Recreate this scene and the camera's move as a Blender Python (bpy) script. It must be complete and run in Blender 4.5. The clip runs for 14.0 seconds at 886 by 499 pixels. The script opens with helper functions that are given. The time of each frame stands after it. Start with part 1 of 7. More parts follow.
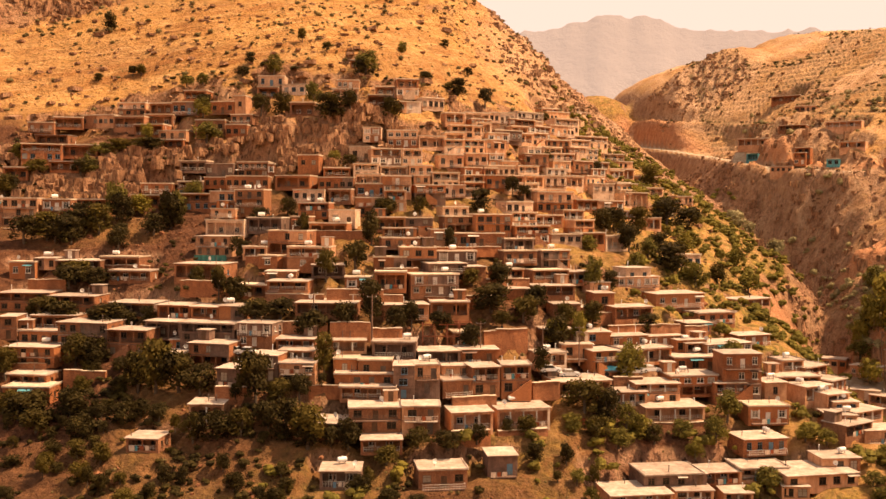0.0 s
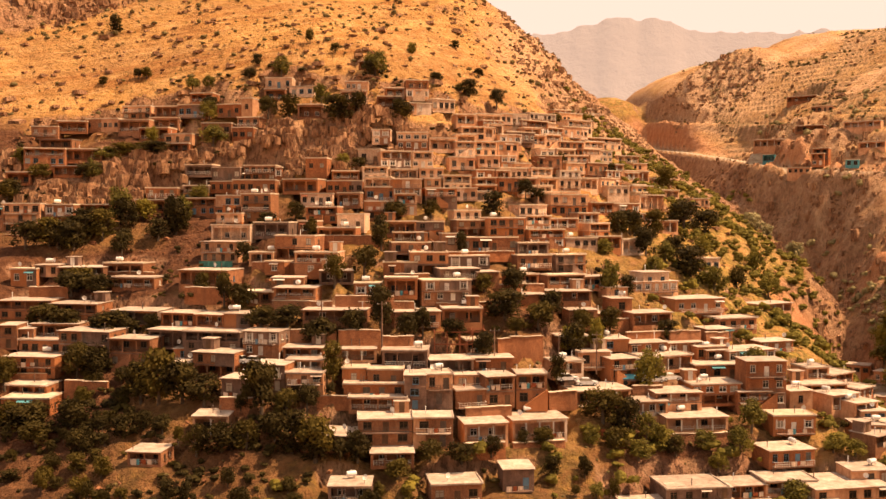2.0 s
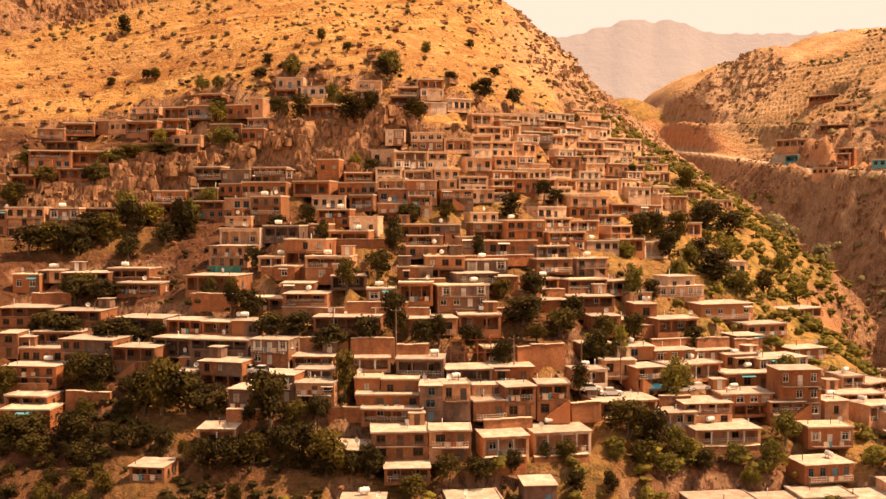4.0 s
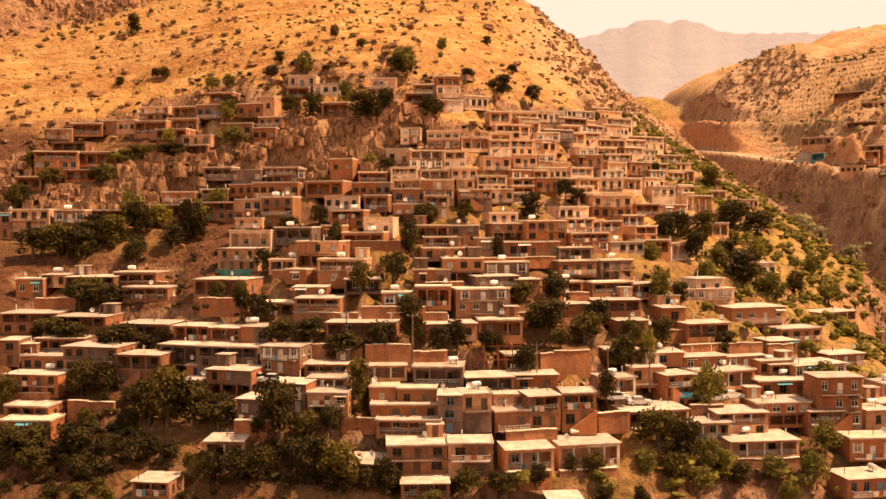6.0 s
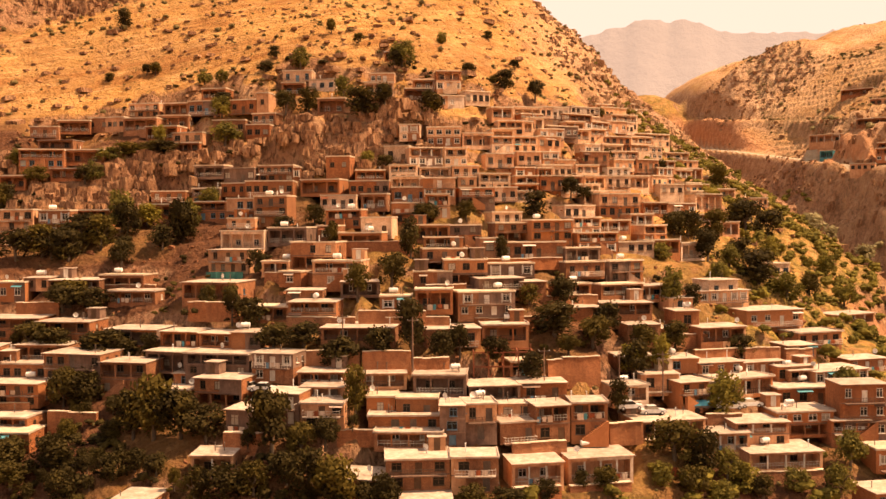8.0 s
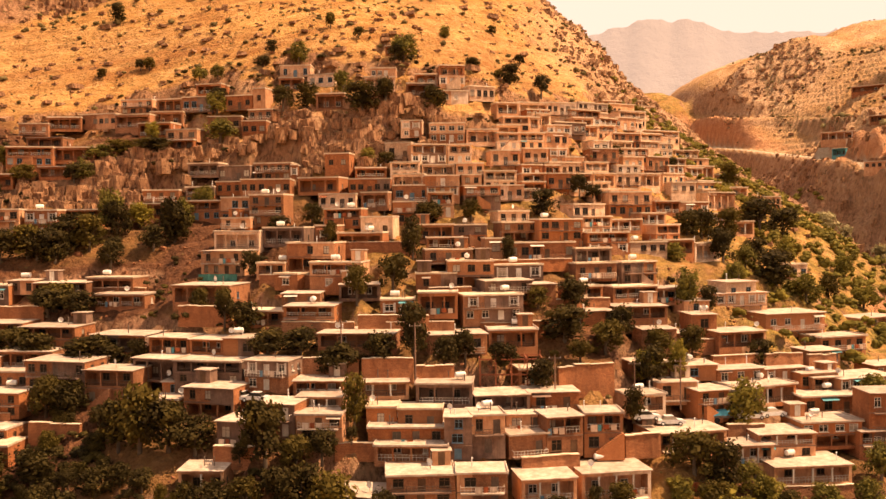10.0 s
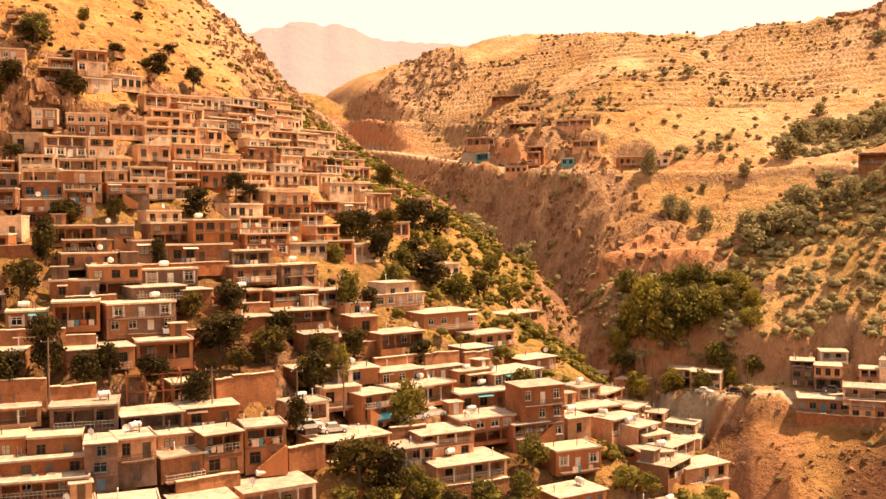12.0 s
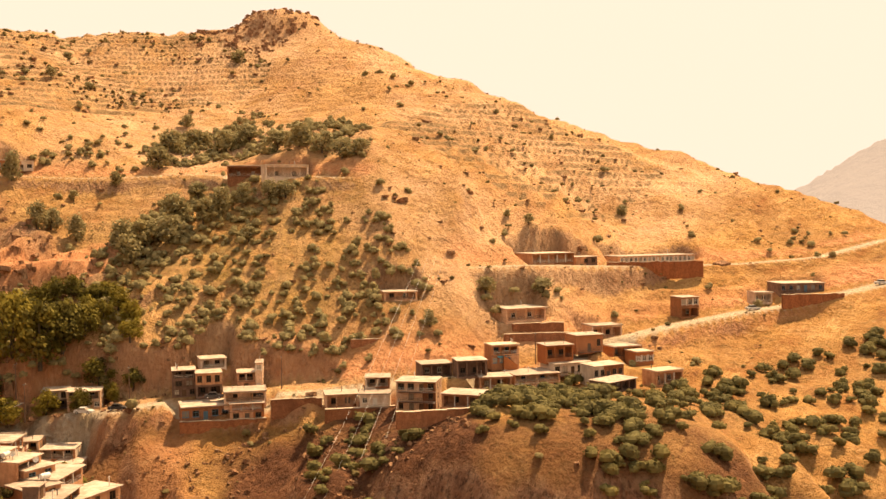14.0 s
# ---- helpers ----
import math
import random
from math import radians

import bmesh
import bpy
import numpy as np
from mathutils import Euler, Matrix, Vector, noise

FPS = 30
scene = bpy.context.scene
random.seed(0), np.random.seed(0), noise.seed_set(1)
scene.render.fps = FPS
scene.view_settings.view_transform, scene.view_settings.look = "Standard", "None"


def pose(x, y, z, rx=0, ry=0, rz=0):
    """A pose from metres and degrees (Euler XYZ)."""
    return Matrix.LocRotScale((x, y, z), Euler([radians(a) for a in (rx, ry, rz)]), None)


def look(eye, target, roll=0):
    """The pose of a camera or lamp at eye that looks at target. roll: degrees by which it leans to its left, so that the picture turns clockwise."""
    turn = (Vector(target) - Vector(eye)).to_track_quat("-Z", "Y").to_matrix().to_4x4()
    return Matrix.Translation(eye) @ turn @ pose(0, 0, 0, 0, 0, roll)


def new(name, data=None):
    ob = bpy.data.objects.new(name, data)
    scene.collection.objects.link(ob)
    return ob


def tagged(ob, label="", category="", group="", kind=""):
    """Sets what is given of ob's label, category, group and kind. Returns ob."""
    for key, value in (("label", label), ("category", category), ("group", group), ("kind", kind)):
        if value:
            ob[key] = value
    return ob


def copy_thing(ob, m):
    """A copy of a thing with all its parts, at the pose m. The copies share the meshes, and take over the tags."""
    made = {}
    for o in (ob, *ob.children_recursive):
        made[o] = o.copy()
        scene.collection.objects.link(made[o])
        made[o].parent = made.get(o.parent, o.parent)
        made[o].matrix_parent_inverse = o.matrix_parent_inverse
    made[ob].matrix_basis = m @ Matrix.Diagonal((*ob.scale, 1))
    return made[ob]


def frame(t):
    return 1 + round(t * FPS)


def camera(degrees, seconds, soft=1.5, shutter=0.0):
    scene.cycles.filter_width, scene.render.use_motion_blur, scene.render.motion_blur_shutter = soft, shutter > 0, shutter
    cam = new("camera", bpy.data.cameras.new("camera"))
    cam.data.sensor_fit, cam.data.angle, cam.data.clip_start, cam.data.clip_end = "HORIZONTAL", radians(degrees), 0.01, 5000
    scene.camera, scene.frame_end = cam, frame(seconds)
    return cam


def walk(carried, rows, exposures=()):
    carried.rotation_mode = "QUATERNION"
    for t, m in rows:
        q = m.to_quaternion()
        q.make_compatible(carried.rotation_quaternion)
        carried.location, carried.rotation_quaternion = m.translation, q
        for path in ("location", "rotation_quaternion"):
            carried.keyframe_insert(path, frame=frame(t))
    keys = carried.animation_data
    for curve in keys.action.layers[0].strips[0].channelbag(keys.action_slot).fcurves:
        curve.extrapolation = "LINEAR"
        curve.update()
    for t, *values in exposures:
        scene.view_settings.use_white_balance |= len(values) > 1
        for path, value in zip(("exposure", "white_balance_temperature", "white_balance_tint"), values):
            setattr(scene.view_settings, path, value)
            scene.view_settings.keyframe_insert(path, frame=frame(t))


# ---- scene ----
cam = camera(49.5, 14.0)
# seconds, place, yaw, pitch, roll
ROWS = [
    (0.0, -0.00, 0.00, 100.00, -0.011, -2.035, -0.327),
    (0.5, -0.08, 1.36, 100.02, 0.112, -1.987, -0.238),
    (1.0, -0.14, 2.88, 99.95, 0.254, -1.905, -0.159),
    (1.5, -0.20, 4.44, 99.94, 0.410, -1.857, -0.100),
    (2.0, -0.35, 6.17, 99.97, 0.586, -1.805, -0.048),
    (2.5, -0.43, 7.94, 99.89, 0.776, -1.739, 0.034),
    (3.0, -0.52, 9.90, 99.86, 0.980, -1.681, 0.068),
    (5.5, -1.48, 20.25, 99.55, 2.092, -1.479, 0.329),
    (6.0, -1.65, 22.34, 99.48, 2.327, -1.448, 0.384),
    (6.5, -1.83, 24.63, 99.46, 2.564, -1.441, 0.421),
    (7.0, -1.95, 26.76, 99.39, 2.433, -1.436, 0.461),
    (7.5, -2.20, 28.87, 99.32, 2.261, -1.418, 0.478),
    (8.0, -2.38, 31.18, 99.26, 2.274, -1.399, 0.531),
    (10.5, -3.11, 41.87, 99.08, 2.397, -1.362, 0.624),
    (11.0, -2.92, 43.76, 99.14, -0.014, -1.412, 0.649),
    (11.5, -2.68, 45.73, 99.20, -7.853, -1.503, 0.605),
    (12.0, -2.75, 47.71, 99.18, -17.963, -1.558, 0.619),
    (12.5, -2.84, 49.76, 99.19, -27.919, -1.599, 0.608),
    (13.0, -2.91, 51.85, 99.20, -37.688, -1.565, 0.617),
    (13.5, -2.76, 53.80, 99.24, -46.695, -1.501, 0.630),
    (14.0, -2.48, 55.47, 99.28, -54.843, -1.412, 0.649)
]
EXPOSURES = [(0.0, 1.76, 9700, 29), (6.0, 1.85, 10400, 31), (10.5, 1.92, 10300, 31), (11.5, 2.06, 10200, 28), (12.5, 2.14, 9700, 23), (14.0, 1.86, 9900, 17)]
walk(cam, [(t, pose(x, y, z, 90 + pitch, roll, yaw)) for t, x, y, z, yaw, pitch, roll in ROWS], EXPOSURES)

# ---- daylight ----
SUN_AZ, SUN_EL = radians(90), radians(57)  # clockwise from north (+y), above the horizon
world = bpy.data.worlds.new("sky")
scene.world = world
world.use_nodes = True
wt = world.node_tree
sky = wt.nodes.new("ShaderNodeTexSky")
sky.sky_type, sky.sun_disc = "NISHITA", False
sky.sun_elevation, sky.sun_rotation = SUN_EL, SUN_AZ
sky.altitude, sky.air_density, sky.dust_density = 1200, 1.0, 0.8
wt.nodes["Background"].inputs["Strength"].default_value = 0.135
# dusty summer haze evens the sky out
calm = wt.nodes.new("ShaderNodeMix")
calm.data_type, calm.blend_type = "RGBA", "DARKEN"
calm.inputs[0].default_value = 1.0
calm.inputs[7].default_value = (2.02, 1.92, 1.98, 1)
haze = wt.nodes.new("ShaderNodeMix")
haze.data_type = "RGBA"
haze.inputs[0].default_value = 0.6
haze.inputs[7].default_value = (2.02, 1.92, 1.98, 1)
wt.links.new(sky.outputs["Color"], calm.inputs[6])
wt.links.new(calm.outputs[2], haze.inputs[6])
wt.links.new(haze.outputs[2], wt.nodes["Background"].inputs["Color"])
sun_data = bpy.data.lights.new("sun", "SUN")
sun_data.energy, sun_data.angle, sun_data.color = 2.65, radians(0.53), (1.0, 0.87, 0.68)
sun = new("sun", sun_data)
sun.matrix_world = look((0, 0, 0), (-math.sin(SUN_AZ) * math.cos(SUN_EL), -math.cos(SUN_AZ) * math.cos(SUN_EL), -math.sin(SUN_EL)))

# ---- materials ----


class Mat:
    """A node material under construction."""

    def __init__(self, name, rough=0.9, metal=0.0, spec=0.2):
        self.m = bpy.data.materials.new(name)
        self.m.use_nodes = True
        self.t = self.m.node_tree
        self.b = self.t.nodes["Principled BSDF"]
        self.b.inputs["Roughness"].default_value = rough
        self.b.inputs["Metallic"].default_value = metal
        self.b.inputs["Specular IOR Level"].default_value = spec
        self.pos = self.n("ShaderNodeNewGeometry").outputs["Position"]

    def n(self, kind, **inputs):
        node = self.t.nodes.new(kind)
        for key, value in inputs.items():
            self.put(node.inputs[key.replace("_", " ")], value)
        return node

    def put(self, socket, value):
        if isinstance(value, bpy.types.NodeSocket):
            self.t.links.new(value, socket)
        else:
            socket.default_value = value

    def noise(self, scale, detail=4.0, rough=0.6, stretch=None, coords=None, dip=0.0):
        co = coords or self.pos
        if dip:
            co = self.n("ShaderNodeVectorRotate", Vector=co, Axis=(0, 1, 0), Angle=radians(dip)).outputs[0]
        if stretch:
            mp = self.n("ShaderNodeMapping", Vector=co, Scale=stretch)
            co = mp.outputs[0]
        return self.n("ShaderNodeTexNoise", Vector=co, Scale=scale, Detail=detail, Roughness=rough).outputs["Fac"]

    def ramp(self, fac, *stops):
        r = self.n("ShaderNodeValToRGB", Fac=fac)
        e = r.color_ramp.elements
        while len(e) < len(stops):
            e.new(0.5)
        for k, (p, c) in zip(e, stops):
            k.position, k.color = p, (*c, 1) if not isinstance(c, float) else (c, c, c, 1)
        return r.outputs["Color"]

    def mix(self, fac, a, b, kind="MIX"):
        m = self.n("ShaderNodeMix")
        m.data_type, m.blend_type = "RGBA", kind
        self.put(m.inputs[0], fac)
        for s, v in ((m.inputs[6], a), (m.inputs[7], b)):
            self.put(s, (*v, 1) if isinstance(v, tuple) and len(v) == 3 else v)
        return m.outputs[2]

    def math(self, op, a, b=0.0):
        m = self.n("ShaderNodeMath")
        m.operation = op
        self.put(m.inputs[0], a)
        self.put(m.inputs[1], b)
        return m.outputs[0]

    def random(self):
        return self.n("ShaderNodeObjectInfo").outputs["Random"]

    def island(self):
        return self.n("ShaderNodeNewGeometry").outputs["Random Per Island"]

    def done(self, colour, bump=None, strength=0.4, distance=0.1):
        self.put(self.b.inputs["Base Color"], (*colour, 1) if isinstance(colour, tuple) else colour)
        if bump is not None:
            bn = self.n("ShaderNodeBump", Height=bump, Strength=strength, Distance=distance)
            self.t.links.new(bn.outputs[0], self.b.inputs["Normal"])
        return self.m


def make_land():
    k = Mat("dry_hillside", 0.95, spec=0.1)

    def layer(name):
        node = k.n("ShaderNodeAttribute")
        node.attribute_name = name
        return node.outputs["Fac"]
    big = k.noise(0.02, 5, 0.6)
    mid = k.noise(0.12, 6, 0.65)
    fine = k.noise(1.1, 6, 0.7)
    grass = k.ramp(mid, (0.30, (0.30, 0.135, 0.040)), (0.5, (0.455, 0.232, 0.078)), (0.70, (0.545, 0.318, 0.135)))
    soil = k.ramp(fine, (0.3, (0.202, 0.0924, 0.0378)), (0.7, (0.37, 0.193, 0.084)))
    ground_col = k.mix(k.ramp(big, (0.40, 0.15), (0.62, 0.8)), grass, soil)
    layers = k.ramp(k.noise(0.5, 6, 0.7, stretch=(0.3, 0.3, 2.2)), (0.55, 0.0), (0.66, 0.7))
    ground_col = k.mix(layers, ground_col, (0.21, 0.105, 0.0462))
    pale = k.ramp(k.noise(0.8, 6, 0.7, stretch=(0.5, 0.5, 1.6)), (0.60, 0.0), (0.70, 0.6))
    ground_col = k.mix(pale, ground_col, (0.554, 0.361, 0.193))
    sweep = k.noise(0.10, 6, 0.72, stretch=(0.2, 0.5, 2.2), dip=16)
    ground_col = k.mix(k.ramp(sweep, (0.36, 0.8), (0.49, 0.0)), ground_col, (0.27, 0.105, 0.036))
    ground_col = k.mix(k.ramp(sweep, (0.54, 0.0), (0.66, 0.6)), ground_col, (0.56, 0.31, 0.125))
    bed = k.noise(0.33, 7, 0.7, stretch=(0.16, 0.5, 2.4), dip=15)
    ground_col = k.mix(k.ramp(bed, (0.33, 0.75), (0.45, 0.0)), ground_col, (0.19, 0.082, 0.034))
    ground_col = k.mix(k.ramp(bed, (0.56, 0.0), (0.66, 0.55)), ground_col, (0.60, 0.36, 0.17))
    tuft = k.ramp(k.noise(0.45, 7, 0.85), (0.55, 0.0), (0.63, 0.7))
    ground_col = k.mix(tuft, ground_col, (0.126, 0.0882, 0.0294))
    patch = k.ramp(k.noise(0.16, 6, 0.75), (0.40, 0.0), (0.56, 1.0))
    herb = k.ramp(k.noise(0.5, 7, 0.75), (0.32, (0.05, 0.040, 0.013)), (0.5, (0.16, 0.115, 0.032)), (0.62, (0.40, 0.245, 0.062)))
    ground_col = k.mix(k.math("MULTIPLY", layer("green"), patch), ground_col, herb)
    earth = k.ramp(k.noise(0.6, 7, 0.75), (0.3, (0.0487, 0.0202, 0.0109)), (0.55, (0.118, 0.0479, 0.0244)), (0.75, (0.227, 0.101, 0.0504)))
    ground_col = k.mix(layer("earth"), ground_col, earth)
    # lighter ground, and rock below: across the gorge this paints the haze
    ground_col = k.mix(k.math("MULTIPLY", layer("pale"), k.ramp(k.noise(0.045, 6, 0.7), (0.38, 0.15), (0.58, 0.85))), ground_col, k.ramp(fine, (0.3, (0.48, 0.265, 0.145)), (0.7, (0.68, 0.44, 0.275))))
    cut = k.ramp(k.noise(0.5, 8, 0.75, stretch=(1, 1, 0.25)), (0.3, (0.319, 0.126, 0.0605)), (0.5, (0.538, 0.231, 0.113)), (0.7, (0.638, 0.336, 0.185)))
    geo = k.n("ShaderNodeNewGeometry")
    up = k.n("ShaderNodeSeparateXYZ", Vector=geo.outputs["Normal"]).outputs["Z"]
    steep = k.ramp(k.math("ADD", up, k.math("MULTIPLY", k.math("SUBTRACT", mid, 0.5), 0.25)), (0.56, 1.0), (0.70, 0.0))
    stony = k.math("MAXIMUM", k.math("MULTIPLY", steep, 0.85), k.math("MULTIPLY", layer("rock"), k.ramp(k.noise(0.2, 6, 0.7), (0.34, 0.35), (0.5, 1.0))))
    vein = k.noise(0.35, 8, 0.72, stretch=(1, 1, 0.4))
    crack = k.noise(1.3, 6, 0.75, stretch=(1, 1, 0.3))
    rock = k.ramp(vein, (0.32, (0.14, 0.066, 0.042)), (0.5, (0.33, 0.162, 0.096)), (0.68, (0.48, 0.28, 0.17)))
    rock = k.mix(k.ramp(crack, (0.40, 0.85), (0.50, 0.0)), rock, (0.0588, 0.0294, 0.0185))
    rock = k.mix(k.ramp(k.noise(0.25, 5, 0.7, stretch=(1, 1, 0.15)), (0.5, 0.0), (0.66, 0.6)), rock, (0.462, 0.277, 0.16))
    rock = k.mix(k.math("MULTIPLY", layer("pale"), 0.6), rock, k.ramp(vein, (0.35, (0.42, 0.235, 0.13)), (0.65, (0.672, 0.454, 0.277))))
    col = k.mix(stony, ground_col, rock)
    col = k.mix(k.math("MULTIPLY", layer("cut"), 0.9), col, cut)
    drystone = k.ramp(k.noise(1.6, 5, 0.7), (0.35, (0.10, 0.062, 0.030)), (0.65, (0.30, 0.19, 0.10)))
    col = k.mix(k.math("MULTIPLY", layer("terrace"), k.ramp(k.noise(0.09, 4, 0.6), (0.34, 0.25), (0.55, 0.95))), col, drystone)
    dust = k.ramp(fine, (0.3, (0.386, 0.286, 0.193)), (0.7, (0.504, 0.403, 0.294)))
    col = k.mix(layer("road"), col, dust)
    bump = k.math("ADD", k.math("MULTIPLY", fine, 0.5), k.math("MULTIPLY", vein, 1.2))
    bump = k.math("ADD", bump, k.math("MULTIPLY", k.noise(0.42, 5, 0.65), 2.2))
    bump = k.math("ADD", bump, k.math("MULTIPLY", crack, k.math("MULTIPLY", stony, 1.2)))
    return k.done(col, bump, 1.0, 0.9)


LAND = make_land()


def masonry(name, dark, mid, light, course, length, joint, rough=0.92):
    """Coursed walling: blocks with recessed joints, each wall a little different, stains over it."""
    k = Mat(name, rough, spec=0.15)
    tc = k.n("ShaderNodeTexCoord").outputs["Object"]
    sx = k.n("ShaderNodeSeparateXYZ", Vector=tc)
    u = k.math("ADD", sx.outputs["X"], sx.outputs["Y"])
    co = k.n("ShaderNodeCombineXYZ", X=u, Y=sx.outputs["Z"]).outputs[0]
    br = k.n("ShaderNodeTexBrick", Vector=co, Scale=1.0, Mortar_Size=joint, Brick_Width=length, Row_Height=course, Color1=(*mid, 1), Color2=(*light, 1), Mortar=(*dark, 1))
    br.inputs["Bias"].default_value = 0.0
    stain = k.noise(0.7, 6, 0.7, stretch=(1, 1, 0.35))
    col = k.mix(k.ramp(stain, (0.36, 0.62), (0.60, 0.0)), br.outputs["Color"], dark)
    col = k.mix(k.ramp(k.noise(6, 4, 0.7), (0.4, 0.0), (0.7, 0.35)), col, light)
    tone = k.ramp(k.random(), (0.0, (0.56, 0.55, 0.57)), (0.2, (1.0, 0.82, 0.70)), (0.4, (0.70, 0.68, 0.68)), (0.55, (1.0, 0.97, 0.98)), (0.75, (0.92, 0.70, 0.56)), (1.0, (1.0, 1.02, 1.06)))
    col = k.mix(1.0, col, tone, "MULTIPLY")
    bump = k.math("ADD", k.math("MULTIPLY", br.outputs["Fac"], -0.6), k.noise(9, 4, 0.7))
    return k.done(col, bump, 0.6, 0.06)


def coat(name, dark, light, streak=(1, 1, 0.2), rough=0.85, grain=3.0, spec=0.2):
    """Plaster, concrete, sheet: patchy, streaked, each piece a little different."""
    k = Mat(name, rough, spec=spec)
    patch = k.noise(0.5, 6, 0.7)
    run = k.noise(1.6, 5, 0.7, stretch=streak)
    col = k.mix(k.ramp(patch, (0.35, 0.0), (0.65, 1.0)), dark, light)
    col = k.mix(k.ramp(run, (0.45, 0.0), (0.75, 0.6)), col, tuple(0.55 * c for c in dark))
    tone = k.ramp(k.random(), (0.0, (0.72, 0.70, 0.68)), (1.0, (1.0, 0.99, 0.97)))
    col = k.mix(1.0, col, tone, "MULTIPLY")
    return k.done(col, k.noise(grain, 6, 0.7), 0.35, 0.05)


# brown stone, with the shade of the lower fronts darkened into its colour
STONE = masonry("tan_stone", (0.11, 0.045, 0.024), (0.32, 0.132, 0.066), (0.43, 0.20, 0.105), 0.21, 0.38, 0.012)
# the same walling, paled and greyed to carry the haze over the upper houses
HAZED_STONE = masonry("hazed_stone", (0.31, 0.175, 0.105), (0.73, 0.465, 0.30), (0.85, 0.63, 0.45), 0.21, 0.38, 0.012)
BRICK = masonry("orange_brick", (0.264, 0.114, 0.0572), (0.414, 0.163, 0.0748), (0.493, 0.22, 0.106), 0.13, 0.27, 0.01)
PLASTER = coat("cream_plaster", (0.42, 0.19, 0.10), (0.70, 0.385, 0.225))
CONCRETE = coat("grey_concrete", (0.13, 0.075, 0.055), (0.27, 0.16, 0.115))
TURQUOISE = coat("turquoise_sheet", (0.05, 0.24, 0.28), (0.09, 0.36, 0.40), rough=0.5)
WHITEWASH = coat("whitewash", (0.54, 0.385, 0.285), (0.76, 0.60, 0.47))
PALE_ROOF = coat("pale_roof", (0.33, 0.235, 0.175), (0.57, 0.465, 0.38), streak=(1, 1, 1), rough=0.7)
EARTH_ROOF = coat("earth_roof", (0.52, 0.385, 0.275), (0.72, 0.59, 0.45), streak=(1, 1, 1), rough=0.9)
WHITE_PAINT = coat("white_paint", (0.56, 0.49, 0.41), (0.78, 0.72, 0.64), rough=0.5)
BROWN_PAINT = coat("brown_paint", (0.10, 0.055, 0.03), (0.17, 0.09, 0.05), rough=0.6)
BLUE_PAINT = coat("blue_paint", (0.08, 0.17, 0.24), (0.13, 0.25, 0.33), rough=0.6)
IRON = coat("rusty_iron", (0.09, 0.06, 0.045), (0.18, 0.13, 0.10), rough=0.6)
RUST = coat("rust_red_steel", (0.22, 0.06, 0.03), (0.36, 0.12, 0.06), rough=0.7)
GREEN_SHEET = coat("green_tarpaulin", (0.03, 0.15, 0.12), (0.05, 0.24, 0.19), rough=0.6)
BLUE_SHEET = coat("blue_tarpaulin", (0.02, 0.20, 0.30), (0.04, 0.32, 0.42), rough=0.6)
RED_SHEET = coat("red_cloth", (0.30, 0.07, 0.03), (0.45, 0.12, 0.05), rough=0.8)
TANK_PAINT = coat("tank_white", (0.62, 0.60, 0.56), (0.80, 0.78, 0.74), rough=0.4)
CAR_WHITE = coat("white_car_paint", (0.62, 0.62, 0.60), (0.78, 0.78, 0.76), rough=0.3, spec=0.5)
CAR_DARK = coat("dark_car_paint", (0.03, 0.03, 0.035), (0.06, 0.06, 0.07), rough=0.3, spec=0.5)
RUBBER = coat("black_rubber", (0.015, 0.015, 0.015), (0.03, 0.03, 0.03), rough=0.9)


def make_crag(name, dark, mid, light):
    k = Mat(name, 0.95, spec=0.1)
    vein = k.noise(0.6, 8, 0.72, stretch=(1, 1, 0.4))
    crack = k.noise(2.2, 6, 0.75, stretch=(1, 1, 0.3))
    col = k.ramp(vein, (0.32, dark), (0.5, mid), (0.68, light))
    col = k.mix(k.ramp(crack, (0.40, 0.8), (0.52, 0.0)), col, (0.08, 0.04, 0.026))
    col = k.mix(1.0, col, k.ramp(k.island(), (0.0, (0.7, 0.66, 0.62)), (1.0, (1.0, 1.0, 1.0))), "MULTIPLY")
    return k.done(col, k.math("ADD", vein, crack), 0.9, 0.4)


CRAG = make_crag("brown_crag", (0.16, 0.0773, 0.0462), (0.353, 0.181, 0.101), (0.487, 0.302, 0.181))
LEDGE = make_crag("tan_ledge", (0.22, 0.115, 0.066), (0.43, 0.245, 0.145), (0.58, 0.38, 0.24))


def make_pane():
    k = Mat("window_pane", 0.35, spec=0.12)
    return k.done(k.ramp(k.random(), (0.0, (0.010, 0.008, 0.006)), (0.74, (0.022, 0.017, 0.012)), (0.80, (0.20, 0.16, 0.12)), (1.0, (0.42, 0.34, 0.26))))


PANE = make_pane()


def leaf(name, dark, light, dry, share):
    """Foliage: sunlit leaves glow through a little."""
    k = Mat(name, 0.75, spec=0.06)
    fac = k.math("ADD", k.math("MULTIPLY", k.island(), 0.5), k.math("MULTIPLY", k.ramp(k.noise(0.3, 4), (0.35, 0.0), (0.65, 1.0)), 0.5))
    col = k.mix(fac, dark, light)
    col = k.mix(k.ramp(k.noise(0.11, 3), (0.5, 0.0), (0.72, share)), col, dry)
    col = k.mix(k.ramp(k.random(), (0.7, 0.0), (1.0, share)), col, dry)
    m = k.done(col)
    thin = k.n("ShaderNodeBsdfTranslucent", Color=col)
    both = k.n("ShaderNodeMixShader", Fac=0.3)
    k.t.links.new(k.b.outputs[0], both.inputs[1])
    k.t.links.new(thin.outputs[0], both.inputs[2])
    k.t.links.new(both.outputs[0], k.t.nodes["Material Output"].inputs["Surface"])
    return m


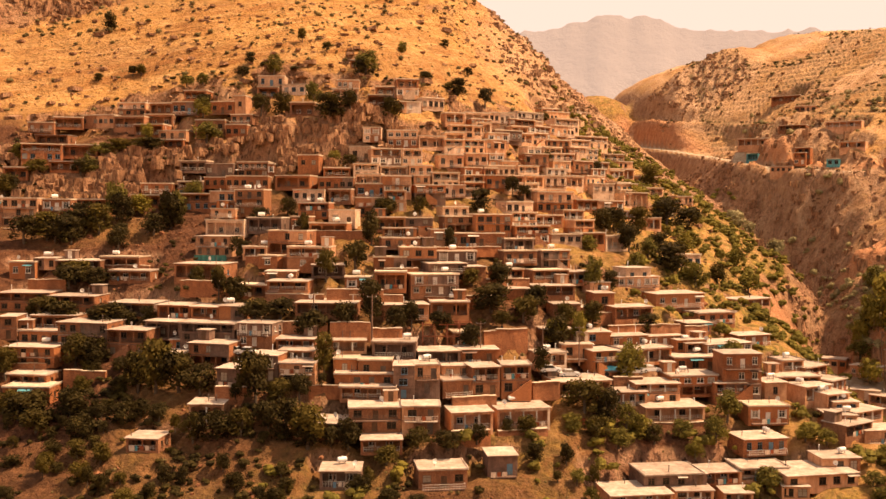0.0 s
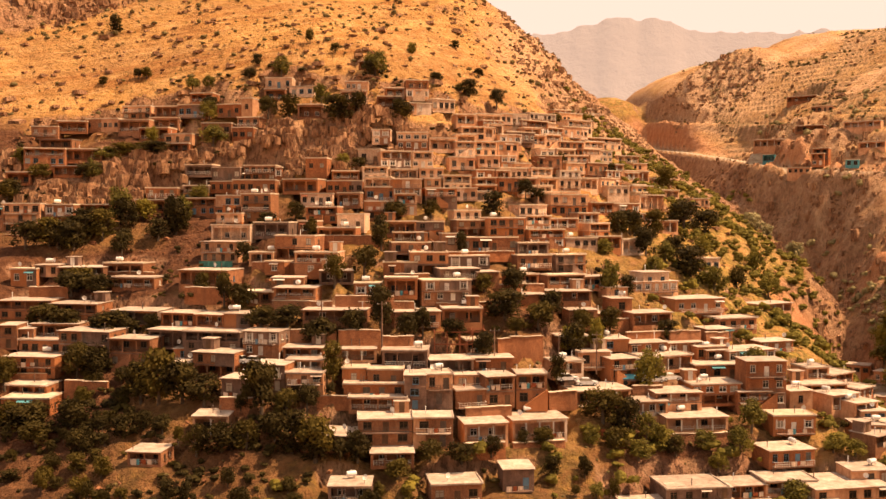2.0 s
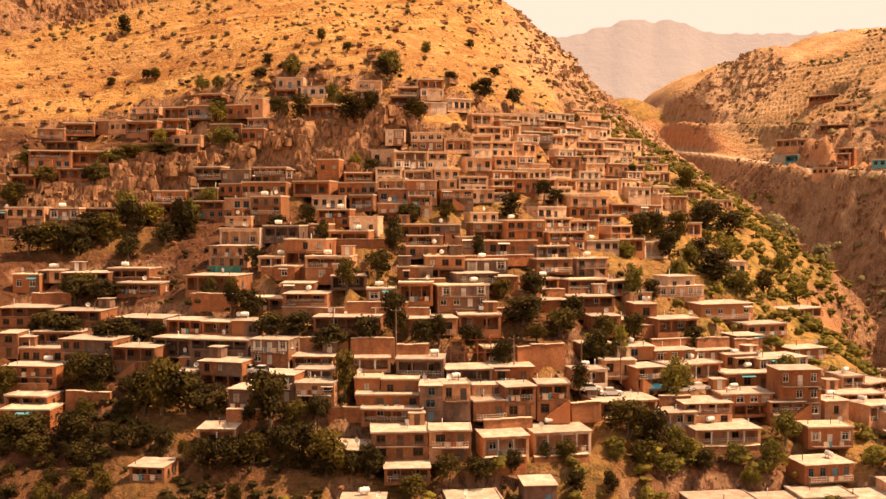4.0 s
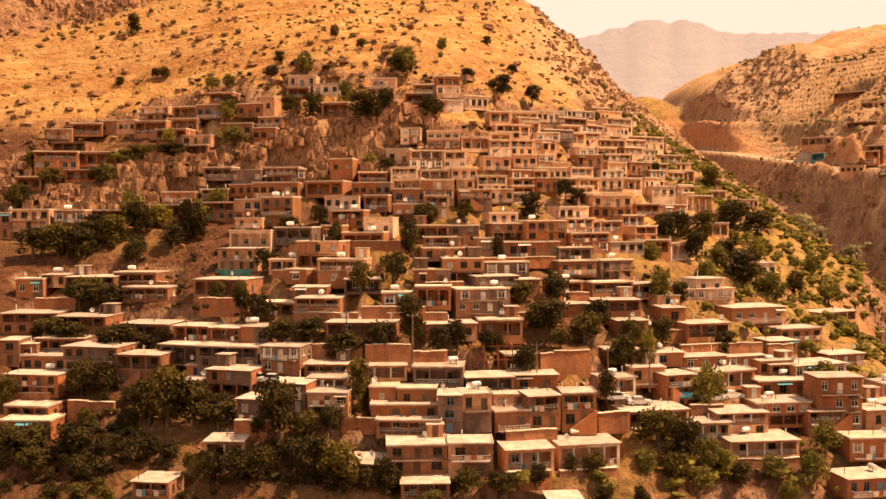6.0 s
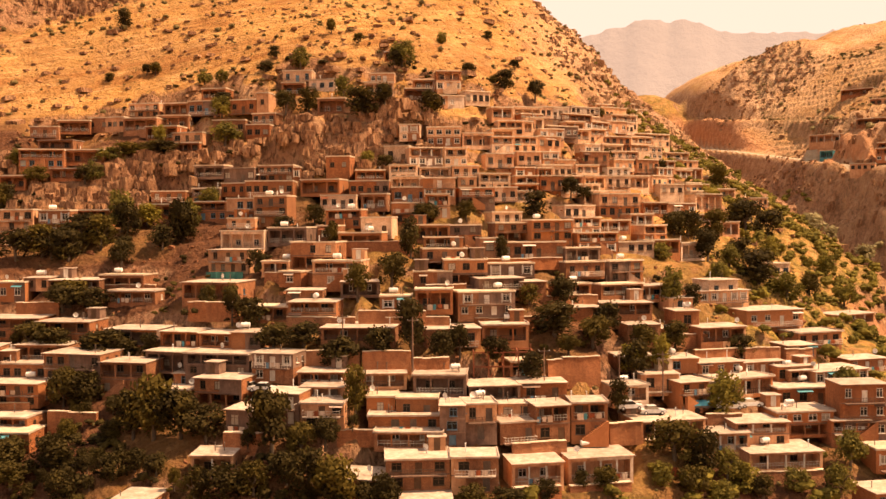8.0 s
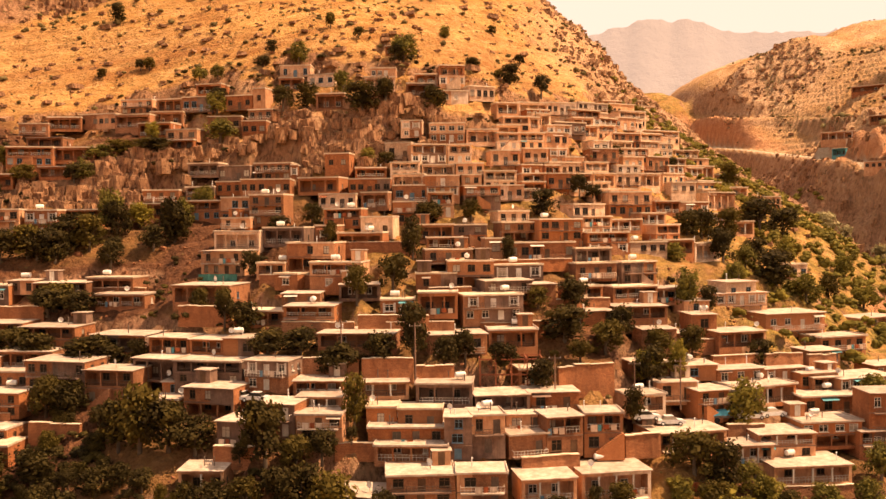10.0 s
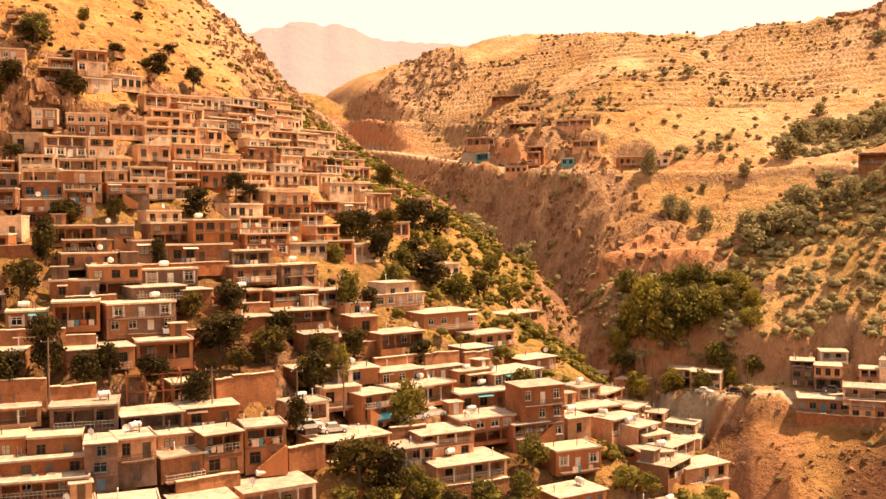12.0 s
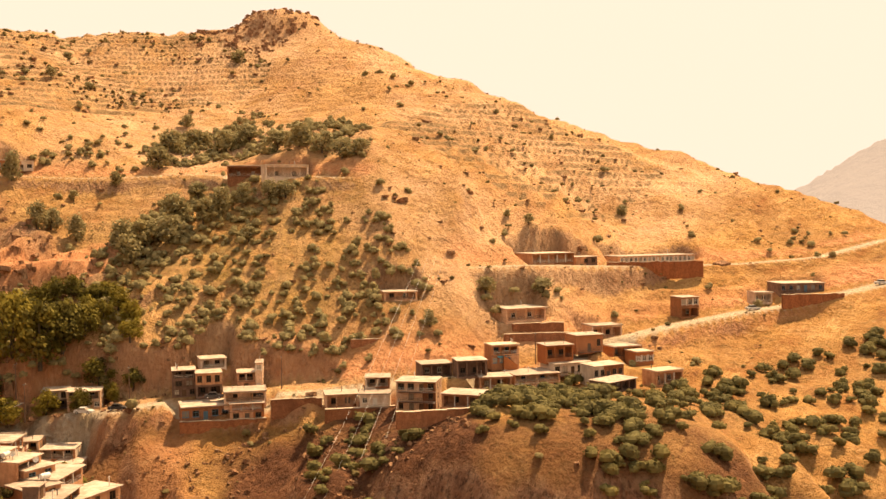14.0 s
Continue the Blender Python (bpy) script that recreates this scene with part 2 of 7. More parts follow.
# grey-green leaves, lightened beyond their own colour for the far slope's haze
OAK = leaf("hazed_oak_leaf", (0.15, 0.125, 0.062), (0.38, 0.315, 0.165), (0.32, 0.24, 0.10), 0.35)
GARDEN = leaf("garden_leaf", (0.032, 0.027, 0.009), (0.19, 0.152, 0.036), (0.38, 0.28, 0.05), 0.4)
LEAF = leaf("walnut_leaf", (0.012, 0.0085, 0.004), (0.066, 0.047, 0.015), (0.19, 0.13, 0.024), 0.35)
GROVE = leaf("grove_leaf", (0.050, 0.042, 0.018), (0.21, 0.175, 0.070), (0.34, 0.25, 0.08), 0.35)
SCRUB = leaf("scrub_leaf", (0.075, 0.055, 0.024), (0.21, 0.160, 0.070), (0.30, 0.20, 0.08), 0.6)
BARK = coat("grey_brown_bark", (0.07, 0.05, 0.035), (0.14, 0.10, 0.07), rough=0.95)

# ---- the land ----

V_BASE = [93.8, -22.5, 43.1, -6.6, -8.8, -1.1]
V_SWELL = np.array([-5.0, -2.5, -2.5, -8.1, 4.0, 9.6, -8.4, 1.0, -9.1, 11.5, 6.0, 9.3, 5.8, 12.9, -6.5, 19.0, 0.4, 28.1, -11.8, 0.6, 2.8, 0.7, -0.0, 11.6, 12.3, 6.1, -4.2, 2.2, 0.7, -16.1]).reshape(5, 6)
R_BASE = [149.7, 30.9, 35.4, -17.6, -5.4, -4.9]
R_SWELL = np.array([39.9, -22.5, -5.4, -16.6, -8.7, -39.6, -2.5, -23.8, 1.6, -19.3, 5.6, -0.1, -15.0, -2.3, 15.4, -19.7, -19.0, -3.9, -4.1, -21.8, -10.6, -1.8, -25.7, -10.6, 1.7, -4.2, 3.2, 1.3, 25.4, 16.0]).reshape(5, 6)


def lattice(x, y, seed):
    """Smooth value noise, -1 to 1, one cell a metre."""
    i, j = np.floor(x), np.floor(y)
    u, v = x - i, y - j
    u, v = u * u * (3 - 2 * u), v * v * (3 - 2 * v)

    def corner(a, b):
        s = np.sin(a * 127.1 + b * 311.7 + seed * 74.7) * 43758.5453
        return 2 * (s - np.floor(s)) - 1
    return (corner(i, j) * (1 - u) + corner(i + 1, j) * u) * (1 - v) + (corner(i, j + 1) * (1 - u) + corner(i + 1, j + 1) * u) * v


def fbm(x, y, size, octaves, seed):
    total, amp = 0.0, 1.0
    for k in range(octaves):
        total, amp, size = total + amp * lattice(x / size, y / size, seed + k), amp * 0.5, size * 0.5
    return total


def hump(x, y, base, swell, xs, ys, spread, cx, cy):
    x, y = np.clip(x, cx - 420, cx + 420), np.clip(y, cy - 330, cy + 420)
    u, v = (x - cx) / 100, (y - cy) / 100
    z = base[0] + base[1] * u + base[2] * v + base[3] * u * u + base[4] * u * v + base[5] * v * v
    for a, row in zip(xs, swell):
        for b, h in zip(ys, row):
            z = z + h * np.exp(-((x - a) ** 2 + (y - b) ** 2) / (2 * spread * spread))
    return z


def soft(x, k):
    """Zero below 0, x above it, rounded over about k metres."""
    return k * np.logaddexp(0, x / k)


def gentle(v, lo, hi):
    """0 below lo, 1 above hi, smooth between."""
    t = np.clip((v - lo) / (hi - lo), 0, 1)
    return t * t * (3 - 2 * t)


def village_hill(x, y):
    z = hump(x, y, V_BASE, V_SWELL, (-110, -60, -10, 40, 80), (160, 210, 255, 300, 350, 420), 38, 0, 240)
    # crags along the ridge, and the shoulder above the gorge
    for cx, cy, r, up in ((45, 423, 10, 3.5), (93, 412, 20, 5.0)):
        z = z + up * np.exp(-((x - cx) ** 2 + (y - cy) ** 2) / (2 * r * r))
    edge = 86 + 25 * gentle(y, 262, 320) - 0.25 * soft(150 - y, 10) - 0.72 * soft(y - 455, 12)
    return z - 0.95 * soft(x - edge, 4)


def far_hill(x, y):
    z = hump(x, y, R_BASE, R_SWELL, (130, 185, 240, 300, 360), (140, 190, 245, 310, 390, 480), 48, 220, 280)
    edge = np.interp(y, (262, 285, 300, 315, 330, 343, 354, 371, 393, 430), (122, 125, 130, 138, 144, 147, 142, 130, 124, 122)) + 0.4 * soft(185 - y, 8)
    for cx, cy, r, up in ((168, 557, 13, 8), (145, 560, 14, 4)):
        z = z + up * np.exp(-((x - cx) ** 2 + (y - cy) ** 2) / (2 * r * r))
    z = z + 13 * np.exp(-(((x - 372) ** 2 + (y - 419) ** 2) / 26 ** 2) ** 2)
    z = z + 7 * np.exp(-(((x - 405) ** 2 + (y - 195) ** 2) / 60 ** 2))
    return z - 1.3 * soft(edge - x, 3)


def smooth_max(a, b, k):
    return k * np.logaddexp(a / k, b / k)


def land(x, y):
    """The bare land's height."""
    x, y = np.asarray(x, float), np.asarray(y, float)
    z = smooth_max(village_hill(x, y), far_hill(x, y), 2.5)
    z = smooth_max(z, 174 - 8 * ((x - 95) / 20) ** 2 - 10 * ((y - 595) / 22) ** 2, 3)  # the col at the gorge's head
    floor = 14 + 6 * lattice(x / 300, y / 300, 3)
    z = smooth_max(z, floor, 6)
    r = np.hypot(x - 120, y - 280)
    out = np.clip((r - 420) / 500, 0, 1)
    far = 90 + 130 * lattice(x / 900, y / 900, 8) + 60 * lattice(x / 350, y / 350, 9)
    far = np.minimum(far, 90 + 6 * lattice(x / 200, y / 200, 10))
    return z + (far - z) * out * out * (3 - 2 * out)


def steps(z, height, bank):
    """Terraced height: level strips, each ending in a bank."""
    q = z / height
    f = q - np.floor(q)
    s = np.clip((f - (1 - bank)) / bank, 0, 1)
    return height * (np.floor(q) + 0.12 * f + 0.88 * s * s * (3 - 2 * s))


def window(v, lo, hi, edge):
    return np.clip((v - lo) / edge, 0, 1) * np.clip((hi - v) / edge, 0, 1)


LOW_ROAD = ((104, 272, 55), (118, 259, 56), (122, 248, 58), (129, 238, 59), (138, 230, 60.5), (145, 221, 61), (152, 212, 61.5), (158, 204, 62), (165, 197, 63), (173, 189, 64), (179, 181, 65), (187, 174, 66),
            (198, 168, 67), (210, 164, 68.5), (223, 160, 70), (246, 153, 72), (263, 143, 74), (276, 131, 76), (290, 119, 79), (300, 111, 81), (330, 80, 86))
HIGH_ROAD = ((108, 560, 141), (121, 512, 135), (130, 476, 130), (129, 430, 125), (127, 393, 121), (136, 371, 119), (151, 354, 117), (168, 343, 116.5), (184, 331, 116), (199, 320, 116.5), (208, 306, 117), (210, 286, 116), (209, 261, 115), (214, 244, 114))
SCHOOL_ROAD = ((220, 198, 88), (232, 191, 88), (256, 181, 87), (287, 169, 86), (300, 156, 86), (317, 134, 88), (341, 119, 93), (380, 90, 97))
TRACK = ((112, 583, 158), (128, 528, 152), (150, 504, 149), (157, 449, 143))
FORECOURT = ((128, 254, 58.0), (133, 245, 59.1), (148, 225, 61.2), (161, 209, 62.4))
BENCH = ((134, 305, 90), (150, 295.5, 91), (166, 288, 91.5))
ROADS = ((BENCH, 1.8), (FORECOURT, 6.0), (LOW_ROAD, 2.8), (HIGH_ROAD, 2.4), (SCHOOL_ROAD, 2.2), (TRACK, 1.6))


def near_road(x, y, path):
    """Distance to a road's middle line and the road's height there."""
    best, height = np.full(x.shape, 1e9), np.zeros(x.shape)
    for (ax, ay, az), (bx, by, bz) in zip(path, path[1:]):
        t = np.clip(((x - ax) * (bx - ax) + (y - ay) * (by - ay)) / ((bx - ax) ** 2 + (by - ay) ** 2), 0, 1)
        d = np.hypot(x - ax - t * (bx - ax), y - ay - t * (by - ay))
        height = np.where(d < best, az + t * (bz - az), height)
        best = np.minimum(best, d)
    return best, height


def bump_at(x, y, cx, cy, r):
    return np.exp(-((x - cx) ** 2 + (y - cy) ** 2) / (2 * r * r))


def cliff_line(x):
    return np.interp(x, (-130, -90, -77, -60, -45, -24), (255, 258, 258, 260, 266, 267))


def upper_crag(x):
    return np.interp(x, (-300, -158, -140, -120, -95), (300, 331, 346, 360, 372))


def rockiness(x, y):
    """Where bare rock shows: the cliff bands, the ridge's crags, the gorge wall, the summit."""
    wob = 0.5 * lattice(x / 13, y / 13, 81)
    r = window(x, -140, -6, 10) * np.exp(-((y - cliff_line(x)) / 9) ** 2)
    edge = 86 + 10 * gentle(y, 262, 320) - 0.5 * soft(y - 430, 20)
    r = r + window(y, 352, 560, 30) * window(x, edge - 78, 200, 26) * window(x, -50, edge + 25, 8)
    r = r + window(x, 104, 164, 10) * window(y, 262, 480, 20)
    r = r + 1.2 * bump_at(x, y, 140, 545, 20) + bump_at(x, y, 352, 430, 24) + window(x, -300, -108, 15) * window(y - upper_crag(x), -4, 34, 6)
    return np.clip(r * (1 + wob) - 0.12, 0, 1)


def terraced(x, y):
    """Where dry-stone terraces cross the far hill."""
    return np.clip(1.6 * window(x, 125, 340, 25) * window(y, 370, 640, 30) * np.clip(0.75 + 0.9 * lattice(x / 50, y / 50, 62), 0, 1) + 1.6 * window(x, 258, 368, 14) * window(y, 198, 280, 12), 0, 1)


def bank(x, y, z):
    """1 on the face of a terrace, 0 on the strip it holds up."""
    f = ((z + 2.0 * lattice(x / 40, y / 40, 51)) / 3.0) % 1
    return ((f > 0.2) & (f < 0.9)) * (terraced(x, y) > 0.5)


def ground(x, y):
    """The land with its cliffs, terraces, roads and small relief."""
    x, y = np.asarray(x, float), np.asarray(y, float)
    z = land(x, y)
    # rock bands above the old houses and under the summit
    band = cliff_line(x) + 3 * lattice(x / 14, y / 40, 21) + 3 * lattice(x / 5, y / 30, 22) + 2.2 * lattice(x / 2.4, y / 16, 24)
    k = y - band
    z = z + window(x, -125, -12, 12) * (2.6 + 2.6 * window(x, -62, 0, 12)) * (np.tanh(k / 3.0) - np.clip(k / 15, -1, 1))
    k = y - 6 - upper_crag(x) - 4 * lattice(x / 10, y / 40, 23)
    z = z + window(x, -300, -100, 14) * (5.0 * np.tanh(k / 2.5) - 5.0 * np.clip(k / 22, -1, 1)) * np.exp(-(k / 40) ** 4)
    rock = rockiness(x, y)
    z = z + rock * (2.6 * np.abs(lattice(x / 9, y / 13, 31)) + 1.6 * np.abs(lattice(x / 4, y / 6, 32)) + 0.7 * lattice(x / 1.9, y / 2.3, 33))
    # gorge wall: ribs and gullies
    wall = window(x, 100, 170, 14) * window(y, 225, 470, 30)
    z = z + wall * (5.2 * lattice(x / 60 + 0.3 * lattice(x / 20, y / 20, 67), y / 11, 41) - 4.5 * np.abs(lattice(x / 45, y / 6.5 + 0.6 * lattice(x / 14, y / 14, 68), 49)) + 2.6 * lattice(x / 30, y / 4.5, 42))
    # gullies and spoil below the lower road
    s, t = 0.75 * x - 0.66 * y, 0.66 * x + 0.75 * y
    low = window(x, 96, 330, 14) * window(y, 40, 245, 20) * np.clip((62 - z) / 8, 0, 1)
    z = z + low * (4.5 * lattice(s / 17, t / 90, 43) + 2.0 * lattice(s / 6, t / 50, 44) + 0.9 * lattice(s / 2.6, t / 22, 45) - 4.0 * np.abs(lattice(s / 10, t / 70, 46)) - 2.2 * np.abs(lattice(s / 4.5 + 0.5 * lattice(t / 9, s / 9, 48), t / 26, 47)))
    t1 = window(x, -150, 84, 12) * window(y, 135, 300, 25)
    wob = 1.2 * lattice(x / 22, y / 22, 51)
    z = z + 0.75 * t1 * (steps(z + wob, 3.1, 0.3) - wob - z)
    t3 = window(x, 225, 330, 15) * window(y, 185, 260, 20)
    z = z + 0.7 * t3 * (steps(z + wob, 2.4, 0.3) - wob - z)
    # ledges of tilted strata on the bare slopes
    hill = window(x, 160, 460, 30) * window(y, 100, 700, 40)
    z = z + hill * (2.4 * lattice(x / 34, y / 34, 56) + 1.2 * lattice(x / 13, y / 13, 57))
    s, t = 0.55 * x - 0.83 * y, 0.83 * x + 0.55 * y
    z = z - hill * (3.2 * np.abs(lattice(s / 21 + 0.4 * lattice(t / 25, s / 25, 58), t / 110, 59)) + 1.3 * np.abs(lattice(s / 8, t / 40, 60)))
    wob = -0.26 * x + 1.6 * lattice(x / 30, y / 30, 52) + 0.7 * lattice(x / 9, y / 9, 53)
    bare = window(x, -330, 95, 20) * window(y, 278, 520, 20) * (0.50 + 0.5 * lattice(x / 40, y / 40, 54))
    z = z + np.clip(bare, 0, 0.8) * (steps(z + wob, 2.6, 0.35) - wob - z)
    wob = wob + 0.36 * x
    bare = window(x, 140, 420, 20) * window(y, 120, 400, 30) * (0.40 + 0.5 * lattice(x / 45, y / 45, 55))
    z = z + np.clip(bare, 0, 0.8) * (steps(z + 0.4 * wob, 3.0, 0.3) - 0.4 * wob - z)
    rough = np.clip((np.hypot(x, y) - 60) / 100, 0.2, 1)
    z = z + rough * (0.9 * fbm(x, y, 17, 2, 61) + 0.45 * fbm(x, y, 4.5, 2, 71))
    wob = 2.0 * lattice(x / 40, y / 40, 51)
    z = z + terraced(x, y) * (steps(z + wob, 3.0, 0.45) - wob - z)
    for path, half in ROADS:
        d, h = near_road(x, y, path)
        w = 1 - np.clip((d - half) / 4.0, 0, 1)
        z = z + (h - z) * w * w * (3 - 2 * w)
    return z


def spread(lo, hi, step, far):
    out, d = [], step
    v = hi
    while v < far:
        d *= 1.07
        v += d
        out.append(v)
    down, d, v = [], step, lo
    while v > -far:
        d *= 1.07
        v -= d
        down.append(v)
    return np.array(down[::-1] + list(np.arange(lo, hi + 0.01, step)) + out)


def build_land():
    xs, ys = spread(-145, 350, 1.35, 4400), spread(105, 530, 1.3, 4400)
    X, Y = np.meshgrid(xs, ys)
    Z = ground(X, Y)
    for hx, hy, hz, w, d, turn in PADS:  # each house stands on a levelled pad
        i0, i1 = np.searchsorted(xs, (hx - w - d - 3, hx + w + d + 3))
        j0, j1 = np.searchsorted(ys, (hy - w - d - 3, hy + w + d + 3))
        c, s = math.cos(radians(turn)), math.sin(radians(turn))
        x, y = X[j0:j1, i0:i1] - hx, Y[j0:j1, i0:i1] - hy
        u, v = x * c + y * s, -x * s + y * c
        out = np.maximum.reduce([abs(u) - w / 2 - 0.9, -0.3 - v, v - d - 0.8, 0 * u])
        soft_edge = np.clip(1 - out / 2.2, 0, 1)
        Z[j0:j1, i0:i1] = Z[j0:j1, i0:i1] + soft_edge * (np.clip(Z[j0:j1, i0:i1], hz - 2.4, hz - 0.12) - Z[j0:j1, i0:i1])
    me = bpy.data.meshes.new("ground")
    n, m = len(xs), len(ys)
    idx = np.arange(n * m).reshape(m, n)
    quads = np.stack([idx[:-1, :-1], idx[:-1, 1:], idx[1:, 1:], idx[1:, :-1]], -1).reshape(-1, 4)
    me.vertices.add(n * m)
    me.vertices.foreach_set("co", np.stack([X, Y, Z], -1).ravel())
    me.loops.add(quads.size)
    me.loops.foreach_set("vertex_index", quads.ravel())
    me.polygons.add(len(quads))
    me.polygons.foreach_set("loop_start", np.arange(0, quads.size, 4))
    me.polygons.foreach_set("use_smooth", np.ones(len(quads), bool))
    lay = {"rock": rockiness(X, Y)}
    d, h = near_road(X, Y, LOW_ROAD)
    d2, h2 = near_road(X, Y, HIGH_ROAD)
    d3, h3 = near_road(X, Y, SCHOOL_ROAD)
    d4, h4 = near_road(X, Y, BENCH)
    lay["road"] = np.clip(1 - (np.minimum(np.minimum(d - 2.6, d2 - 2.0), d3 - 2.0)) / 0.8, 0, 1)
    lay["cut"] = np.clip(np.maximum.reduce([(1 - d / 22) * (Z > h + 1), (1 - d2 / 12) * (Z > h2 + 1), (1 - d3 / 14) * (Z > h3 + 1), 0.8 * (1 - d / 7) * (Z < h - 1), 1 - d4 / 11, 0.4 * window(X, 96, 140, 10) * window(Y, 184, 250, 14) * (Z < 60) * (0.4 + lattice(X / 11, Y / 11, 94))]) * 1.6, 0, 1)
    lay["green"] = np.clip(0.55 * window(X, -150, 84, 20) * window(Y, 170, 262, 14) + window(X, -150, 84, 20) * window(Y, 100, 178, 14) + 0.75 * window(X, 40, 116, 16) * window(Y, 180, 400, 20) + 0.9 * bump_at(X, Y, 93, 592, 22) + 0.7 * bump_at(X, Y, 170, 262, 40) + 0.5 * bump_at(X, Y, 235, 350, 25), 0, 1)
    # dark soil; below the low road it also paints the shade under the houses
    lay["earth"] = np.clip(window(X, -170, 70, 20) * np.clip((Y - 100) / 20, 0, 1) * np.clip((258 + np.clip(-50 - X, 0, 30) - Y) / 16, 0, 1) * (0.5 + np.clip((-40 - X) / 50, 0, 0.5) + 0.6 * lattice(X / 18, Y / 18, 91)) + 1.15 * window(X, 116, 176, 9) * window(Y, 100, 204, 12) * np.clip((h - 0.5 - Z) / 2, 0, 1) * (0.8 + 0.6 * lattice(X / 20, Y / 20, 92)) + 0.9 * window(X, 94, 150, 8) * window(Y, 150, 262, 14) * np.clip((h - 0.5 - Z) / 2, 0, 1) * (0.8 + 0.8 * lattice(X / 9, Y / 9, 95)) , 0, 1)
    # pale ridge rock; beyond the gorge a lightening that stands for haze
    lay["pale"] = 0.75 * window(X, 5, 104, 22) * window(Y, 352, 480, 25) + (1 - 0.55 * window(X, 90, 175, 14) * window(Y, 268, 470, 20) * np.clip((h2 + 1 - Z) / 3, 0, 1)) * window(X, 108, 600, 24) * np.clip(Y - 165, 0, 25) / 25 * np.clip(0.75 + 0.7 * lattice(X / 45, Y / 45, 93), 0, 1) * np.where(X < 230, np.clip((Z - h + 2) / 3, 0, 1), 1) * (1 - 0.75 * bump_at(X, Y, 180, 232, 26)) * (1 - 0.6 * bump_at(X, Y, 188, 275, 18))
    lay["terrace"] = bank(X, Y, Z) * 1.0
    for key, values in lay.items():
        at = me.attributes.new(key, "FLOAT", "POINT")
        at.data.foreach_set("value", values.ravel().astype(np.float32))
    me.update()
    me.materials.append(LAND)
    ob = new("ground", me)
    return tagged(ob, "ochre dry-grass mountain slopes with rock bands and terraces", "hillside", kind="structure")



# ---- shared builders ----
class Soup:
    """Collects quads for one mesh."""

    def __init__(self):
        self.v, self.f, self.m = [], [], []

    def quad(self, a, b, c, d, mat=0):
        i = len(self.v)
        self.v += [a, b, c, d]
        self.f.append((i, i + 1, i + 2, i + 3))
        self.m.append(mat)

    def box(self, x0, x1, y0, y1, z0, z1, mat=0, lean=0.0):
        p = [(x, y, z) for z in (z0, z1) for x, y in ((x0, y0), (x1, y0), (x1, y1), (x0, y1))]
        p = [(x + lean * (z - z0), y, z) for x, y, z in p]
        for q in ((3, 2, 1, 0), (4, 5, 6, 7), (0, 1, 5, 4), (1, 2, 6, 5), (2, 3, 7, 6), (3, 0, 4, 7)):
            self.quad(*(p[k] for k in q), mat)

    def tube(self, a, b, ra, rb, n=8, mat=0, caps=True):
        a, b = Vector(a), Vector(b)
        w = (b - a).normalized()
        s = w.orthogonal().normalized()
        t = w.cross(s)
        ring = [[p + r * (math.cos(k * 2 * math.pi / n) * s + math.sin(k * 2 * math.pi / n) * t) for k in range(n)] for p, r in ((a, ra), (b, rb))]
        for k in range(n):
            j = (k + 1) % n
            self.quad(ring[0][k], ring[0][j], ring[1][j], ring[1][k], mat)
        if caps:
            for r, c in ((ring[0], a), (ring[1], b)):
                for k in range(0, n, 2):
                    self.quad(c, r[k], r[(k + 1) % n], r[(k + 2) % n], mat)

    def mesh(self, name, *mats):
        me = bpy.data.meshes.new(name)
        me.from_pydata([tuple(p) for p in self.v], [], self.f)
        for k in mats:
            me.materials.append(k)
        if len(mats) > 1:
            me.polygons.foreach_set("material_index", self.m)
        return me


def part(name, me, parent, m=None, label=""):
    ob = new(name, me)
    ob.parent = parent
    if m is not None:
        ob.matrix_basis = m
    if label:
        ob["label"] = label
    return ob


SHARED = {}


def window_mesh(w, h, paint):
    key = ("w", round(w, 1), round(h, 1), paint.name)
    if key not in SHARED:
        s, t = Soup(), 0.10 if paint.name == "white_paint" else 0.07
        w, h = key[1], key[2]
        s.box(-w / 2, -w / 2 + t, -0.03, 0.04, 0, h)
        s.box(w / 2 - t, w / 2, -0.03, 0.04, 0, h)
        s.box(-w / 2 + t, w / 2 - t, -0.03, 0.04, 0, t)
        s.box(-w / 2 + t, w / 2 - t, -0.03, 0.04, h - t, h)
        s.box(-t / 2, t / 2, -0.025, 0.035, t, h - t)
        if h > 1.0:
            s.box(-w / 2 + t, w / 2 - t, -0.02, 0.03, h * 0.66, h * 0.66 + t * 0.8)
        s.box(-w / 2 - 0.06, w / 2 + 0.06, -0.30, -0.03, -0.07, 0.0)
        p = Soup()
        p.box(-w / 2 + t * 0.5, w / 2 - t * 0.5, 0.0, 0.02, t * 0.5, h - t * 0.5)
        SHARED[key] = (s.mesh("window_frame", paint), p.mesh("pane", PANE))
    return SHARED[key]


def door_mesh(w, h, paint):
    key = ("d", round(w, 1), round(h, 1), paint.name)
    if key not in SHARED:
        s = Soup()
        w, h = key[1], key[2]
        s.box(-w / 2, w / 2, 0, 0.05, 0, h)
        for a in (-w / 4, w / 4):
            s.box(a - w * 0.17, a + w * 0.17, -0.02, 0.0, 0.15, h * 0.45)
            s.box(a - w * 0.17, a + w * 0.17, -0.02, 0.0, h * 0.55, h - 0.15)
        s.box(w * 0.02, w * 0.06, -0.06, -0.02, h * 0.46, h * 0.54)
        SHARED[key] = s.mesh("door", paint)
    return SHARED[key]


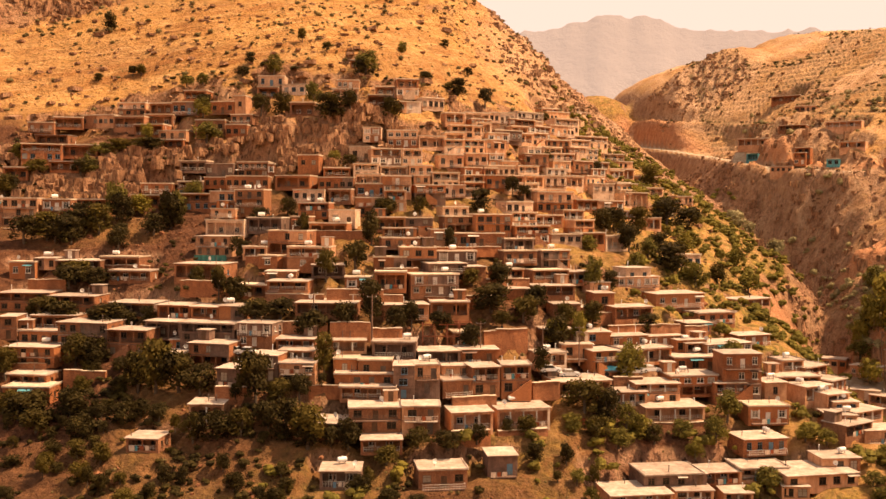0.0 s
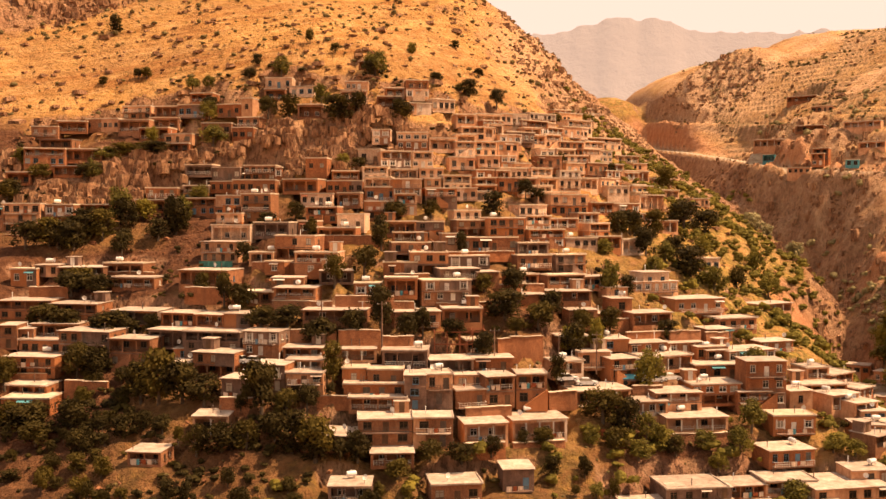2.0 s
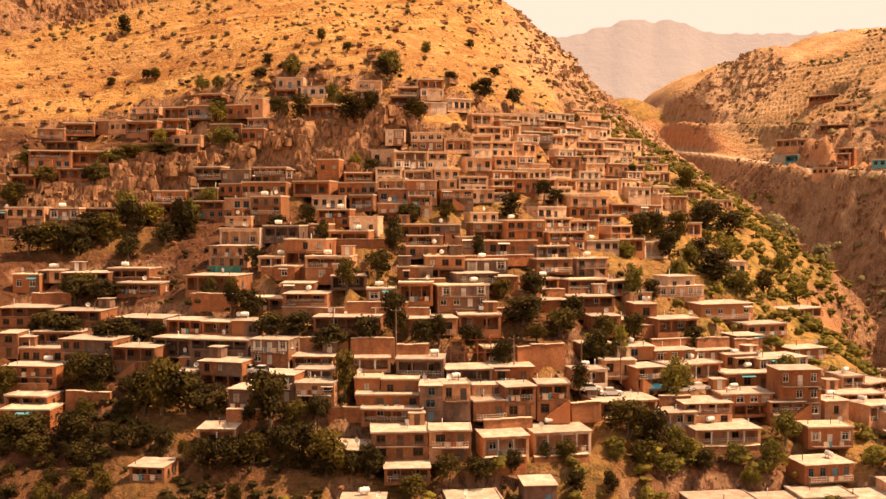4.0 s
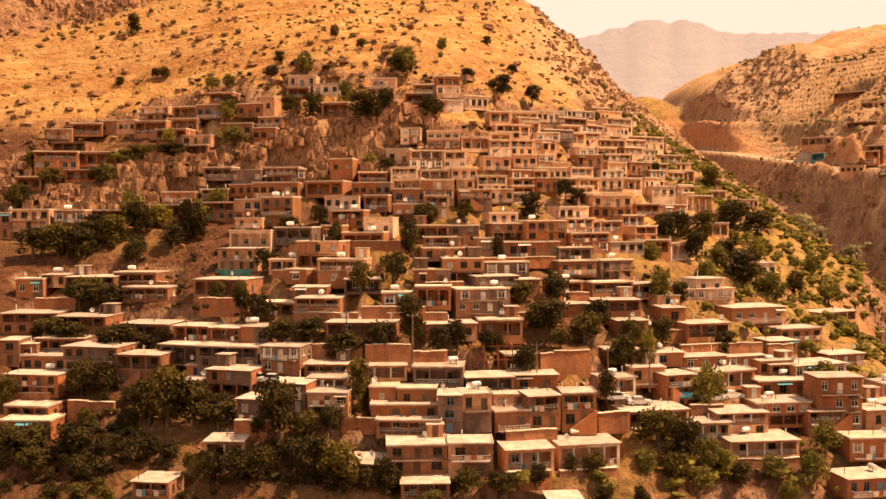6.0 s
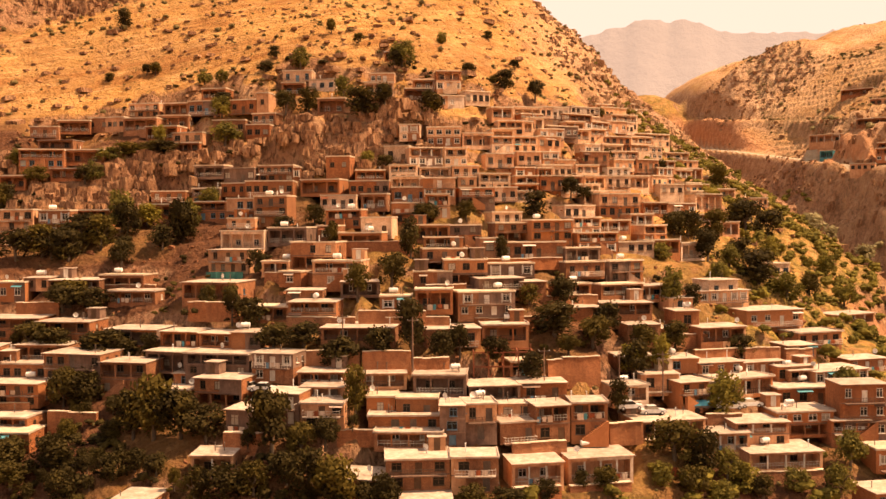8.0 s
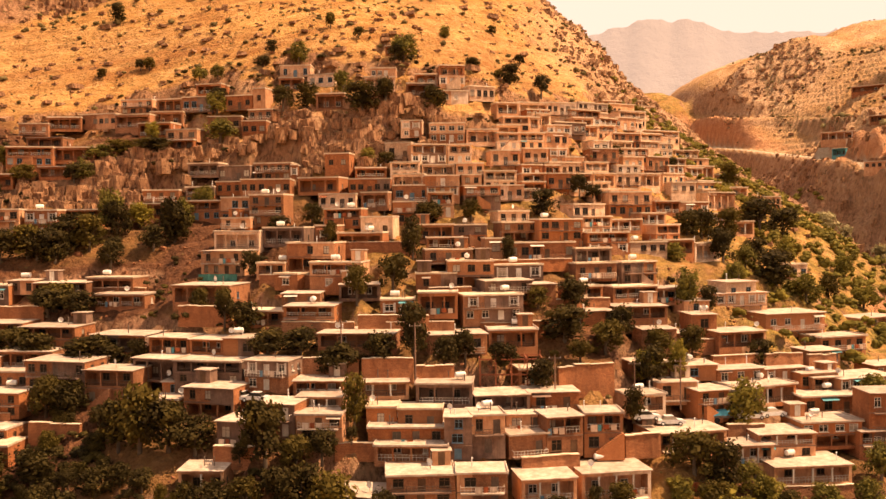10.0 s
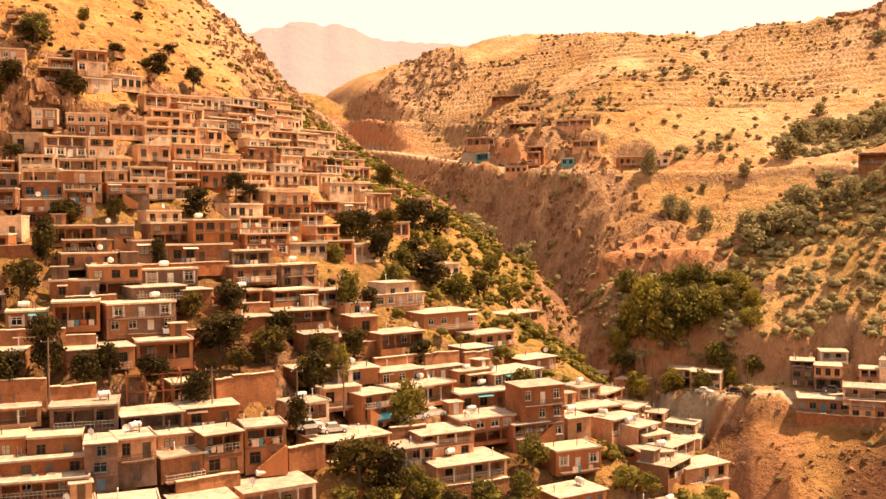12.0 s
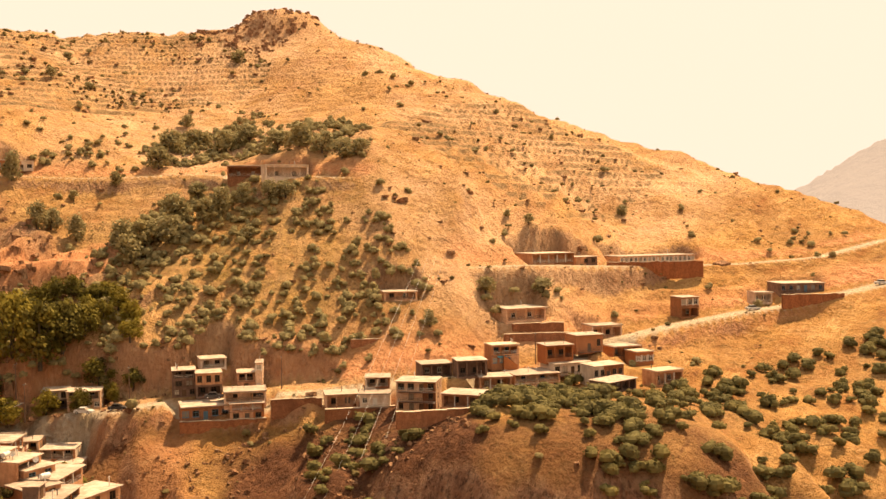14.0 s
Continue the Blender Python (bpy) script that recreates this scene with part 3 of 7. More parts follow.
def pierced(s, w, z0, z1, holes, place, cuts=(), tint=None):
    """One wall face, w wide about the middle, with real openings: (middle, half-width, foot, head, depth). place maps (along, out, up) to the wall's frame."""
    xs = sorted({-w / 2, w / 2, *(a - b for a, b, *_ in holes), *(a + b for a, b, *_ in holes)})
    zs = sorted({z0, z1, *(c for _, _, c, _, _ in holes), *(d for *_, d, _ in holes), *(c for axis, c in cuts if axis == "z" and z0 < c < z1)})
    xs = sorted({*xs, *(c for axis, c in cuts if axis == "x" and -w / 2 < c < w / 2)})
    for x0, x1 in zip(xs, xs[1:]):
        for y0, y1 in zip(zs, zs[1:]):
            mx, mz = (x0 + x1) / 2, (y0 + y1) / 2
            if not any(abs(mx - a) < b and c < mz < d for a, b, c, d, _ in holes):
                s.quad(place(x0, 0, y0), place(x1, 0, y0), place(x1, 0, y1), place(x0, 0, y1), tint(mx, mz) if tint else 0)
    for a, b, c, d, deep in holes:
        l, r = a - b, a + b
        s.quad(place(l, 0, c), place(r, 0, c), place(r, deep, c), place(l, deep, c))
        s.quad(place(l, 0, d), place(l, deep, d), place(r, deep, d), place(r, 0, d))
        s.quad(place(l, 0, c), place(l, deep, c), place(l, deep, d), place(l, 0, d))
        s.quad(place(r, 0, c), place(r, 0, d), place(r, deep, d), place(r, deep, c))
        if deep > 0.5:
            s.quad(place(l, deep, c), place(r, deep, c), place(r, deep, d), place(l, deep, d))


def railing(w, out, h):
    s = Soup()
    n = max(3, int(w / 0.45))
    for k in range(n + 1):
        x = -w / 2 + w * k / n
        s.box(x - 0.02, x + 0.02, -out, -out + 0.04, 0, h)
    for z in (h * 0.5, h - 0.05):
        s.box(-w / 2, w / 2, -out - 0.005, -out + 0.045, z, z + 0.05)
    for x in (-w / 2, w / 2 - 0.05):
        s.box(x, x + 0.05, -out + 0.05, -0.02, h - 0.05, h)
    return s


WORDS = {"tan_stone": "tan stone", "hazed_stone": "haze-paled stone", "orange_brick": "orange brick", "cream_plaster": "cream plastered", "whitewash": "whitewashed", "grey_concrete": "grey concrete", "turquoise_sheet": "turquoise sheet-metal"}
COUNT = {1: "one-storey", 2: "two-storey", 3: "three-storey", 4: "four-storey"}
PADS, ROOFS = [], []
dice, trim = random.Random(4), random.Random(12)
SECOND = {"tan_stone": (PLASTER, CONCRETE, CONCRETE, BRICK), "hazed_stone": (PLASTER, WHITEWASH, STONE, HAZED_STONE), "orange_brick": (PLASTER, CONCRETE, STONE), "cream_plaster": (BRICK, STONE, WHITEWASH, CONCRETE), "grey_concrete": (BRICK, PLASTER, WHITEWASH), "turquoise_sheet": (TURQUOISE,), "whitewash": (PLASTER, BRICK, STONE)}
LINES = []


def front_stairs(rise, side):
    """Solid masonry steps climbing along a wall."""
    s, n = Soup(), max(4, int(rise / 0.19))
    for k in range(n):
        a, b = side * 0.28 * k, side * 0.28 * (k + 1)
        z0, z1 = rise * k / n if k else -1.0, rise * (k + 1) / n
        s.quad((a, -0.95, z0), (a, -0.004, z0), (a, -0.004, z1), (a, -0.95, z1))
        s.quad((a, -0.95, z1), (a, -0.004, z1), (b, -0.004, z1), (b, -0.95, z1))
        s.quad((a, -0.95, -1.0), (b, -0.95, -1.0), (b, -0.95, z1), (a, -0.95, z1))
    s.quad((b, -0.95, -1.0), (b, -0.004, -1.0), (b, -0.004, rise), (b, -0.95, rise))
    return s


def awning_mesh(w, out):
    """A sloping sheet on two struts."""
    s = Soup()
    for o in (0.0, 0.03):
        s.quad((-w / 2, -0.005, 0.3 + o), (w / 2, -0.005, 0.3 + o), (w / 2, -out, o), (-w / 2, -out, o))
    s.quad((-w / 2, -out, 0), (w / 2, -out, 0), (w / 2, -out, 0.03), (-w / 2, -out, 0.03))
    for a in (-w / 2 + 0.08, w / 2 - 0.08):
        s.tube((a, -out + 0.08, 0.01), (a, -0.01, -0.55), 0.02, 0.02, 5)
    return s


def house(x, y, z, w, d, h, n, turn, wall, roof, feats, foot):
    """A flat-roofed hillside house: its front is at y = 0 of its own frame and its body runs back into the slope."""
    near = y < 240 and x < 100
    if not feats and w > 5:
        feats = dice.choice(("", "k", "v", "v", "k", "g" if n > 1 and near else "v"))
    ob = new("house")
    ob.matrix_basis = pose(x, y, z, 0, 0, turn)
    top = "pale flat roof" if roof == "r" else "flat earth roof"
    extra = " and open veranda" if "v" in feats else " and railed balcony" if "k" in feats else " and open ground floor" if "g" in feats else ""
    tagged(ob, f"{COUNT[n]} {WORDS[wall.name]} house with {top}{extra}", "house", "hillside houses")
    PADS.append((x, y, z, w, d, turn))
    ROOFS.append((x, y, z + h, w, d, turn, near))
    paint = dice.choice((WHITE_PAINT, WHITE_PAINT, WHITE_PAINT, BROWN_PAINT, BROWN_PAINT, BROWN_PAINT, BROWN_PAINT, BROWN_PAINT, IRON, IRON, IRON, BLUE_PAINT))
    store = h / n
    holes, wins, doors = [], [], []
    ver, gar = "v" in feats, "g" in feats
    for k in range(n):
        z0 = k * store
        if ver and k == n - 1:
            holes.append((0.0, w * 0.5 - 0.45, z0 + 0.12 * store, z0 + store * 0.86, min(2.4, d * 0.45)))
            continue
        if gar and k == 0:
            holes.append((0.0, w * 0.5 - 0.4, 0.05, store * 0.86, min(3.0, d * 0.55)))
            continue
        m = max(1, int(w / (dice.uniform(2.0, 2.7) if near else dice.uniform(1.55, 2.2))))
        gap = w / m
        ww, wh = min(0.66 * gap, dice.uniform(0.95, 1.6)), min(store * 0.6, dice.uniform(1.15, 1.6))
        for j in range(m):
            a = -w / 2 + gap * (j + 0.5) + dice.uniform(-0.12, 0.12)
            if k == 0 and j == m // 2 and n > 1 or ("k" in feats and k == n - 1 and j == m // 2):
                holes.append((a, 0.5, z0 + 0.06, z0 + min(2.0, store * 0.8), 0.22))
                doors.append((a, z0 + 0.06, 1.0, min(2.0, store * 0.8) - 0.06))
            elif dice.random() < 0.9:
                ww, wh = round(ww, 1), round(wh, 1)
                c = z0 + (store - wh) * 0.55
                holes.append((a, ww / 2, c, c + wh, 0.22))
                wins.append((a, c, ww, wh))
    s = Soup()
    # many houses were built in stages: a storey or a bay in another walling
    second, style = trim.choice(SECOND[wall.name]), trim.choice(("", "", "", "up", "up", "low", "bay", "bay")) if w > 4.5 else ""
    at = trim.uniform(-0.2, 0.2) * w
    cuts, tint = (), None
    if style == "bay":
        cuts, tint = (("x", at),), lambda a, u: int(a > at)
    elif style and n > 1:
        level = (n - 1) * store if style == "up" else store
        cuts, tint = (("z", level),), lambda a, u: int((u > level) == (style == "up"))
    pierced(s, w, -foot, h, holes, lambda a, o, u: (a, o, u), cuts, tint)
    side_holes, side_wins = [], []
    for k in range(n):
        if dice.random() < 0.7 and d > 4.5:
            for a in ((-d * 0.2, d * 0.2) if dice.random() < 0.4 else (-d * 0.1,)):
                c = k * store + store * 0.3
                side_holes.append((a, 0.4, c, c + min(1.1, store * 0.45), 0.2))
                side_wins.append((a, c, 0.8, min(1.1, store * 0.45)))
    sides = [(c, t) for c, t in cuts if c == "z"]
    pierced(s, d, -foot, h, side_holes, lambda a, o, u: (w / 2 - o, d / 2 + a, u), sides, tint if sides else None)
    pierced(s, d, -foot, h, [], lambda a, o, u: (-w / 2 + o, d / 2 - a, u), sides, tint if sides else None)
    s.quad((w / 2, d, -foot), (-w / 2, d, -foot), (-w / 2, d, h), (w / 2, d, h))
    s.quad((-w / 2, 0, h), (w / 2, 0, h), (w / 2, d, h), (-w / 2, d, h))
    part("wall", s.mesh("wall", wall, second), ob)

    # roof slab with an overhang, a drip edge and a low kerb
    s = Soup()
    o, f = (0.16, 0.55) if roof == "r" else (0.12, 0.28)
    tilt = 0.12 if roof == "r" else 0.05
    tk = 0.12 if roof == "r" else 0.15
    a, b = w / 2 + o, w / 2 + o * 0.8
    lo = [(-a, -f, h + 0.005), (b, -f, h + 0.005), (b, d + 0.2, h + tilt), (-a, d + 0.2, h + tilt)]
    hi = [(p[0], p[1], p[2] + tk) for p in lo]
    for q in ((3, 2, 1, 0),):
        s.quad(*(lo[k] for k in q))
    s.quad(*hi)
    for k in range(4):
        j = (k + 1) % 4
        s.quad(lo[k], lo[j], hi[j], hi[k])
    if roof == "m" or dice.random() < 0.3:
        zt = h + tk + 0.005
        s.box(-a, b, -f, -f + 0.16, zt, zt + 0.13)
        s.box(-a, -a + 0.16, -f + 0.16, d, zt + tilt, zt + tilt + 0.12)
        s.box(b - 0.16, b, -f + 0.16, d, zt + tilt, zt + tilt + 0.12)
    part("roof", s.mesh("roof", PALE_ROOF if roof == "r" else EARTH_ROOF), ob, label="flat pale concrete slab" if roof == "r" else "flat earth roof with a low kerb")
    for spots, place in ((wins, lambda a: pose(a, 0.1, 0)), (side_wins, lambda a: pose(w / 2 - 0.1, d / 2 + a, 0, 0, 0, 90))):
        for a, c, ww, wh in spots:
            fr, pn = window_mesh(ww, wh, paint)
            ob2 = part("window", fr, ob, pose(0, 0, c) @ place(a))
            part("pane", pn, ob2)
    for a, c, ww, wh in doors:
        part("door", door_mesh(ww, wh, paint), ob, pose(a, 0.12, c))
    for k in range(1, n):  # the floor slabs show as thin bands
        q = Soup()
        q.box(-w / 2 - 0.04, w / 2 + 0.04, -0.09, -0.003, k * store - 0.10, k * store + 0.05)
        part("band", q.mesh("band", CONCRETE if wall is not HAZED_STONE else EARTH_ROOF), ob)
    if paint is WHITE_PAINT and wins and dice.random() < 0.6:
        top = wins[-1][1] - 0.25, min(h - 0.03, wins[-1][1] + wins[-1][3] + 0.2)
        row = [a for a in wins if abs(a[1] - wins[-1][1]) < 0.1]
        for a, c, ww, wh in row:
            for e in (-1, 1):
                q = Soup()
                q.box(a + e * (ww / 2 + 0.15) - 0.13, a + e * (ww / 2 + 0.15) + 0.13, -0.07, -0.004, top[0], top[1])
                part("pilaster", q.mesh("pilaster", WHITE_PAINT), ob)
    if ver or gar:
        z0, z1 = ((n - 1) * store + 0.12 * store, (n - 1) * store + store * 0.86) if ver else (0.05, store * 0.86)
        m = max(1, int(w / 3.2))
        for k in range(1, m + 1):
            a = -w / 2 + w * k / (m + 1)
            q = Soup()
            q.box(a - 0.11, a + 0.11, 0.05, 0.27, z0, z1)
            q.box(a - 0.16, a + 0.16, 0.02, 0.30, z1 - 0.12, z1 - 0.003)
            part("post", q.mesh("post", WHITE_PAINT if wall is PLASTER else wall), ob)
        deep = min(2.4, d * 0.45) if ver else min(3.0, d * 0.55)
        fr, pn = window_mesh(1.2, 1.2, paint)
        for a in (-w * 0.22, w * 0.2):
            ob2 = part("window", fr, ob, pose(a, deep - 0.06, z0 + 0.5))
            part("pane", pn, ob2)
        if ver:
            part("railing", railing(w - 0.95, -0.06, min(0.9, store * 0.36)).mesh("railing", IRON if dice.random() < 0.5 else WHITE_PAINT), ob, pose(0, 0, z0))
    if near or trim.random() < 0.5:
        for k in range(trim.choice((0, 1, 1, 2))):  # stove pipes and vent stubs
            q = Soup()
            a, b, up = trim.uniform(-0.42, 0.42) * w, d * trim.uniform(0.15, 0.8), trim.uniform(0.5, 1.3)
            q.tube((a, b, h + 0.1), (a, b, h + 0.3 + up), 0.07, 0.07, 7)
            q.tube((a, b, h + 0.3 + up), (a, b, h + 0.42 + up), 0.13, 0.05, 7)
            part("chimney", q.mesh("chimney", IRON if trim.random() < 0.6 else TANK_PAINT), ob)
    if trim.random() < (0.3 if near else 0.14) and wins:
        a, c, ww, wh = trim.choice(wins)
        part("awning", awning_mesh(ww + trim.uniform(0.4, 1.4), trim.uniform(0.6, 1.1)).mesh("awning", trim.choice((TURQUOISE, RUST, WHITE_PAINT, PALE_ROOF, PALE_ROOF, CONCRETE))), ob, pose(max(-w / 2 + 0.8, min(w / 2 - 0.8, a)), -0.003, min(h - 0.4, c + wh + 0.12)))
    if n > 1 and w > 5 and "g" not in feats and trim.random() < 0.3:
        side = trim.choice((-1, 1))
        part("stairs", front_stairs(store, side).mesh("stairs", wall), ob, pose(-side * w * trim.uniform(0.15, 0.4), -0.1, 0))
    if near and w > 6.5 and trim.random() < 0.22:
        q, side = Soup(), trim.choice((-1, 1))
        a = side * (w / 2 - 1.5)
        q.box(a - 1.2, a + 1.2, d - 2.5, d - 0.3, h + 0.05, h + 2.1)
        room = part("roof_room", q.mesh("roof_room", second), ob, label="small room at the head of the stairs")
        q = Soup()
        q.box(a - 1.4, a + 1.4, d - 2.75, d - 0.1, h + 2.104, h + 2.22)
        part("slab", q.mesh("slab", PALE_ROOF), room)
        part("door", door_mesh(0.9, 1.7, paint), room, pose(a, d - 2.55, h + 0.3))
    if ("k" in feats or ver) and near and trim.random() < 0.6:
        LINES.append((pose(x, y, z, 0, 0, turn) @ pose(trim.uniform(-0.2, 0.2) * w, -1.12 if "k" in feats else -0.06, (n - 1) * store + (0.5 if "k" in feats else 0.12 * store + 0.35))))
    if "k" in feats:
        for k in range(max(0, n - 2), n):
            z0 = k * store + 0.02
            if k == 0 and n > 1:
                continue
            q = Soup()
            bw = w * 0.86
            q.box(-bw / 2, bw / 2, -1.05, -0.003, z0 - 0.16, z0)
            for a in (-bw * 0.4, 0, bw * 0.4):
                q.box(a - 0.08, a + 0.08, -0.8, -0.003, z0 - 0.34, z0 - 0.163)
            part("balcony", q.mesh("balcony", CONCRETE if wall is not PLASTER else PALE_ROOF), ob)
            part("railing", railing(bw, 1.03, 0.9).mesh("railing", IRON if dice.random() < 0.6 else WHITE_PAINT), ob, pose(0, 0, z0))
    return ob


# ---- the houses: place of the front's foot, width, depth, height, storeys, turn, wall, roof, features, footing ----
house(-80.1, 185.6, 70.3, 10.2, 6.4, 3.7, 2, -7, STONE, "r", "", 0.3)
house(-70.7, 188.1, 71.3, 10.9, 6.6, 7.2, 3, -13, STONE, "r", "k", 0.3)
house(-61.5, 186.5, 71.8, 8.6, 5.5, 5.5, 2, -11, STONE, "r", "v", 0.3)
house(-87.5, 192.9, 74.6, 3.6, 5.0, 4.5, 2, 2, STONE, "r", "", 0.3)
house(-84.7, 194.0, 74.6, 3.5, 5.0, 3.7, 1, 4, STONE, "r", "", 0.4)
house(-79.3, 195.8, 76.0, 9.8, 6.6, 3.1, 1, -3, STONE, "r", "v", 1.4)
house(-80.5, 191.2, 73.6, 8.4, 5.4, 2.8, 1, -6, STONE, "r", "", 0.3)
house(-78.2, 180.1, 67.2, 7.9, 5.0, 2.3, 1, -8, STONE, "r", "v", 0.3)
house(-76.2, 175.1, 65.1, 8.7, 5.8, 2.9, 1, -1, STONE, "m", "", 0.9)
house(-40.5, 164.2, 64.0, 6.0, 5.0, 3.3, 1, -0, PLASTER, "r", "g", 1.5)
house(-50.0, 159.2, 60.2, 5.7, 5.0, 2.3, 1, -8, STONE, "r", "", 0.5)
house(-37.8, 171.5, 69.1, 5.7, 5.0, 3.2, 1, -14, CONCRETE, "r", "", 0.5)
house(-43.6, 178.8, 71.5, 8.3, 5.4, 4.3, 2, -15, STONE, "r", "g", 1.1)
house(-51.3, 187.0, 73.1, 3.9, 5.0, 2.3, 1, -3, BRICK, "r", "", 0.4)
house(-52.1, 182.4, 71.2, 7.0, 5.0, 2.3, 1, -10, STONE, "r", "", 0.8)
house(-55.3, 189.3, 75.3, 8.0, 5.0, 3.4, 1, -19, CONCRETE, "r", "g", 0.3)
house(-45.5, 185.3, 75.2, 11.3, 7.6, 3.6, 2, -11, CONCRETE, "r", "v", 2.5)
house(-35.6, 181.7, 74.9, 7.2, 5.0, 4.4, 2, -14, STONE, "r", "k", 0.4)
house(-64.0, 197.0, 78.5, 10.2, 6.5, 3.1, 1, -12, CONCRETE, "r", "v", 0.3)
house(-54.4, 194.0, 78.8, 7.3, 5.0, 2.7, 1, -13, STONE, "r", "", 0.8)
house(-47.6, 191.8, 79.1, 6.1, 5.0, 2.3, 1, -15, STONE, "r", "", 0.5)
house(-41.7, 189.5, 78.8, 5.3, 5.0, 3.0, 1, -8, BRICK, "r", "", 0.8)
house(-88.4, 202.5, 79.4, 11.1, 7.5, 3.7, 2, -0, STONE, "r", "v", 0.3)
house(-77.8, 200.9, 78.5, 10.4, 6.7, 4.1, 2, -7, STONE, "r", "v", 0.3)
house(-27.4, 179.1, 74.4, 7.4, 5.4, 2.3, 1, -3, STONE, "r", "", 1.0)
house(-18.1, 179.0, 74.2, 8.0, 6.0, 2.3, 1, 5, PLASTER, "r", "v", 0.3)
house(-8.9, 176.9, 73.3, 8.1, 6.1, 3.2, 1, -2, CONCRETE, "r", "v", 1.7)
house(-0.5, 178.2, 72.4, 8.0, 5.9, 2.3, 1, 9, CONCRETE, "r", "g", 0.7)
house(7.0, 180.0, 72.1, 7.5, 5.5, 2.7, 1, 8, STONE, "r", "", 0.8)
house(4.7, 185.5, 75.0, 5.3, 5.0, 2.3, 1, 12, BRICK, "m", "", 0.3)
house(-32.0, 171.2, 70.3, 5.7, 5.0, 4.5, 2, -13, STONE, "r", "k", 0.3)
house(-25.8, 170.0, 69.9, 6.4, 5.0, 3.6, 2, -3, PLASTER, "r", "k", 0.4)
house(-26.6, 175.0, 72.8, 6.6, 5.0, 2.3, 1, -4, PLASTER, "r", "", 0.3)
house(-17.6, 173.9, 70.6, 4.3, 5.0, 3.1, 1, -0, BRICK, "m", "", 0.3)
house(-12.1, 172.6, 70.8, 6.2, 5.0, 2.9, 1, -1, BRICK, "m", "", 0.4)
house(-13.8, 170.5, 69.3, 10.6, 8.0, 2.3, 1, 1, STONE, "r", "", 1.0)
house(-13.0, 167.5, 67.5, 9.9, 7.4, 2.3, 1, -2, STONE, "r", "v", 0.5)
house(-6.7, 168.3, 67.7, 3.7, 5.0, 5.8, 3, 0, CONCRETE, "r", "", 0.4)
house(-2.6, 170.0, 68.2, 4.6, 5.0, 5.2, 2, 10, CONCRETE, "r", "k", 0.8)
house(2.8, 175.8, 70.1, 5.7, 5.0, 2.3, 1, 6, PLASTER, "r", "", 0.7)
house(2.9, 171.7, 67.5, 5.7, 5.0, 2.9, 1, 17, STONE, "r", "k", 0.3)
house(8.0, 173.0, 67.3, 5.3, 5.0, 5.3, 2, 16, STONE, "r", "v", 0.3)
house(13.6, 175.2, 67.2, 5.5, 5.0, 5.4, 2, 4, BRICK, "r", "", 0.8)
house(-11.3, 161.5, 63.3, 8.8, 6.6, 4.1, 2, 6, STONE, "r", "k", 0.8)
house(-3.5, 161.8, 62.8, 6.5, 5.0, 4.8, 2, 3, PLASTER, "r", "k", 0.3)
house(5.3, 165.7, 62.5, 7.5, 5.4, 3.4, 1, 12, PLASTER, "r", "v", 1.0)
house(14.6, 169.6, 62.0, 9.8, 6.9, 3.8, 1, 13, PLASTER, "r", "", 0.6)
house(-20.8, 160.5, 62.1, 8.8, 6.2, 2.9, 1, -10, STONE, "r", "", 0.6)
house(-9.9, 157.5, 60.6, 6.9, 5.2, 2.3, 1, 5, STONE, "r", "", 0.3)
house(-22.7, 186.4, 80.5, 12.0, 8.5, 2.3, 1, -4, STONE, "r", "", 1.0)
house(-7.0, 188.1, 79.5, 9.0, 6.7, 2.9, 1, 12, STONE, "r", "", 0.6)
house(1.5, 191.0, 79.7, 7.8, 5.8, 3.0, 1, 6, BRICK, "r", "", 1.2)
house(21.2, 184.7, 70.8, 6.3, 5.0, 2.7, 1, 18, PLASTER, "r", "", 0.7)
house(27.0, 190.9, 71.6, 6.6, 5.0, 2.8, 1, 9, PLASTER, "r", "", 0.8)
house(23.8, 194.9, 74.6, 6.3, 5.0, 2.3, 1, 14, STONE, "r", "", 0.3)
house(31.0, 197.2, 73.8, 8.1, 5.7, 2.3, 1, 11, PLASTER, "r", "", 0.3)
house(32.2, 189.1, 69.5, 5.5, 5.0, 3.9, 2, 21, BRICK, "r", "", 1.1)
house(37.5, 191.9, 69.5, 5.5, 5.0, 3.4, 1, 16, CONCRETE, "r", "v", 0.4)
house(42.1, 194.6, 70.0, 11.3, 6.5, 3.1, 1, 25, PLASTER, "r", "v", 0.3)
house(39.0, 199.0, 72.9, 8.8, 5.6, 2.3, 1, 18, STONE, "r", "", 1.0)
house(47.2, 202.4, 72.3, 8.5, 5.3, 2.5, 1, 19, STONE, "r", "", 0.5)
house(52.6, 201.6, 71.5, 7.3, 5.0, 2.6, 1, 18, BRICK, "r", "", 0.3)
house(62.4, 217.7, 75.9, 10.1, 5.9, 2.3, 1, 21, BRICK, "r", "", 1.4)
house(56.1, 209.3, 74.5, 6.3, 5.0, 2.3, 1, 18, BRICK, "r", "", 0.4)
house(60.7, 201.9, 71.0, 11.7, 6.6, 2.3, 1, 22, BRICK, "r", "", 1.0)
house(53.4, 195.5, 68.4, 12.6, 8.3, 2.9, 1, 10, STONE, "r", "", 0.6)
house(49.3, 186.8, 65.2, 9.8, 6.5, 3.7, 2, 10, STONE, "r", "", 0.5)
house(56.4, 186.5, 63.6, 6.5, 5.0, 4.0, 2, 8, STONE, "r", "", 0.4)
house(26.9, 180.3, 66.1, 11.3, 7.6, 2.8, 1, 16, PLASTER, "r", "g", 1.2)
house(35.5, 180.6, 63.8, 7.1, 5.0, 3.0, 1, 9, PLASTER, "r", "", 1.2)
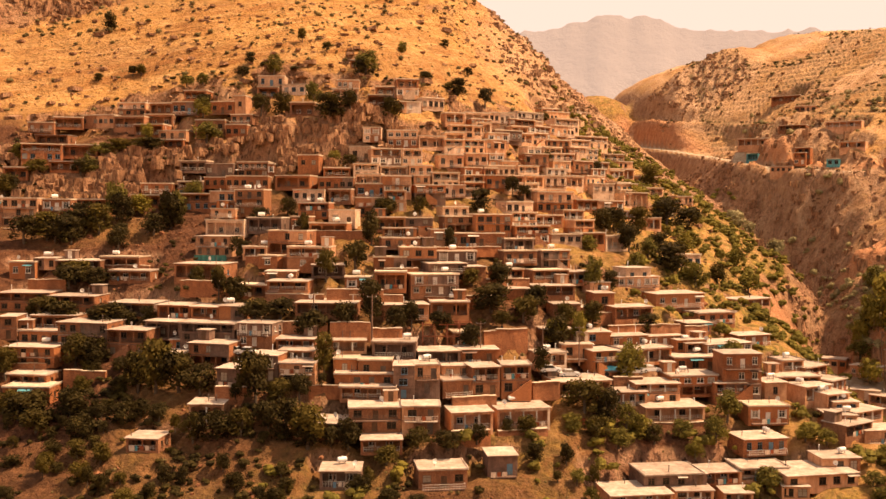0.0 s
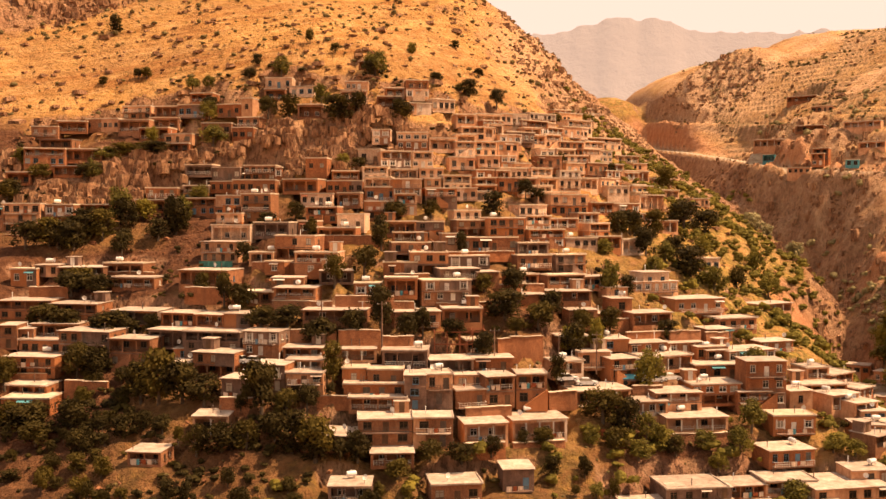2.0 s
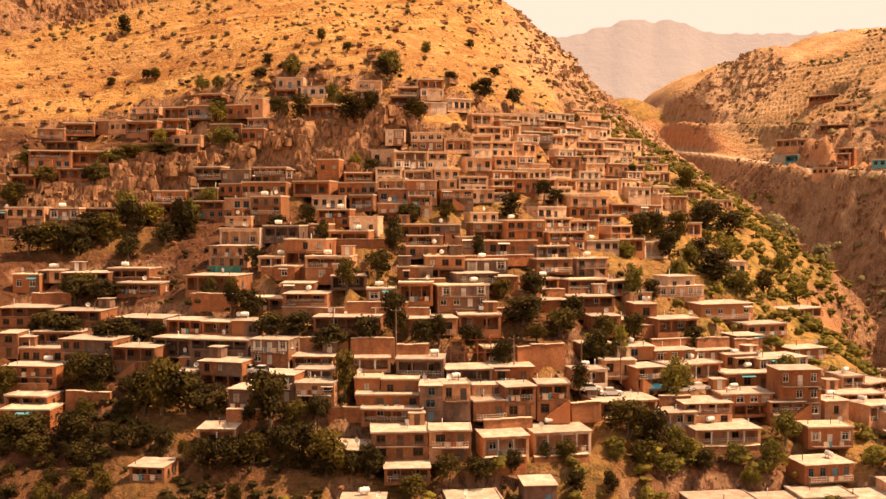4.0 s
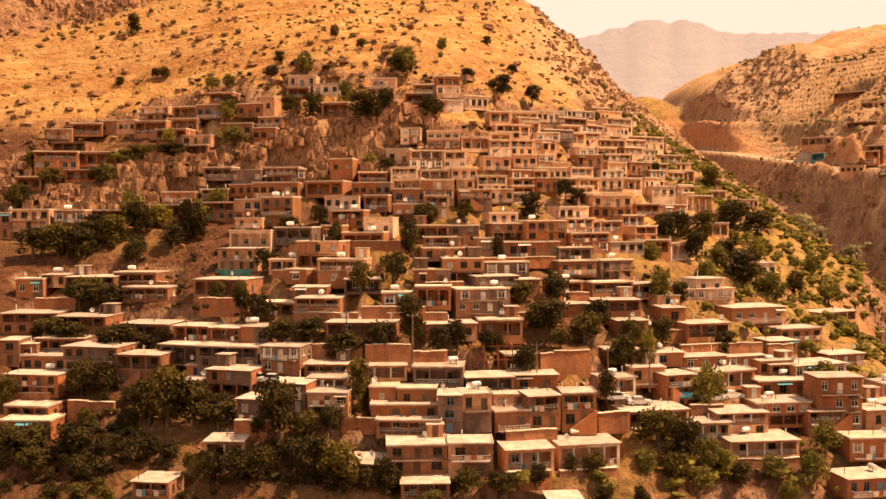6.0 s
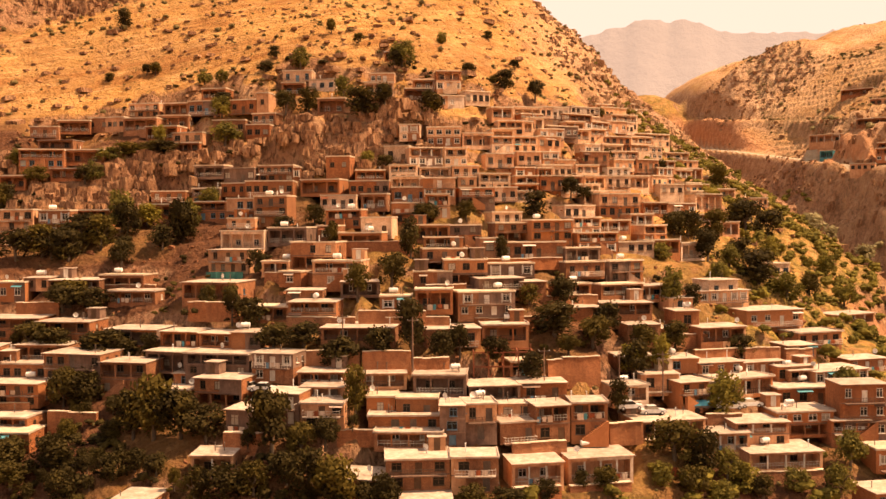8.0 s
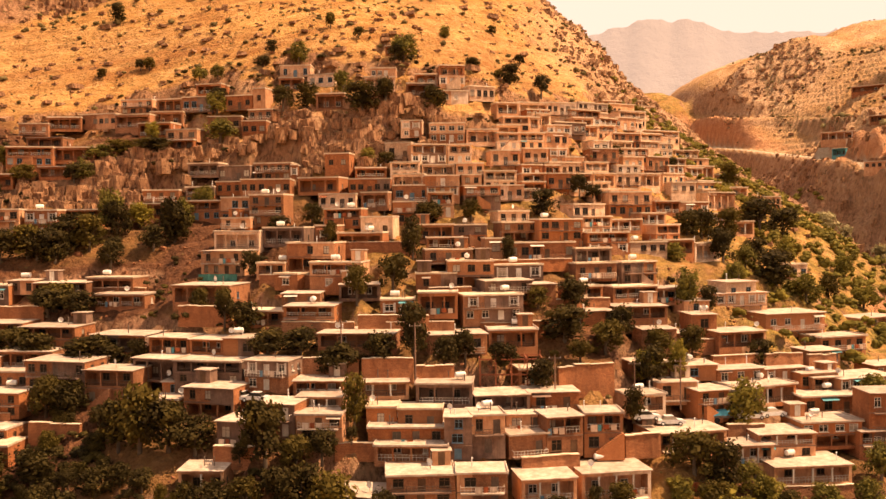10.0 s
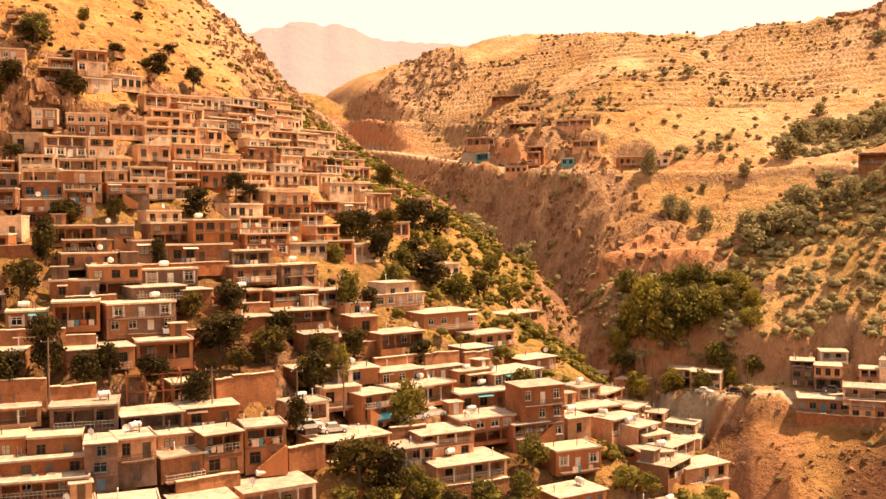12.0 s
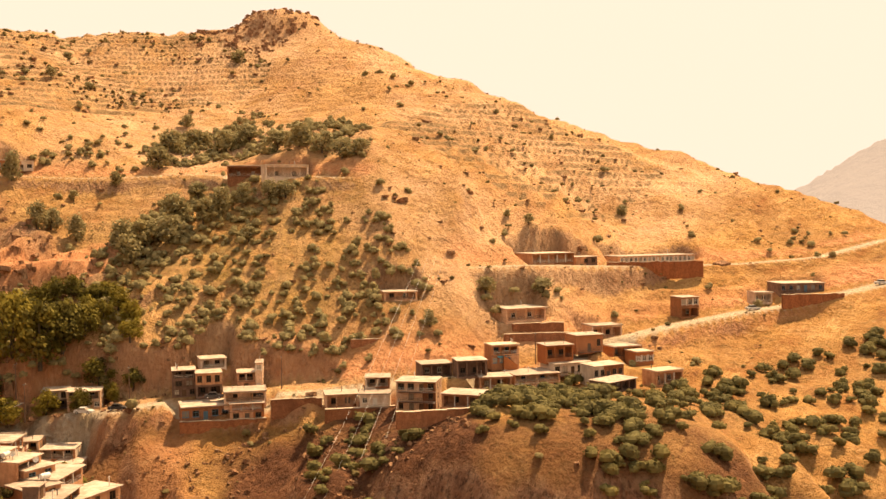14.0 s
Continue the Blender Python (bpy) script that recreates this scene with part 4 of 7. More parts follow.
house(41.4, 182.9, 64.3, 8.9, 6.1, 3.7, 2, 9, PLASTER, "r", "v", 1.6)
house(43.7, 178.4, 61.6, 11.7, 7.9, 2.8, 1, 9, PLASTER, "r", "", 0.7)
house(53.3, 200.6, 71.2, 5.1, 5.0, 2.3, 1, 14, STONE, "r", "", 0.3)
house(69.0, 211.8, 71.6, 8.6, 5.0, 2.3, 1, 20, STONE, "r", "", 0.3)
house(15.5, 202.2, 82.3, 4.1, 5.0, 2.3, 1, 21, STONE, "r", "", 0.9)
house(24.1, 207.1, 82.6, 9.5, 6.7, 2.3, 1, 11, STONE, "r", "", 2.4)
house(35.5, 215.6, 82.8, 4.9, 5.0, 2.3, 1, 14, PLASTER, "r", "", 1.4)
house(35.4, 209.5, 80.0, 4.7, 5.0, 3.2, 1, 12, STONE, "r", "", 1.2)
house(46.1, 225.7, 84.2, 7.5, 5.0, 3.7, 1, 28, HAZED_STONE, "r", "", 1.2)
house(46.1, 225.1, 83.5, 11.4, 7.0, 2.3, 1, 21, HAZED_STONE, "r", "", 2.1)
house(55.0, 221.4, 79.1, 12.9, 8.0, 3.1, 1, 19, BRICK, "r", "", 1.3)
house(80.4, 247.0, 76.6, 12.6, 5.8, 2.3, 1, 32, PLASTER, "r", "", 3.0)
house(41.5, 207.3, 77.5, 9.3, 5.9, 2.9, 1, 19, STONE, "r", "", 1.4)
house(31.7, 205.3, 77.7, 3.9, 5.0, 2.7, 1, 12, PLASTER, "r", "", 0.7)
house(26.4, 202.6, 79.1, 6.1, 5.0, 2.3, 1, 11, STONE, "r", "", 1.9)
house(-103.3, 234.3, 96.7, 8.6, 6.2, 6.8, 3, 10, PLASTER, "m", "k", 0.3)
house(-108.2, 233.1, 97.3, 2.6, 5.0, 5.5, 2, 2, STONE, "m", "", 0.3)
house(-94.9, 236.2, 97.9, 6.8, 5.0, 5.4, 2, 3, STONE, "m", "", 0.9)
house(-89.2, 241.5, 99.6, 9.5, 6.7, 3.8, 2, 2, STONE, "m", "", 0.7)
house(-76.5, 247.6, 101.6, 7.8, 5.4, 3.1, 1, -4, STONE, "m", "", 0.3)
house(-64.8, 241.6, 101.0, 12.9, 8.5, 4.0, 2, -5, STONE, "m", "", 2.3)
house(-55.2, 240.5, 100.1, 6.1, 5.0, 5.5, 2, 0, STONE, "m", "", 0.3)
house(-47.4, 235.4, 99.8, 7.5, 5.2, 6.1, 3, -11, BRICK, "m", "", 0.4)
house(-51.3, 226.1, 94.7, 10.0, 6.5, 3.8, 1, -16, HAZED_STONE, "m", "v", 0.3)
house(-52.2, 218.4, 90.4, 9.3, 5.7, 4.5, 2, -20, PLASTER, "r", "k", 0.3)
house(-41.8, 225.0, 95.7, 8.5, 5.9, 3.4, 1, -12, CONCRETE, "m", "v", 0.3)
house(-34.3, 212.2, 91.5, 9.1, 6.3, 4.8, 2, -12, STONE, "m", "", 0.5)
house(-28.6, 204.4, 88.6, 9.1, 6.6, 4.4, 2, -6, STONE, "m", "", 0.8)
house(-73.0, 216.9, 86.7, 9.3, 6.2, 3.4, 1, -7, STONE, "m", "", 0.3)
house(-68.5, 210.0, 85.1, 9.8, 6.4, 2.3, 1, -10, STONE, "r", "v", 1.1)
house(-93.7, 213.9, 85.5, 5.7, 5.0, 3.5, 1, -1, BRICK, "m", "", 0.4)
house(-89.3, 215.7, 87.5, 5.3, 5.0, 2.3, 1, -1, CONCRETE, "r", "", 0.3)
house(-81.5, 214.5, 87.1, 10.1, 6.9, 2.3, 1, -1, STONE, "r", "v", 0.5)
house(-52.2, 204.8, 86.0, 11.2, 7.3, 3.3, 1, -14, STONE, "r", "v", 1.9)
house(-40.5, 198.2, 82.8, 9.1, 6.3, 2.5, 1, -11, STONE, "m", "", 0.3)
house(-33.7, 199.6, 85.8, 6.5, 5.0, 2.3, 1, 0, STONE, "r", "", 0.8)
house(-41.6, 212.4, 90.4, 5.5, 5.0, 2.3, 1, -10, PLASTER, "m", "", 0.6)
house(-37.6, 206.5, 88.5, 4.6, 5.0, 2.5, 1, -19, STONE, "m", "", 0.3)
house(-23.9, 200.1, 87.2, 6.8, 5.1, 2.3, 1, 4, CONCRETE, "r", "g", 0.5)
house(-17.1, 195.3, 84.7, 5.5, 5.0, 2.5, 1, 3, STONE, "m", "", 0.5)
house(-10.5, 194.1, 84.7, 6.4, 5.0, 3.7, 1, 1, STONE, "m", "", 0.5)
house(-1.5, 196.0, 83.8, 10.1, 7.3, 4.0, 2, 15, STONE, "m", "", 1.0)
house(-11.1, 203.7, 88.0, 7.0, 5.2, 3.0, 1, 5, STONE, "m", "", 0.3)
house(-5.2, 205.4, 88.4, 7.9, 5.9, 4.6, 2, 6, BRICK, "m", "", 1.4)
house(-0.6, 219.8, 93.3, 4.2, 5.0, 3.4, 1, 10, PLASTER, "m", "", 1.0)
house(7.9, 221.2, 92.7, 13.1, 8.5, 3.1, 1, 12, STONE, "m", "", 0.5)
house(4.3, 230.1, 96.1, 7.8, 5.6, 3.6, 2, 16, STONE, "m", "", 0.3)
house(3.2, 237.1, 99.7, 6.8, 5.0, 2.3, 1, 19, HAZED_STONE, "m", "", 1.2)
house(12.2, 229.4, 96.0, 8.9, 6.2, 4.2, 2, 17, BRICK, "m", "k", 2.2)
house(20.2, 236.8, 96.6, 6.8, 5.0, 4.1, 2, 23, PLASTER, "m", "", 1.7)
house(20.0, 249.9, 100.6, 8.3, 5.1, 2.9, 1, 29, HAZED_STONE, "m", "", 0.5)
house(3.1, 209.4, 89.8, 8.8, 6.5, 2.3, 1, 8, CONCRETE, "m", "k", 2.0)
house(-9.2, 211.4, 92.6, 8.5, 6.4, 2.3, 1, 8, STONE, "m", "", 0.3)
house(-10.2, 217.4, 94.7, 6.7, 5.0, 2.3, 1, 5, STONE, "m", "", 1.0)
house(-33.2, 221.4, 96.5, 3.9, 5.0, 2.9, 1, -15, STONE, "m", "", 0.4)
house(-23.6, 224.9, 97.5, 6.4, 5.0, 3.5, 1, -9, HAZED_STONE, "m", "k", 0.7)
house(-30.8, 229.1, 99.2, 7.5, 5.4, 3.5, 2, -7, STONE, "m", "", 0.3)
house(-17.8, 233.2, 99.8, 6.9, 5.2, 4.3, 2, 3, BRICK, "m", "", 0.3)
house(-25.4, 237.4, 102.9, 5.6, 5.0, 3.3, 1, -6, STONE, "m", "", 0.4)
house(-11.5, 234.0, 101.0, 5.2, 5.0, 4.9, 2, 5, BRICK, "m", "", 0.4)
house(6.9, 203.9, 85.9, 5.0, 5.0, 3.2, 1, 19, STONE, "r", "", 0.4)
house(15.8, 202.7, 82.2, 7.4, 5.1, 2.3, 1, 18, PLASTER, "r", "", 1.0)
house(14.9, 208.3, 86.0, 6.3, 5.0, 2.3, 1, 22, STONE, "m", "", 0.4)
house(24.2, 213.7, 85.6, 9.1, 6.0, 2.3, 1, 22, STONE, "m", "", 1.8)
house(17.6, 217.0, 89.4, 8.4, 5.6, 2.6, 1, 22, STONE, "m", "", 0.7)
house(26.1, 221.4, 88.0, 8.2, 5.0, 4.0, 2, 30, CONCRETE, "m", "k", 1.0)
house(36.4, 247.0, 95.1, 6.2, 5.0, 3.8, 2, 27, BRICK, "m", "v", 1.2)
house(27.1, 246.2, 97.5, 8.4, 5.4, 2.6, 1, 22, PLASTER, "m", "", 0.6)
house(34.8, 255.6, 98.7, 6.7, 5.0, 2.8, 1, 27, PLASTER, "m", "", 1.6)
house(30.1, 257.4, 100.9, 10.5, 7.1, 5.4, 2, 18, BRICK, "m", "k", 1.1)
house(48.3, 277.3, 101.5, 9.2, 5.5, 2.8, 1, 25, PLASTER, "m", "", 1.0)
house(58.3, 290.2, 102.4, 9.7, 5.1, 4.6, 1, 33, HAZED_STONE, "m", "", 1.2)
house(84.8, 334.0, 102.8, 7.8, 5.0, 3.0, 1, 44, PLASTER, "m", "", 2.5)
house(44.8, 247.3, 91.1, 7.4, 5.0, 3.8, 1, 33, HAZED_STONE, "m", "", 0.3)
house(30.7, 237.7, 93.1, 8.7, 5.6, 2.3, 1, 23, HAZED_STONE, "m", "", 1.8)
house(67.9, 259.2, 86.3, 4.5, 5.0, 3.4, 1, 22, HAZED_STONE, "m", "", 2.4)
house(-107.6, 258.1, 114.1, 10.2, 7.5, 4.3, 2, 15, STONE, "m", "", 1.8)
house(-99.4, 263.0, 115.3, 9.7, 7.0, 3.3, 1, 7, STONE, "m", "", 0.5)
house(-111.1, 273.6, 119.6, 9.3, 6.2, 2.5, 1, -2, STONE, "r", "v", 1.1)
house(-108.8, 279.8, 124.5, 8.2, 5.9, 3.2, 1, 8, STONE, "m", "v", 0.3)
house(-115.9, 278.0, 123.3, 7.4, 5.2, 2.7, 1, 4, STONE, "m", "", 0.7)
house(-100.7, 281.2, 125.0, 10.3, 6.5, 3.5, 1, -11, STONE, "m", "", 0.3)
house(-92.3, 285.7, 129.0, 8.7, 5.8, 3.6, 2, -7, STONE, "m", "", 0.5)
house(-90.3, 277.1, 124.3, 9.2, 6.2, 3.5, 1, -6, STONE, "m", "", 1.6)
house(-82.6, 280.0, 125.4, 8.2, 5.9, 3.3, 1, 2, STONE, "m", "", 0.3)
house(-83.8, 274.4, 121.9, 8.6, 5.8, 3.4, 1, -8, STONE, "m", "", 0.7)
house(-83.2, 284.1, 129.3, 6.8, 5.0, 3.1, 1, -7, STONE, "m", "", 0.5)
house(-75.5, 282.9, 129.0, 8.4, 5.7, 3.7, 1, -8, STONE, "m", "", 0.3)
house(-74.0, 288.1, 134.0, 7.0, 5.0, 2.7, 1, -9, STONE, "m", "", 0.7)
house(-76.6, 272.7, 120.9, 8.2, 5.5, 2.5, 1, -9, PLASTER, "m", "", 0.5)
house(-76.1, 270.6, 118.4, 6.4, 5.0, 2.3, 1, -4, STONE, "m", "v", 0.3)
house(-66.3, 274.2, 123.2, 8.4, 6.1, 3.4, 1, 0, STONE, "m", "", 1.5)
house(-58.3, 271.5, 121.4, 6.0, 5.0, 3.7, 1, -2, STONE, "m", "", 0.7)
house(-57.8, 276.1, 125.9, 6.4, 5.0, 2.5, 1, -10, STONE, "m", "", 0.3)
house(-59.0, 280.2, 129.5, 3.3, 5.0, 4.7, 1, -11, PLASTER, "m", "", 0.4)
house(-101.0, 256.8, 111.2, 7.6, 5.4, 2.5, 1, 4, STONE, "r", "", 1.8)
house(-112.2, 252.7, 108.8, 6.2, 5.0, 3.1, 1, 4, STONE, "m", "", 0.3)
house(-59.7, 257.6, 109.9, 7.6, 5.3, 3.5, 1, -8, CONCRETE, "r", "", 0.3)
house(-60.2, 254.0, 106.9, 6.1, 5.0, 2.7, 1, -13, STONE, "m", "", 0.3)
house(-50.3, 247.4, 106.3, 10.7, 7.9, 3.4, 1, 4, BRICK, "m", "", 1.8)
house(-75.7, 254.3, 105.6, 8.1, 5.8, 2.3, 1, 2, STONE, "m", "", 0.3)
house(-64.3, 280.9, 129.1, 7.2, 5.0, 3.5, 1, -11, STONE, "m", "", 0.3)
house(-51.4, 288.7, 138.2, 7.9, 5.8, 3.0, 1, 0, HAZED_STONE, "m", "", 1.2)
house(-51.9, 285.1, 134.3, 6.1, 5.0, 3.2, 1, 2, STONE, "m", "v", 0.8)
house(-44.3, 286.5, 135.6, 7.8, 5.3, 2.8, 1, -15, HAZED_STONE, "m", "", 0.3)
house(-39.9, 273.0, 127.9, 7.1, 5.2, 3.7, 1, -5, STONE, "m", "v", 1.0)
house(-28.4, 287.2, 137.6, 6.5, 5.0, 2.3, 1, 1, PLASTER, "m", "", 0.3)
house(-28.3, 278.1, 133.1, 7.6, 5.7, 3.1, 1, 5, HAZED_STONE, "m", "", 1.4)
house(-18.2, 277.5, 131.1, 7.0, 5.2, 3.3, 1, 5, STONE, "m", "", 2.0)
house(-17.1, 283.7, 135.0, 5.5, 5.0, 2.6, 1, 6, STONE, "m", "", 0.7)
house(-10.7, 288.0, 135.3, 6.6, 5.0, 5.1, 2, 11, HAZED_STONE, "m", "", 0.8)
house(-9.6, 280.4, 129.8, 6.6, 5.0, 3.0, 1, 19, PLASTER, "m", "", 0.3)
house(-3.0, 286.2, 131.2, 7.1, 5.0, 3.4, 1, 26, HAZED_STONE, "m", "", 0.3)
house(-25.9, 298.1, 145.2, 5.8, 5.0, 2.3, 1, 4, BRICK, "r", "", 0.3)
house(-19.8, 267.2, 120.4, 5.0, 5.0, 3.7, 2, -1, HAZED_STONE, "m", "", 0.3)
house(-15.2, 257.2, 113.5, 8.0, 5.8, 4.1, 2, 17, PLASTER, "m", "", 1.7)
house(-11.3, 266.5, 118.9, 8.4, 6.3, 4.4, 2, 2, HAZED_STONE, "m", "", 1.0)
house(-8.2, 258.5, 113.5, 5.4, 5.0, 4.1, 2, 4, HAZED_STONE, "m", "", 1.0)
house(-3.1, 268.4, 118.6, 7.6, 5.6, 3.3, 1, 11, HAZED_STONE, "m", "", 0.6)
house(-12.9, 253.2, 110.3, 7.3, 5.4, 2.4, 1, 7, HAZED_STONE, "m", "", 0.3)
house(-11.5, 241.6, 105.4, 7.2, 5.4, 4.3, 2, 10, BRICK, "m", "", 1.5)
house(-5.9, 254.0, 110.6, 6.3, 5.0, 2.4, 1, 10, PLASTER, "m", "", 0.5)
house(-5.4, 249.0, 107.9, 4.2, 5.0, 2.3, 1, 4, PLASTER, "m", "", 0.4)
house(0.8, 250.7, 107.0, 7.4, 5.4, 4.0, 2, 14, HAZED_STONE, "m", "", 0.6)
house(2.2, 261.5, 113.0, 6.9, 5.0, 3.3, 1, 13, HAZED_STONE, "m", "", 1.4)
house(-27.8, 252.5, 109.9, 7.0, 5.2, 2.3, 1, 8, STONE, "m", "", 0.7)
house(-27.3, 245.4, 106.0, 9.0, 6.6, 3.4, 1, -2, STONE, "m", "", 0.7)
house(-19.3, 247.3, 107.0, 6.9, 5.1, 3.4, 1, -6, HAZED_STONE, "m", "", 0.6)
house(-38.4, 245.5, 106.5, 9.2, 6.5, 3.3, 1, -10, BRICK, "m", "", 0.4)
house(-45.9, 257.7, 110.6, 1.5, 5.0, 2.8, 1, 3, STONE, "m", "", 0.5)
house(-35.6, 254.2, 111.7, 5.6, 5.0, 3.9, 1, -6, STONE, "m", "", 1.3)
house(-22.4, 260.4, 114.6, 6.0, 5.0, 3.7, 1, -9, HAZED_STONE, "m", "", 0.5)
house(52.7, 346.1, 124.5, 16.4, 8.5, 3.9, 2, 31, HAZED_STONE, "m", "", 2.6)
house(44.7, 309.6, 118.0, 13.3, 7.5, 3.5, 2, 32, HAZED_STONE, "m", "", 2.2)
house(19.5, 288.0, 122.4, 9.7, 6.0, 2.9, 1, 30, CONCRETE, "m", "k", 1.3)
house(5.4, 277.4, 122.3, 6.8, 5.0, 3.5, 2, 11, HAZED_STONE, "m", "", 1.5)
house(11.9, 283.2, 123.9, 5.1, 5.0, 3.3, 1, 24, HAZED_STONE, "m", "", 1.1)
house(29.3, 310.6, 126.6, 7.3, 5.0, 3.7, 1, 37, HAZED_STONE, "m", "", 0.8)
house(38.8, 323.5, 126.7, 7.8, 5.0, 3.5, 1, 31, PLASTER, "m", "", 2.5)
house(62.1, 181.2, 61.0, 8.0, 5.5, 3.1, 1, 5, BRICK, "m", "", 0.6)
house(59.0, 173.6, 57.0, 8.9, 5.7, 2.7, 1, 13, STONE, "r", "", 0.6)
house(65.9, 164.4, 53.3, 13.8, 8.5, 2.4, 1, 12, PLASTER, "r", "", 0.9)
house(56.6, 167.0, 53.7, 9.0, 6.1, 2.3, 1, 7, PLASTER, "r", "", 0.4)
house(39.7, 162.5, 53.7, 10.6, 7.4, 2.3, 1, 9, CONCRETE, "r", "", 1.0)
house(48.9, 165.9, 53.3, 7.0, 5.0, 2.3, 1, 10, STONE, "r", "", 0.5)
house(33.2, 157.4, 51.7, 10.8, 7.6, 2.3, 1, 9, PLASTER, "r", "", 1.1)
house(42.7, 160.4, 51.6, 6.7, 5.0, 2.3, 1, 5, PLASTER, "r", "", 0.8)
house(60.7, 162.9, 51.7, 4.7, 5.0, 2.3, 1, -3, PLASTER, "r", "", 0.3)
house(50.6, 161.8, 50.8, 5.1, 5.0, 2.3, 1, 3, PLASTER, "r", "", 0.3)
house(70.9, 169.0, 54.6, 7.3, 5.0, 2.8, 1, 7, PLASTER, "r", "", 0.3)
house(78.2, 178.6, 59.1, 8.8, 5.0, 2.4, 1, 35, STONE, "r", "", 1.6)
house(82.8, 185.2, 60.3, 9.1, 5.0, 2.3, 1, 31, PLASTER, "r", "", 1.8)
house(75.2, 190.8, 63.1, 7.4, 5.0, 3.3, 1, 28, PLASTER, "r", "", 1.0)
house(82.2, 198.3, 64.0, 6.6, 5.0, 2.3, 1, 41, STONE, "r", "", 1.1)
house(78.2, 188.3, 62.5, 5.9, 5.0, 2.8, 1, 24, PLASTER, "r", "", 0.8)
house(113.0, 254.8, 49.3, 7.5, 5.7, 4.7, 1, -25, PLASTER, "r", "", 3.0)
house(72.7, 194.9, 65.2, 9.8, 6.4, 2.3, 1, 9, BRICK, "r", "", 0.4)
house(66.2, 189.3, 63.9, 4.8, 5.0, 3.4, 1, 12, PLASTER, "r", "", 0.3)
house(112.8, 275.1, 56.6, 6.5, 5.0, 2.6, 1, -28, PLASTER, "r", "", 3.0)
house(116.1, 263.1, 55.8, 8.0, 5.4, 3.3, 1, -51, PLASTER, "r", "", 0.5)
house(73.6, 200.5, 67.7, 5.4, 5.0, 2.3, 1, 18, PLASTER, "r", "", 1.6)
house(79.4, 202.9, 66.1, 8.6, 5.0, 2.3, 1, 38, STONE, "r", "", 0.9)
house(0.3, 152.5, 56.3, 7.9, 5.8, 3.0, 1, 9, STONE, "r", "k", 0.3)
house(10.1, 157.1, 57.1, 5.0, 5.0, 3.4, 1, 7, CONCRETE, "r", "k", 0.5)
house(-16.0, 150.6, 56.6, 6.5, 5.0, 2.9, 1, 1, CONCRETE, "r", "v", 0.3)
house(58.9, 187.5, 64.4, 7.9, 5.2, 8.8, 3, 6, STONE, "r", "k", 1.6)
house(3.4, 281.9, 126.9, 5.8, 5.0, 2.9, 1, 16, PLASTER, "m", "v", 1.1)
house(10.2, 288.7, 127.3, 8.2, 5.7, 3.3, 1, 21, HAZED_STONE, "m", "v", 0.7)
house(18.1, 297.1, 128.3, 8.4, 5.8, 3.2, 1, 19, HAZED_STONE, "m", "", 1.9)
house(28.5, 315.6, 129.8, 11.0, 6.2, 3.8, 2, 35, HAZED_STONE, "m", "", 1.6)
house(42.1, 354.4, 134.0, 10.8, 6.2, 4.0, 1, 32, HAZED_STONE, "m", "", 2.1)
house(11.2, 285.7, 124.9, 6.5, 5.0, 3.5, 2, 24, STONE, "m", "", 0.5)
house(24.6, 299.8, 125.9, 10.4, 5.9, 3.9, 2, 35, STONE, "m", "", 2.2)
house(44.7, 348.4, 130.0, 10.6, 6.3, 4.9, 2, 29, HAZED_STONE, "m", "v", 1.9)
house(9.0, 280.0, 122.9, 4.8, 5.0, 3.0, 1, 18, HAZED_STONE, "m", "v", 1.3)
house(23.4, 294.7, 124.1, 5.9, 5.0, 3.1, 1, 24, PLASTER, "m", "v", 1.4)
house(30.7, 305.6, 124.3, 9.8, 5.0, 3.9, 2, 42, PLASTER, "m", "v", 1.3)
house(40.8, 329.6, 126.7, 11.0, 6.0, 3.9, 1, 35, HAZED_STONE, "m", "k", 1.8)
house(3.3, 271.7, 119.9, 5.7, 5.0, 3.3, 1, 14, HAZED_STONE, "m", "", 1.6)
house(16.2, 281.8, 121.2, 6.6, 5.0, 2.8, 1, 20, HAZED_STONE, "m", "k", 2.0)
house(23.8, 292.2, 121.8, 8.1, 5.1, 3.1, 1, 28, HAZED_STONE, "m", "v", 0.8)
house(29.9, 297.0, 121.7, 5.3, 5.0, 3.6, 2, 27, HAZED_STONE, "m", "", 1.2)
house(3.1, 267.6, 117.3, 5.5, 5.0, 3.6, 2, 13, HAZED_STONE, "m", "v", 0.4)
house(8.8, 270.4, 117.4, 6.4, 5.0, 3.7, 2, 17, HAZED_STONE, "m", "", 1.5)
house(15.1, 275.2, 118.2, 6.7, 5.0, 3.3, 1, 28, PLASTER, "m", "", 1.6)
house(35.6, 299.7, 119.3, 8.7, 5.5, 4.1, 2, 25, STONE, "m", "", 2.4)
house(45.1, 316.6, 120.7, 8.7, 5.0, 4.1, 2, 36, HAZED_STONE, "m", "v", 1.9)
house(27.1, 285.7, 117.0, 4.8, 5.0, 3.3, 1, 28, HAZED_STONE, "m", "", 0.9)
house(33.4, 293.5, 117.7, 7.1, 5.0, 3.1, 1, 32, HAZED_STONE, "m", "", 0.9)
house(41.7, 306.9, 118.1, 10.2, 5.7, 3.7, 2, 33, HAZED_STONE, "m", "", 0.9)
house(9.4, 265.8, 113.9, 6.1, 5.0, 3.1, 1, 13, PLASTER, "m", "", 1.8)
house(14.9, 268.6, 113.5, 4.3, 5.0, 3.6, 2, 16, PLASTER, "m", "", 0.7)
house(27.2, 280.1, 114.6, 7.5, 5.2, 3.3, 1, 16, STONE, "m", "k", 1.9)
